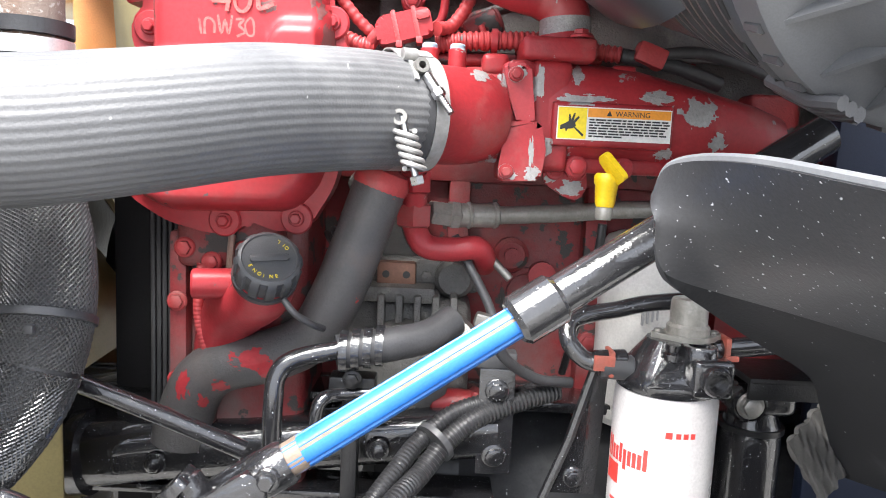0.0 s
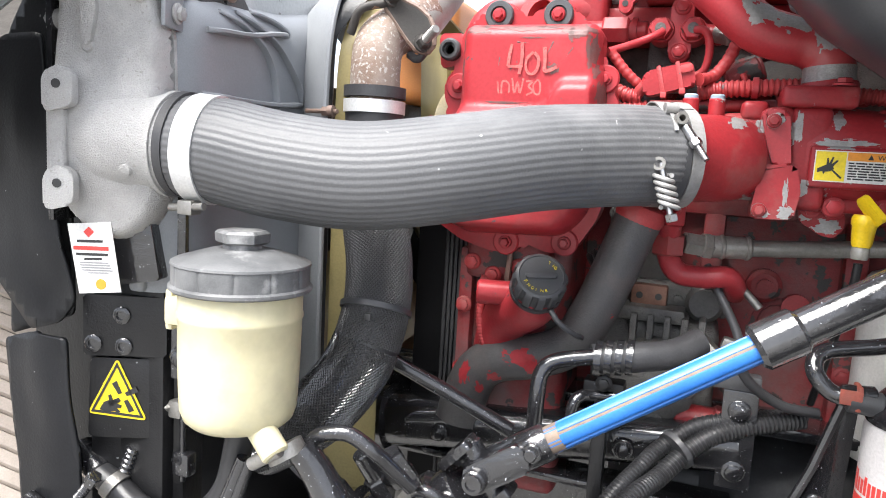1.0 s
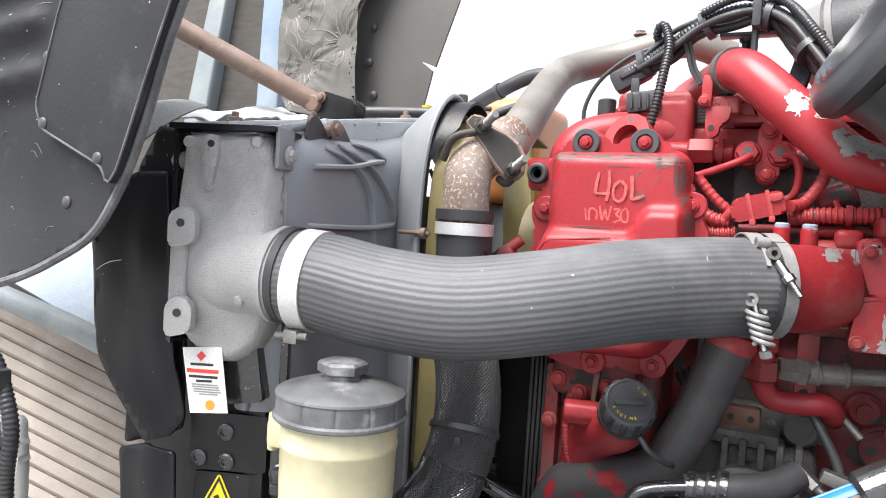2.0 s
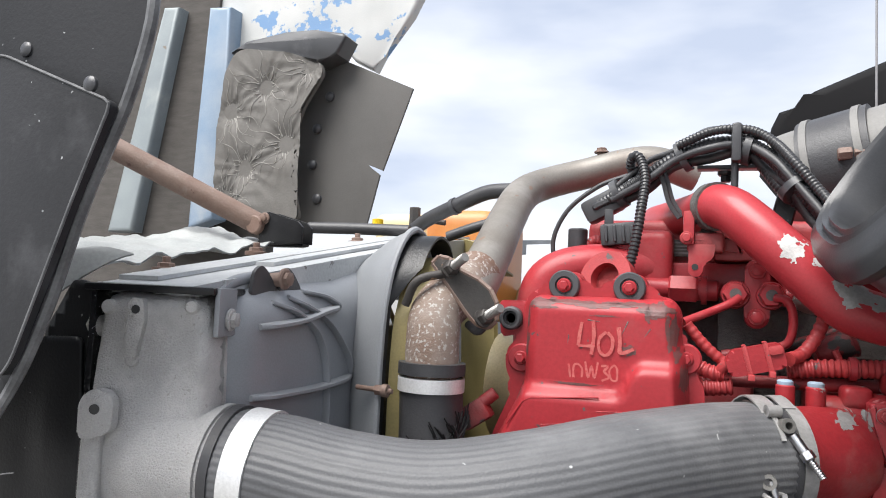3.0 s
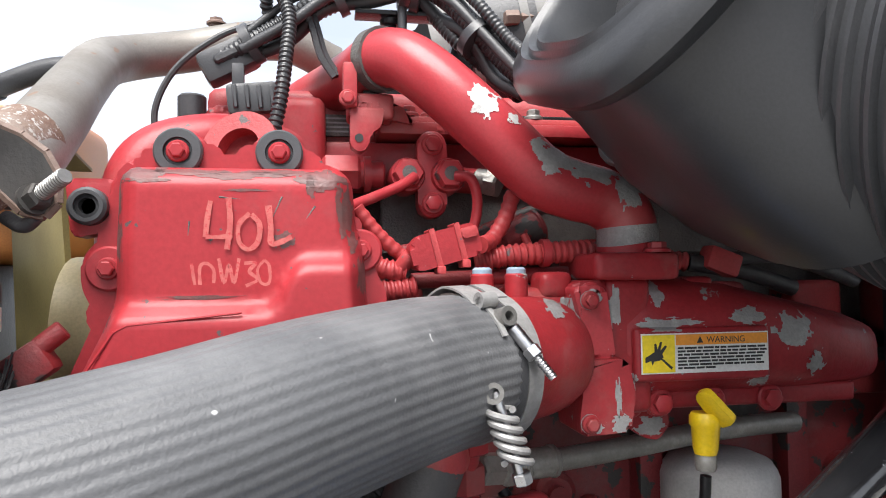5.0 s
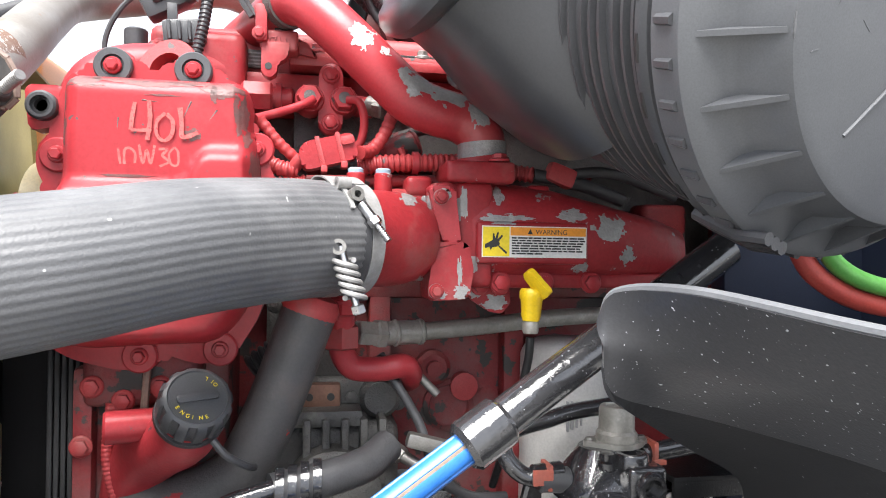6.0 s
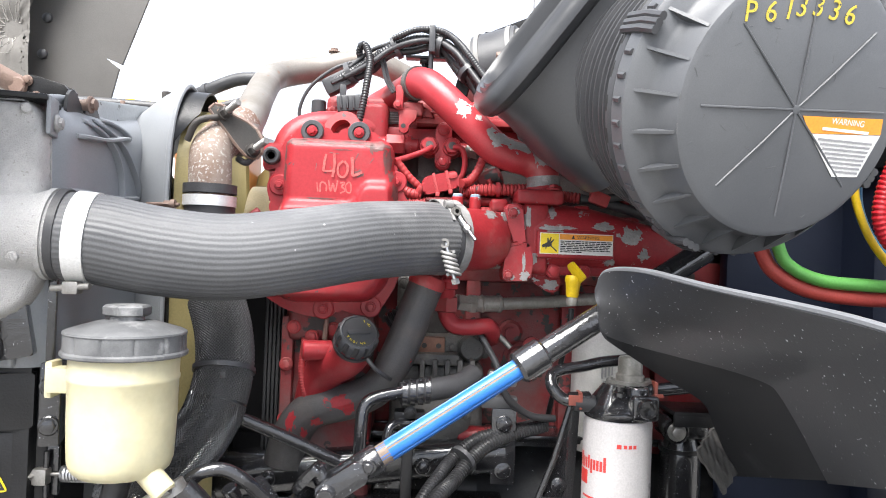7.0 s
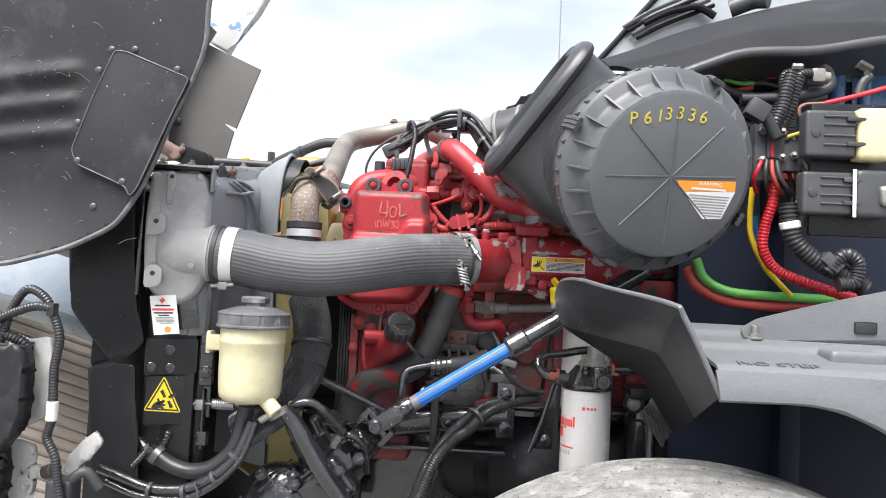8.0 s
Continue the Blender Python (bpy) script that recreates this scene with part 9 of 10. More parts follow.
grille = thing("grille_panel", (-0.95, 0.7, 1.0), "dusty tan slatted grille panel of the tilted hood", "grille")
gu = Vector((0.90, 0.28, -0.33)).normalized()
gw = Vector((0.12, -0.35, -0.93))
gw = (gw - gu * gw.dot(gu)).normalized()
gn = gu.cross(gw)
g0 = Vector((-1.30, 0.62, 1.55))
part("backing", prism([(0, -0.05), (0.75, -0.05), (0.75, 0.85), (0, 0.85)], g0 + gn * 0.012 * (-1 if gn.y < 0 else 1), gu, gw, 0.004, 0), GRILLE, grille)
for i in range(38):
    a_ = g0 + gw * (0.0208 * i)
    part("slat", merged(sweep([a_, a_ + gu * 0.74], 0.0108, 10, True, lambda q: 0.45 + 0.55 * abs(math.cos(q)))), GRILLE, grille)
fs = thing("hood_fender_edge", (-0.9, 0.5, 1.4), "pale weathered fender edge with a painted-in blue sky sheen", "fender")
part("edge", tube([(-1.35, 0.50, 1.52), (-1.05, 0.52, 1.44), (-0.80, 0.54, 1.385), (-0.64, 0.56, 1.335)], 0.016, 12), FIBRE_PALE, fs)
# The panel's blue is the sky's reflection, put in as colour.
part("panel", grid_sheet(lambda u, v: (-1.35 + 0.72 * u, 0.56 + 0.1 * v, 1.53 - 0.19 * u + 0.10 * v), 8, 3, 0.006), FIBRE_BLUE, fs)
mw_ = thing("marker_wiring", (-0.6, 0.3, 1.2), "black corrugated lamp wiring with white tape hanging in front", "wiring")
part("conduit", corrugated([(-0.664, 0.30, 1.350), (-0.658, 0.30, 1.371), (-0.649, 0.30, 1.401), (-0.627, 0.30, 1.430), (-0.599, 0.30, 1.419), (-0.582, 0.30, 1.392), (-0.571, 0.30, 1.359), (-0.576, 0.30, 1.317), (-0.574, 0.30, 1.268), (-0.574, 0.30, 1.239), (-0.579, 0.30, 1.214), (-0.564, 0.30, 1.186), (-0.556, 0.30, 1.146), (-0.545, 0.30, 1.10)], 0.0068, 0.0045), CONDUIT, mw_)
part("conduit", corrugated([(-0.690, 0.29, 1.366), (-0.658, 0.29, 1.386), (-0.634, 0.29, 1.397), (-0.606, 0.29, 1.406), (-0.585, 0.295, 1.404)], 0.0068, 0.0045), CONDUIT, mw_)
part("conduit", corrugated([(-0.700, 0.30, 1.345), (-0.668, 0.30, 1.362), (-0.640, 0.31, 1.352), (-0.628, 0.315, 1.340)], 0.0085, 0.005), CONDUIT, mw_)
part("white_tape", rod((-0.574, 0.30, 1.268), (-0.574, 0.30, 1.239), 0.0082), PAPER, mw_)
part("plug", rbox((-0.590, 0.29, 1.392), (-0.578, 0.304, 1.412), 0.003), CONDUIT, mw_)
hl_ = thing("headlamp_bracket", (-0.68, 0.3, 1.1), "dirty white lamp bracket with black foam edge", "bracket")


def crumpled(outline, y0, depth, seed, edge=0.010):
    """A thick torn sheet of uneven face."""
    bm = poly_sheet(rounded(outline, edge), 0.008, lambda x, z: y0 + depth * (noise.noise((x * 26, z * 18, seed)) + 0.5 * noise.noise((x * 70, z * 60, seed + 3))))
    return bm


thicken(part("bracket", crumpled([(-0.668, 1.362), (-0.640, 1.352), (-0.603, 1.360), (-0.597, 1.330), (-0.600, 1.262), (-0.602, 1.240), (-0.632, 1.222), (-0.668, 1.21)], 0.330, 0.004, 1.0), WHITE_DULL, hl_), 0.012)
part("bracket_slot", rbox((-0.632, 0.322, 1.262), (-0.627, 0.330, 1.350), 0.001), RUBBER, hl_)
thicken(part("lower_bracket", crumpled([(-0.690, 1.190), (-0.650, 1.202), (-0.619, 1.194), (-0.616, 1.165), (-0.640, 1.150), (-0.622, 1.120), (-0.620, 1.06), (-0.690, 1.04)], 0.336, 0.005, 5.0), WHITE_DULL, hl_), 0.014)
thicken(part("foam", crumpled([(-0.720, 1.350), (-0.662, 1.345), (-0.612, 1.350), (-0.604, 1.320), (-0.602, 1.262), (-0.612, 1.222), (-0.632, 1.200), (-0.625, 1.175), (-0.630, 1.130), (-0.650, 1.06), (-0.720, 1.05)], 0.283, 0.0035, 9.0, 0.012), RUBBER_SHEET, hl_), 0.030)
thicken(part("broken_panel", crumpled([(-0.590, 1.150), (-0.575, 1.180), (-0.556, 1.200), (-0.541, 1.214), (-0.529, 1.196), (-0.545, 1.172), (-0.562, 1.160), (-0.560, 1.14)], 0.362, 0.006, 12.0, 0.004), WHITE_DULL, hl_, "broken pale panel edge"), 0.010)
part("bulb_holder", merged(rod((-0.606, 0.345, 1.150), (-0.588, 0.338, 1.158), 0.011, 12), rod((-0.602, 0.343, 1.151), (-0.580, 0.336, 1.162), 0.006, 10)), RUST_PLATE, hl_)
part("lower_plug", merged(rbox((-0.585, 0.31, 1.095), (-0.545, 0.345, 1.150), 0.008, 3), tube([(-0.56, 0.32, 1.14), (-0.535, 0.33, 1.160), (-0.515, 0.34, 1.135)], 0.008, 10)), RUBBER, hl_)

# ---- fender shelf, liner and tyre ----
fl_ = thing("inner_fender", (0.3, 0.45, 1.2), "black moulded inner fender with water drops and worn lip", "inner fender")
ftop = [(0.172, 0.525, 1.462), (0.178, 0.512, 1.483), (0.200, 0.455, 1.487), (0.235, 0.360, 1.475), (0.288, 0.208, 1.458), (0.303, 0.192, 1.440), (0.350, 0.200, 1.347)]
fbot = [(0.174, 0.530, 1.430), (0.186, 0.540, 1.405), (0.235, 0.572, 1.378), (0.290, 0.603, 1.349), (0.336, 0.612, 1.323), (0.362, 0.634, 1.286), (0.415, 0.686, 1.208)]
fold_at = (0.95, 0.92, 0.80, 0.66, 0.54, 0.48, 0.42)
fmid = [tuple(Vector(p).lerp(Vector(q), 0.5 * k) + Vector((-0.003, -0.008, 0.0))) for p, q, k in zip(ftop, fbot, fold_at)]
fcrease = [tuple(Vector(p).lerp(Vector(q), k) + Vector((0.0, -0.004, 0.0))) for p, q, k in zip(ftop, fbot, fold_at)]
flow = [tuple(Vector(p).lerp(Vector(q), k * 0.93) + Vector((0.004, 0.006, 0.0))) for p, q, k in zip(ftop, fbot, fold_at)]


def strip(rows, u, v):
    rr = [curve_points(r, 4) for r in rows]
    k = u * (len(rows) - 1)
    i = min(int(k), len(rows) - 2)
    m = v * (len(rr[0]) - 1)
    j = min(int(m), len(rr[0]) - 2)
    f = lambda r: r[j].lerp(r[j + 1], m - j)
    return f(rr[i]).lerp(f(rr[i + 1]), k - i)


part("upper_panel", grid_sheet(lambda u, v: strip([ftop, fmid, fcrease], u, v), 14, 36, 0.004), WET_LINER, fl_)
# Darker colour than above: shade of the down-facing part, painted in.
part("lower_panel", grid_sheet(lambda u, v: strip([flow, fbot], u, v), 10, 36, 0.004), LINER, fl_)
part("lip", tube(ftop, 0.0035, 8), FENDER, fl_)


def frayed_strap(u, v):
    """A torn woven strap with slanting ridges, hanging from the lower corner."""
    top, side, low = Vector((0.381, 0.655, 1.297)), Vector((0.416, 0.664, 1.236)), Vector((0.346, 0.655, 1.247))
    p = top + (side - top) * u + (low - top) * v * (1 - 0.18 * u)
    return p + Vector((0.0, -0.0022 * math.sin(24 * v + 5 * u) - 0.001 * math.sin(41 * v - 17 * u), -0.010 * v * u))


part("splash_strap", grid_sheet(frayed_strap, 20, 48, 0.004), FLAP, fl_, "frayed grey woven strap")
# Wall coloured near black for the shaded void under the fender.
part("rear_wall", rbox((0.42, 0.76, 0.90), (1.4, 0.78, 1.40), 0.006), NAVY, fl_)
fe = thing("fender", (0.6, 0.3, 1.3), "grey moulded plastic fender shelf with raised steps", "fender")


def shelf(u, v):
    y = 0.445 - 0.245 * u
    x0 = float(np.interp(y, [0.20, 0.22, 0.26, 0.445], [0.347, 0.343, 0.340, 0.350]))
    z = float(np.interp(y, [0.200, 0.206, 0.230, 0.290, 0.300, 0.372, 0.380, 0.445], [1.379, 1.386, 1.392, 1.400, 1.408, 1.414, 1.421, 1.428]))
    return (x0 + (1.15 - x0) * v, y, z)


part("shelf", grid_sheet(shelf, 36, 24, 0.005), FENDER, fe)
for x0, x1 in ((0.50, 0.57), (0.70, 0.84)):
    part("raised_step", rbox((x0, 0.246, 1.385), (x1, 0.292, 1.409), 0.008, 3), FENDER, fe)


def apron(u, v):
    x = 0.3460 + 0.80 * v ** 1.15
    low = float(np.interp(x, [0.346, 0.45, 0.49, 0.53, 0.57, 0.66, 0.80, 1.15], [1.345, 1.347, 1.341, 1.325, 1.302, 1.25, 1.15, 0.95]))
    return (x - 0.004 * (1 - u), 0.200 - 0.008 * math.sin(1.6 * u), 1.379 + (low - 1.379) * u)


part("apron", grid_sheet(apron, 10, 40, 0.005), FENDER, fe)
part("lip", tube([apron(1, v / 20) for v in range(21)], 0.003, 8, 3), FENDER, fe)
lettering("moulded_words", "NO STEP", (0.372, 0.2095, 1.3885), X, Vector((0, 0.97, 0.24)), 0.017, FENDER, fe, depth=0.0006, sx=1.5)
part("arch_roof", grid_sheet(lambda u, v: (0.42 + 0.98 * v, 0.445 + 0.33 * u, 1.40 - 0.06 * u), 4, 6, 0.005), LINER, fe)
part("arch_inner", grid_sheet(lambda u, v: (0.362 + 0.76 * v, 0.215 + 0.24 * u, 1.368 + 0.02 * u), 4, 6, 0.004), LINER, fe)
fb = thing("fender_bracket", (0.55, 0.35, 1.42), "black folded fender support arm with a bolt", "bracket")
part("arm", xz(rounded(BRACKET_OUT, 0.006), 0.353, 0.006, 0.002), FENDER, fb)
part("foot", rbox((0.425, 0.335, 1.407), (0.75, 0.38, 1.413), 0.002), FENDER, fb)
part("bolt", merged(rod((0.438, 0.343, 1.410), (0.438, 0.343, 1.432), 0.005), bolt((0.438, 0.343, 1.413), Z, 0.008, 0.008)), STEEL_DULL, fb)
part("slot", rbox((0.575, 0.344, 1.428), (0.605, 0.347, 1.445), 0.003), INK_HOLLOW, fb)

tyre = thing("front_tyre", (0.37, 0.27, 0.17), "dusty grey front tyre with grooved and siped tread", "tyre")
TCZ, TX, TY0, TY1, TR = 0.711, 0.352, 0.12, 0.42, 0.525
NT, NW = 360, 60
tb = bmesh.new()
rings = []
for i in range(NT):
    a = 2 * math.pi * i / NT
    ring = []
    for j in range(NW + 1):
        w = -1 + 2 * j / NW
        r = TR - 0.018 * abs(w) ** 6 - 0.006 * w * w
        g = min(abs(w - c) for c in (-0.62, -0.22, 0.22, 0.62))
        if g < 0.035:
            r -= 0.010
        elif g < 0.075 and i % 6 < 2:
            r -= 0.006
        ring.append(tb.verts.new((TX + r * math.cos(a), (TY0 + TY1) / 2 + w * (TY1 - TY0) / 2, TCZ + r * math.sin(a))))
    rings.append(ring)
for i in range(NT):
    p, q = rings[i], rings[(i + 1) % NT]
    for j in range(NW):
        tb.faces.new((p[j], p[j + 1], q[j + 1], q[j]))
part("tread", tb, TYRE, tyre)
for yy, sgn in ((TY0, -1), (TY1, 1)):
    part("sidewall", lathe([(0.505, 0.0), (0.48, 0.014), (0.40, 0.022), (0.32, 0.01), (0.29, -0.01)], (TX, yy, TCZ), Vector((0, sgn, 0)), 72), RUBBER, tyre)
part("rim", lathe([(0.295, 0.03), (0.285, 0.05), (0.20, 0.09), (0.10, 0.06), (0, 0.06)], (TX, TY0, TCZ), Vector((0, 1, 0)), 48), STEEL_DULL, tyre)

# ---- cab front ----
cab = thing("truck_cab", (0.9, 1.0, 1.2), "dark navy cab firewall with grey cowl and windscreen", "truck cab")
part("firewall", rbox((0.62, 0.72, 0.95), (0.66, 2.3, 2.02), 0.006), NAVY, cab)
part("side_wall", rbox((0.44, 0.80, 1.20), (1.6, 0.83, 1.93), 0.006), NAVY, cab)


def cowl_face(u, v):
    rows = (COWL_A, COWL_B, COWL_C)
    rr = [curve_points(r, 4) for r in rows]
    k = u * 2
    i = min(int(k), 1)
    m = v * (len(rr[0]) - 1)
    j = min(int(m), len(rr[0]) - 2)
    p, q = (r[j].lerp(r[j + 1], m - j) for r in (rr[i], rr[i + 1]))
    return p.lerp(q, k - i) + Z * 0.012 * math.sin(math.pi * (k - i))


part("cowl", grid_sheet(cowl_face, 16, 24, 0.010), COWL, cab)
part("cowl_skirt_edge", tube(COWL_A, 0.010, 10), BLACK_PLASTIC, cab)
part("cowl_underside", grid_sheet(lambda u, v: Vector(curve_points(COWL_A, 4)[int(v * 20)]) + Vector((0, 0.30 * u, -0.02 * u)), 2, 20, 0.006), BLACK_PLASTIC, cab)
part("far_cowl", xz(COWL_FAR, 2.0, 0.38, 0.02, 3), MATT_BLACK, cab)
part("windscreen", xz(GLASS_OUT, 1.23, 0.008, 0), CAB_GLASS, cab)
part("pillar", tube([(0.300, 1.22, 2.085), (0.47, 1.22, 2.29), (0.69, 1.22, 2.545)], 0.008, 8), COWL, cab)
part("wiper_cover", tube([(0.62, 1.10, 2.20), (0.67, 1.08, 2.215), (0.70, 1.06, 2.21)], 0.022, 14), BLACK_PLASTIC, cab)
part("blue_column", tube([(0.742, 0.79, 1.80), (0.742, 0.79, 1.872), (0.744, 0.79, 1.943), (0.758, 0.79, 1.996), (0.797, 0.79, 2.024), (0.86, 0.79, 2.038)], lambda s: 0.0175, 16), BLUE_COL, cab)
part("blue_panel", merged(rbox((0.775, 0.792, 1.70), (1.10, 0.799, 2.00), 0.004), tube([(0.795, 0.788, 1.70), (0.797, 0.788, 1.90), (0.815, 0.788, 1.965), (0.88, 0.788, 1.99)], 0.012, 12)), BLUE_COL, cab)
part("blue_label", rbox((0.716, 0.795, 1.960), (0.735, 0.7985, 1.988), 0.001), CABLE_B, cab, "small blue label with pale print")
part("label_print", rbox((0.718, 0.7935, 1.974), (0.733, 0.7945, 1.978), 0.0), PAPER, cab)
wip = thing("wiper", (0.45, 1.1, 2.05), "black windscreen wiper arm", "wiper")
for k in range(4):
    part("blade_strip", tube([(0.372 + 0.012 * k, 1.200, 2.186 - 0.010 * k), (0.441 + 0.012 * k, 1.200, 2.230 - 0.012 * k), (0.514 + 0.012 * k, 1.200, 2.264 - 0.013 * k), (0.573 + 0.012 * k, 1.200, 2.293 - 0.014 * k)], 0.0056, 6), MATT_BLACK if k % 2 else BLACK_PLASTIC, wip)
part("arm", tube([(0.425, 1.19, 2.193), (0.480, 1.19, 2.222), (0.520, 1.19, 2.234), (0.564, 1.19, 2.241), (0.609, 1.19, 2.217)], lambda s: 0.006 + 0.005 * s, 8), MATT_BLACK, wip)
aer = thing("aerial", (0.25, 1.6, 1.95), "thin whip aerial on the far fender", "aerial")
part("whip", rod((0.225, 1.5, 1.95), (0.22, 1.5, 2.9), 0.0022, 6), INK_GREY, aer)


def relay_box(z0, z1, y0, cream):
    bx = thing("relay_box", (0.62, y0, z0), "black ribbed relay box with a %s end cover" % ("cream" if cream else "black"), "fuse box", "relay boxes")
    part("body", rbox((0.551, y0 - 0.02, z0), (0.628, y0 + 0.012, z1), 0.006, 3), BLACK_PLASTIC, bx)
    part("cover", rbox((0.630, y0 - 0.026, z0 - 0.004), (0.682, y0 + 0.012, z1 + 0.005), 0.010, 3), CREAM_FAN if cream else BLACK_PLASTIC, bx)
    part("dimple", lathe([(0.008, 0), (0.007, 0.002), (0, 0.0035)], (0.566, y0 - 0.0195, (z0 + z1) / 2), FRONT, 18), RUBBER, bx)
    for k in (0.25, 0.45, 0.68, 0.86):
        part("rib", rod((0.578, y0 - 0.021, z0 + (z1 - z0) * k), (0.628, y0 - 0.021, z0 + (z1 - z0) * k), 0.002, 6), BLACK_PLASTIC, bx)
    for k in (0.22, 0.75):
        part("latch", rbox((0.612, y0 - 0.026, z0 + (z1 - z0) * k), (0.642, y0 - 0.018, z0 + (z1 - z0) * k + 0.007), 0.002), RUBBER, bx)


relay_box(1.703, 1.778, 0.482, True)
relay_box(1.611, 1.680, 0.490, False)
lvr = thing("hinge_lever", (0.68, 0.5, 1.63), "bright aluminium lever end beside the relay boxes", "lever")
part("arm", rbox((0.664, 0.455, 1.630), (0.78, 0.475, 1.664), 0.008, 3, (0, -6, 0)), STEEL_DULL, lvr)
part("strap", rbox((0.625, 0.4625, 1.607), (0.6305, 0.4655, 1.684), 0.001), PAPER, lvr)
part_holder = thing("relay_bracket", (0.62, 0.55, 1.65), "dark bracket behind the relay boxes", "bracket")
part("plate", rbox((0.575, 0.503, 1.58), (0.72, 0.513, 1.80), 0.003), BLACK_PAINT, part_holder)
part("standoff", rbox((0.60, 0.512, 1.64), (0.66, 0.80, 1.72), 0.004), BLACK_PAINT, part_holder)

cb = thing("battery_cables", (0.5, 0.6, 1.5), "red, green, yellow and blue battery and earth cables", "wiring")
part("red_conduit", corrugated(CABLE_RED, 0.0095, 0.006), CABLE_R, cb, "red ribbed conduit")
part("green_cable", tube(CABLE_GREEN, 0.0085, 14), CABLE_G, cb, "bright green cable")
part("red_hose", tube(CABLE_REDFAT, 0.010, 14), CABLE_RF, cb, "faded red hose")
part("yellow_cable", tube(CABLE_YELLOW, 0.005, 10), YELLOW, cb, "yellow cable")
part("blue_cable", tube(CABLE_BLUE, 0.006, 10), CABLE_B, cb, "blue cable")
part("cable_terminal", merged(rod(Vector(CABLE_RED[0]), Vector(CABLE_RED[0]) + Z * 0.03, 0.007), rbox(Vector(CABLE_RED[0]) + Vector((-0.012, -0.006, 0.025)), Vector(CABLE_RED[0]) + Vector((0.012, 0.006, 0.05)), 0.003)), COPPER, cb)
cbd = thing("cab_harness", (0.58, 0.5, 1.5), "black corrugated cab harness with white tape band", "wiring")
part("conduit", corrugated(CONDUIT_BIG, 0.0155, 0.007), CONDUIT, cbd)
part("conduit", corrugated(CONDUIT_B, 0.0105, 0.006), CONDUIT, cbd)
part("conduit", corrugated([tuple(Vector(p) + Vector((0.02, 0.02, 0.0))) for p in CONDUIT_B], 0.0105, 0.006), CONDUIT, cbd)
part("loop", corrugated([(0.60, 0.49, 1.52), (0.625, 0.485, 1.548), (0.645, 0.485, 1.535), (0.64, 0.485, 1.505), (0.615, 0.485, 1.50)], 0.012, 0.006), CONDUIT, cbd)
part("white_tape", rod(Vector(CONDUIT_BIG[1]) + Vector((-0.001, 0, 0.004)), Vector(CONDUIT_BIG[1]) + Vector((0.002, 0, -0.010)), 0.0165), PAPER, cbd)
part("clamp", rbox((0.588, 0.478, 1.525), (0.622, 0.52, 1.545), 0.004, 2, (0, 40, 0)), BLACK_PLASTIC, cbd)
part("thin_wire_orange", tube([(0.572, 0.545, 1.74), (0.576, 0.53, 1.761), (0.566, 0.53, 1.793), (0.576, 0.53, 1.804), (0.607, 0.53, 1.807)], 0.0032, 8), COPPER, cbd, "thin orange wire")
part("thin_wire_red", tube([(0.607, 0.53, 1.807), (0.637, 0.53, 1.815), (0.671, 0.53, 1.825), (0.712, 0.53, 1.838), (0.78, 0.54, 1.86)], 0.0042, 8), CABLE_R, cbd, "thin red wire")
part("thin_wire_green", tube([(0.545, 0.535, 1.747), (0.556, 0.53, 1.751), (0.571, 0.53, 1.757), (0.58, 0.54, 1.77)], 0.003, 8), YELLOW, cbd, "thin yellow green wire")
part("conduit", corrugated([(0.547, 0.60, 1.770), (0.554, 0.60, 1.809), (0.576, 0.60, 1.846), (0.595, 0.60, 1.876), (0.615, 0.60, 1.880)], 0.0095, 0.005, 0.2), CONDUIT, cbd)
part("conduit", corrugated([(0.588, 0.62, 1.77), (0.589, 0.62, 1.815), (0.574, 0.62, 1.849), (0.575, 0.62, 1.883), (0.605, 0.62, 1.889)], 0.008, 0.005, 0.2), CONDUIT, cbd)
for k in range(5):
    part("black_wire", tube([(0.545 + 0.006 * k, 0.57, 1.72 + 0.01 * k), (0.56 + 0.012 * k, 0.56 - 0.006 * k, 1.70 - 0.008 * k), (0.575 + 0.008 * k, 0.57, 1.655 - 0.014 * k), (0.565 + 0.012 * k, 0.575, 1.60)], 0.0035, 8), RUBBER, cbd)
part("red_boot", rbox((0.558, 0.60, 1.682), (0.600, 0.63, 1.708), 0.008, 3), CABLE_RF, cbd, "dull red cable boot")
part("terminal", merged(rod((0.536, 0.545, 1.745), (0.552, 0.54, 1.748), 0.005, 6), rod((0.534, 0.545, 1.712), (0.548, 0.538, 1.716), 0.006, 6)), STEEL_DULL, cbd)
part("red_strip", rbox((0.521, 0.527, 1.712), (0.526, 0.532, 1.738), 0.001), CABLE_R, cbd)
part("junction", rbox((0.515, 0.53, 1.71), (0.545, 0.56, 1.77), 0.004), BLACK_PLASTIC, cbd)
for i in range(3):
    part("pipe", tube([(0.44 + 0.02 * i, 0.70, 1.90 - 0.03 * i), (0.55, 0.72, 1.87 - 0.03 * i), (0.70, 0.74, 1.90 - 0.02 * i)], 0.009, 10), RUBBER, cbd)
part("stud_block", merged(rbox((0.496, 0.535, 1.672), (0.545, 0.565, 1.772), 0.005), rbox((0.541, 0.535, 1.690), (0.575, 0.56, 1.745), 0.004)), BLACK_PLASTIC, cbd)
for bx, bz in ((0.508, 1.757), (0.508, 1.707), (0.541, 1.756), (0.541, 1.712), (0.560, 1.716)):
    part("stud_nut", merged(rod((bx, 0.536, bz), (bx, 0.528, bz), 0.0072, 6), rod((bx, 0.53, bz), (bx - 0.003, 0.520, bz + 0.002), 0.0035)), STEEL_DULL, cbd)
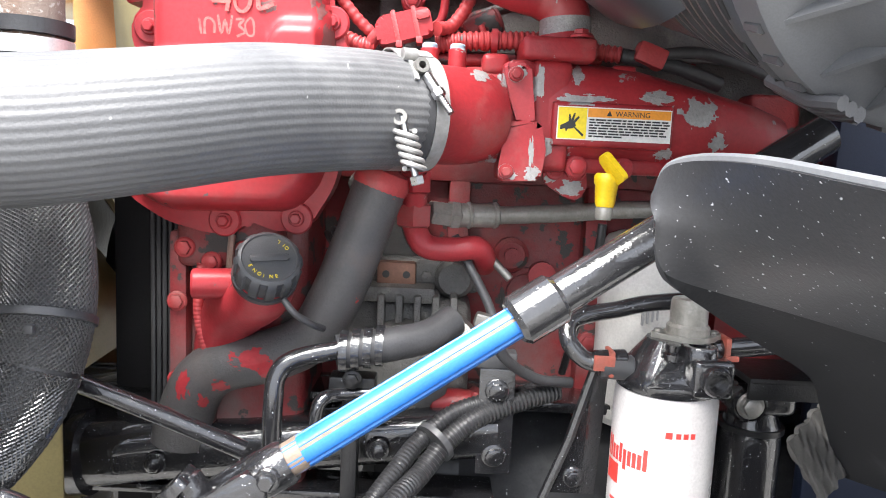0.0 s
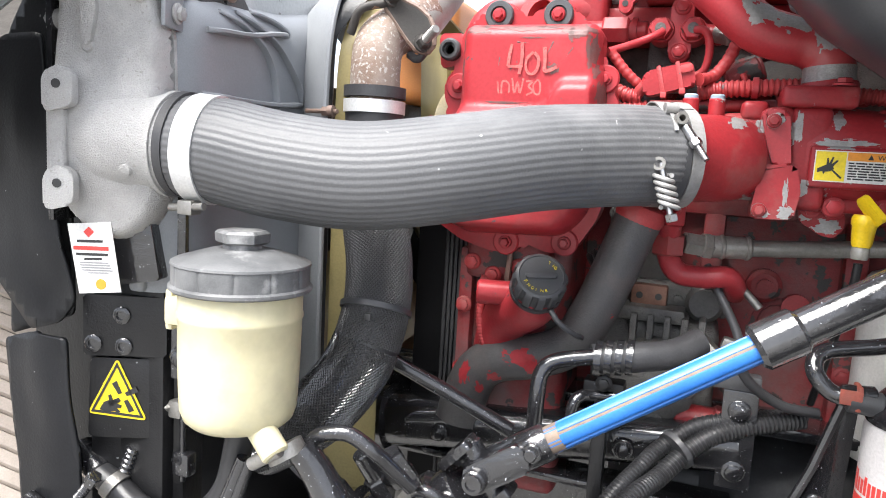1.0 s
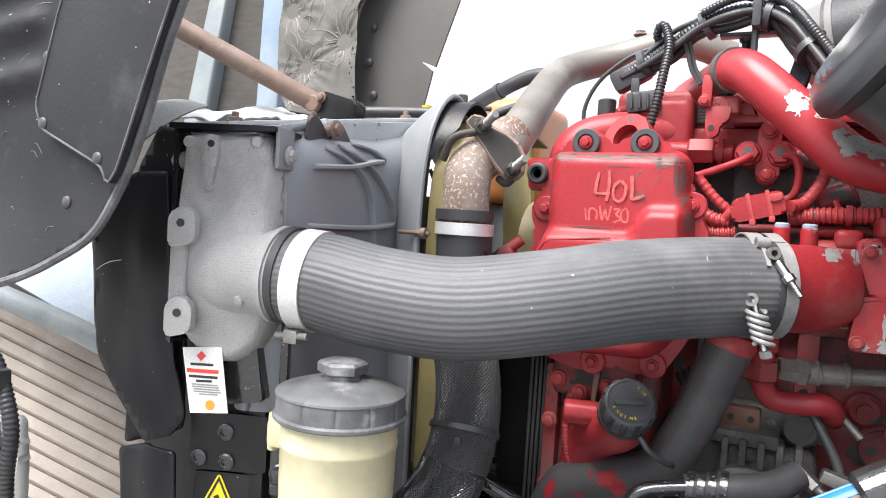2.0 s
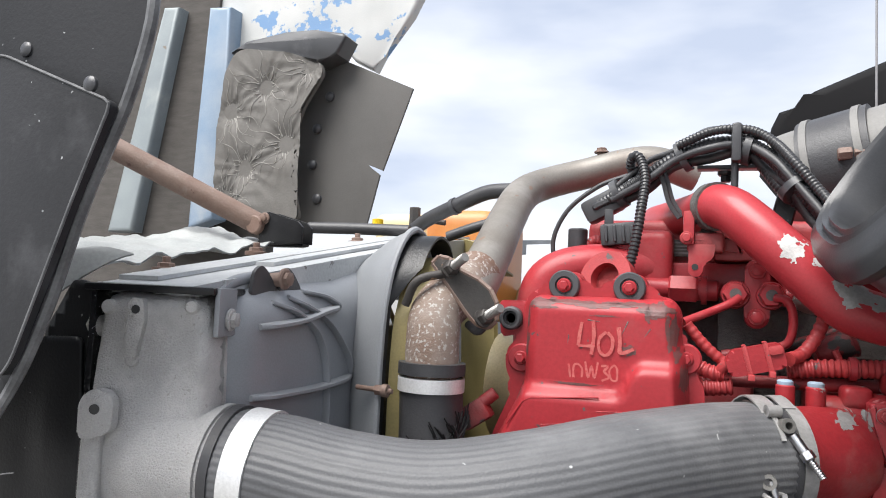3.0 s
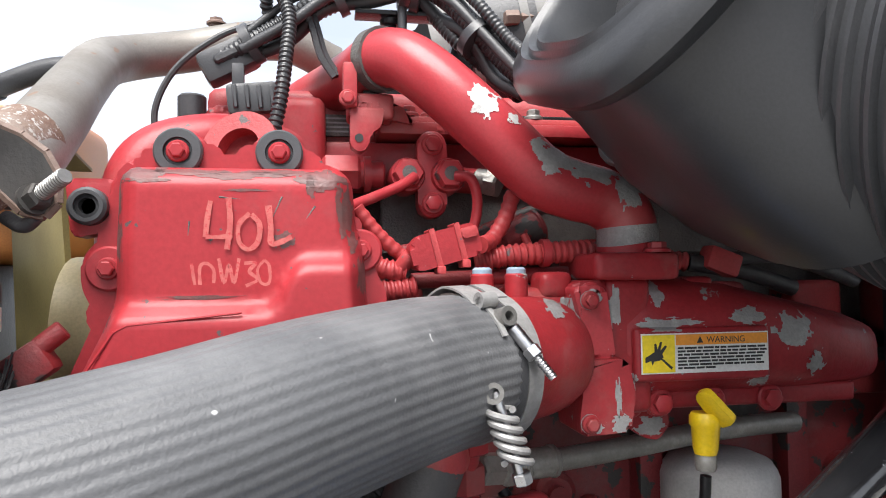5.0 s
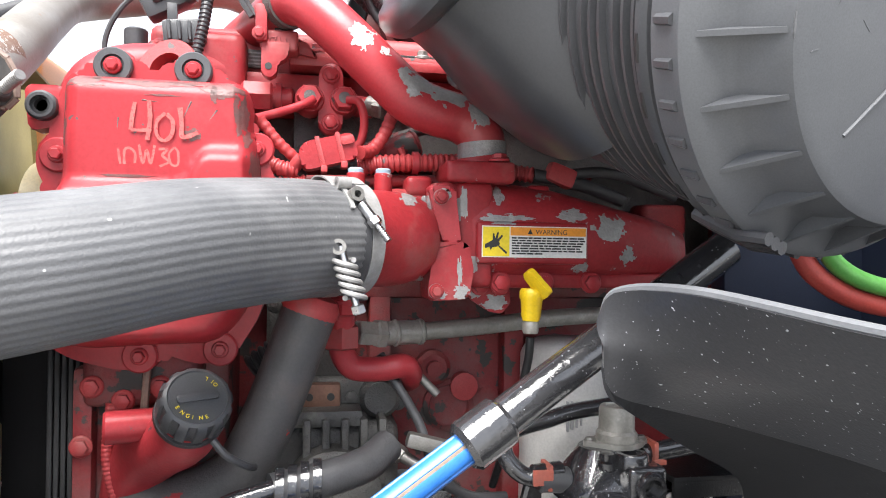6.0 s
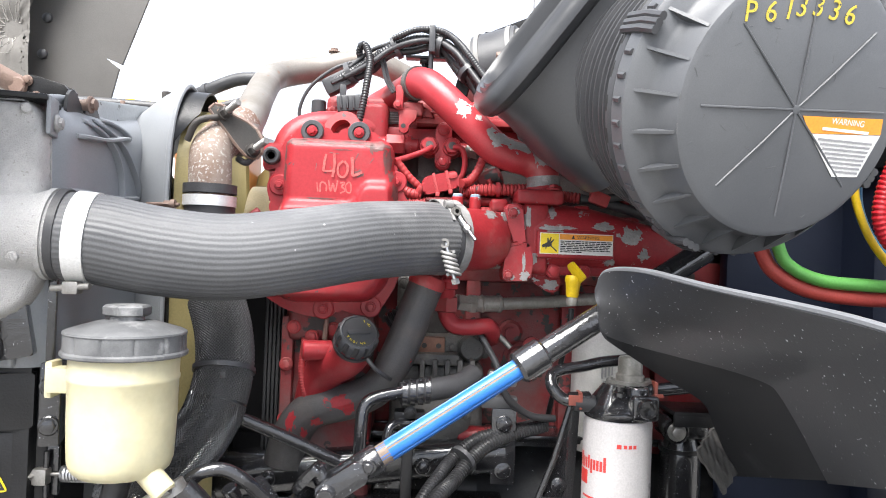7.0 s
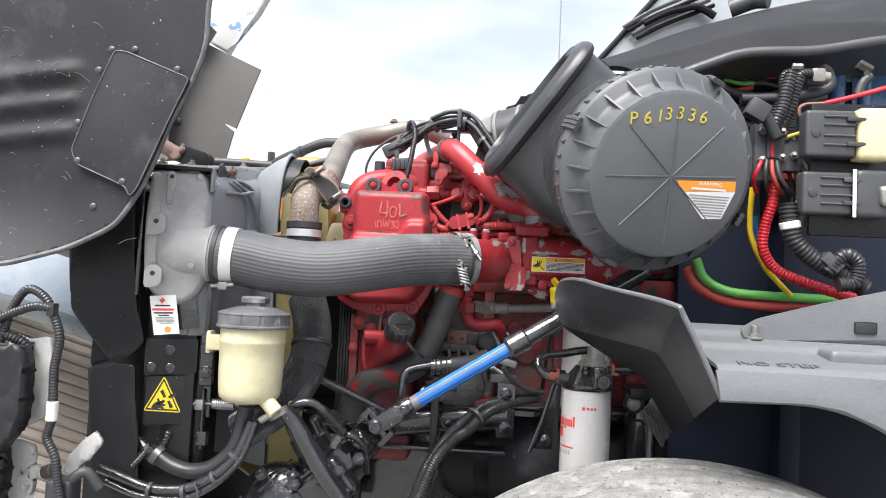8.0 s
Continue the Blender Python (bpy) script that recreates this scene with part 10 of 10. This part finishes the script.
for k, m_ in enumerate((CABLE_R, RUBBER, CABLE_RF, RUBBER)):
    part("lead", tube([(0.506 + 0.008 * k, 0.526, 1.706), (0.498 + 0.012 * k, 0.52, 1.690 - 0.004 * k), (0.495 + 0.02 * k, 0.53, 1.672 - 0.006 * k), (0.510 + 0.022 * k, 0.56, 1.655)], 0.0036, 8), m_, cbd)
for k, m_ in enumerate((CABLE_RF, CABLE_G, RUBBER, RUBBER, CABLE_RF, RUBBER)):
    zz = 1.905 + 0.011 * (k % 3)
    part("far_wire", tube([(0.43 + 0.03 * k, 0.745, zz + 0.03), (0.46 + 0.03 * k, 0.74, zz), (0.50 + 0.028 * k, 0.735, zz - 0.022 + 0.006 * k), (0.56 + 0.02 * k, 0.74, zz - 0.012)], 0.0048, 8), m_, cbd)
part("clip_end", merged(rbox((0.470, 0.49, 1.768), (0.505, 0.515, 1.800), 0.004, 2, (0, 30, 0)), rod((0.498, 0.505, 1.785), (0.525, 0.515, 1.742), 0.010)), RUBBER, cbd)
for k in range(4):
    part("under_wire", tube([(0.545 + 0.004 * k, 0.50, 1.590), (0.552 + 0.006 * k, 0.495, 1.632 + 0.004 * k), (0.575 + 0.004 * k, 0.50, 1.652 + 0.006 * k), (0.60, 0.51, 1.660 + 0.008 * k)], 0.0034, 8), RUBBER, cbd)
vlv = thing("firewall_valve", (0.63, 0.6, 1.85), "small grimy metal valve with black pipes at the firewall", "valve")
part("body", merged(rbox((0.616, 0.60, 1.866), (0.640, 0.625, 1.892), 0.005), rod((0.636, 0.612, 1.878), (0.650, 0.612, 1.876), 0.011), rod((0.586, 0.615, 1.897), (0.604, 0.612, 1.896), 0.006, 6)), BRAIDED, vlv)
part("pipe", tube([(0.505, 0.64, 1.842), (0.572, 0.64, 1.845), (0.634, 0.64, 1.855), (0.664, 0.64, 1.871), (0.660, 0.64, 1.895), (0.645, 0.63, 1.90)], 0.0098, 12), RUBBER, vlv)
brf = thing("rust_fitting", (0.72, 0.62, 1.85), "rust brown pipe union at the firewall", "pipe fitting")
part("lower_elbow", tube([(0.704, 0.62, 1.85), (0.712, 0.62, 1.872), (0.726, 0.62, 1.885)], 0.008, 10), RUBBER, brf)
part("union", merged(rod((0.703, 0.62, 1.906), (0.726, 0.62, 1.893), 0.010, 6), rod((0.715, 0.62, 1.90), (0.722, 0.62, 1.880), 0.008, 6)), RUST_PLATE, brf)
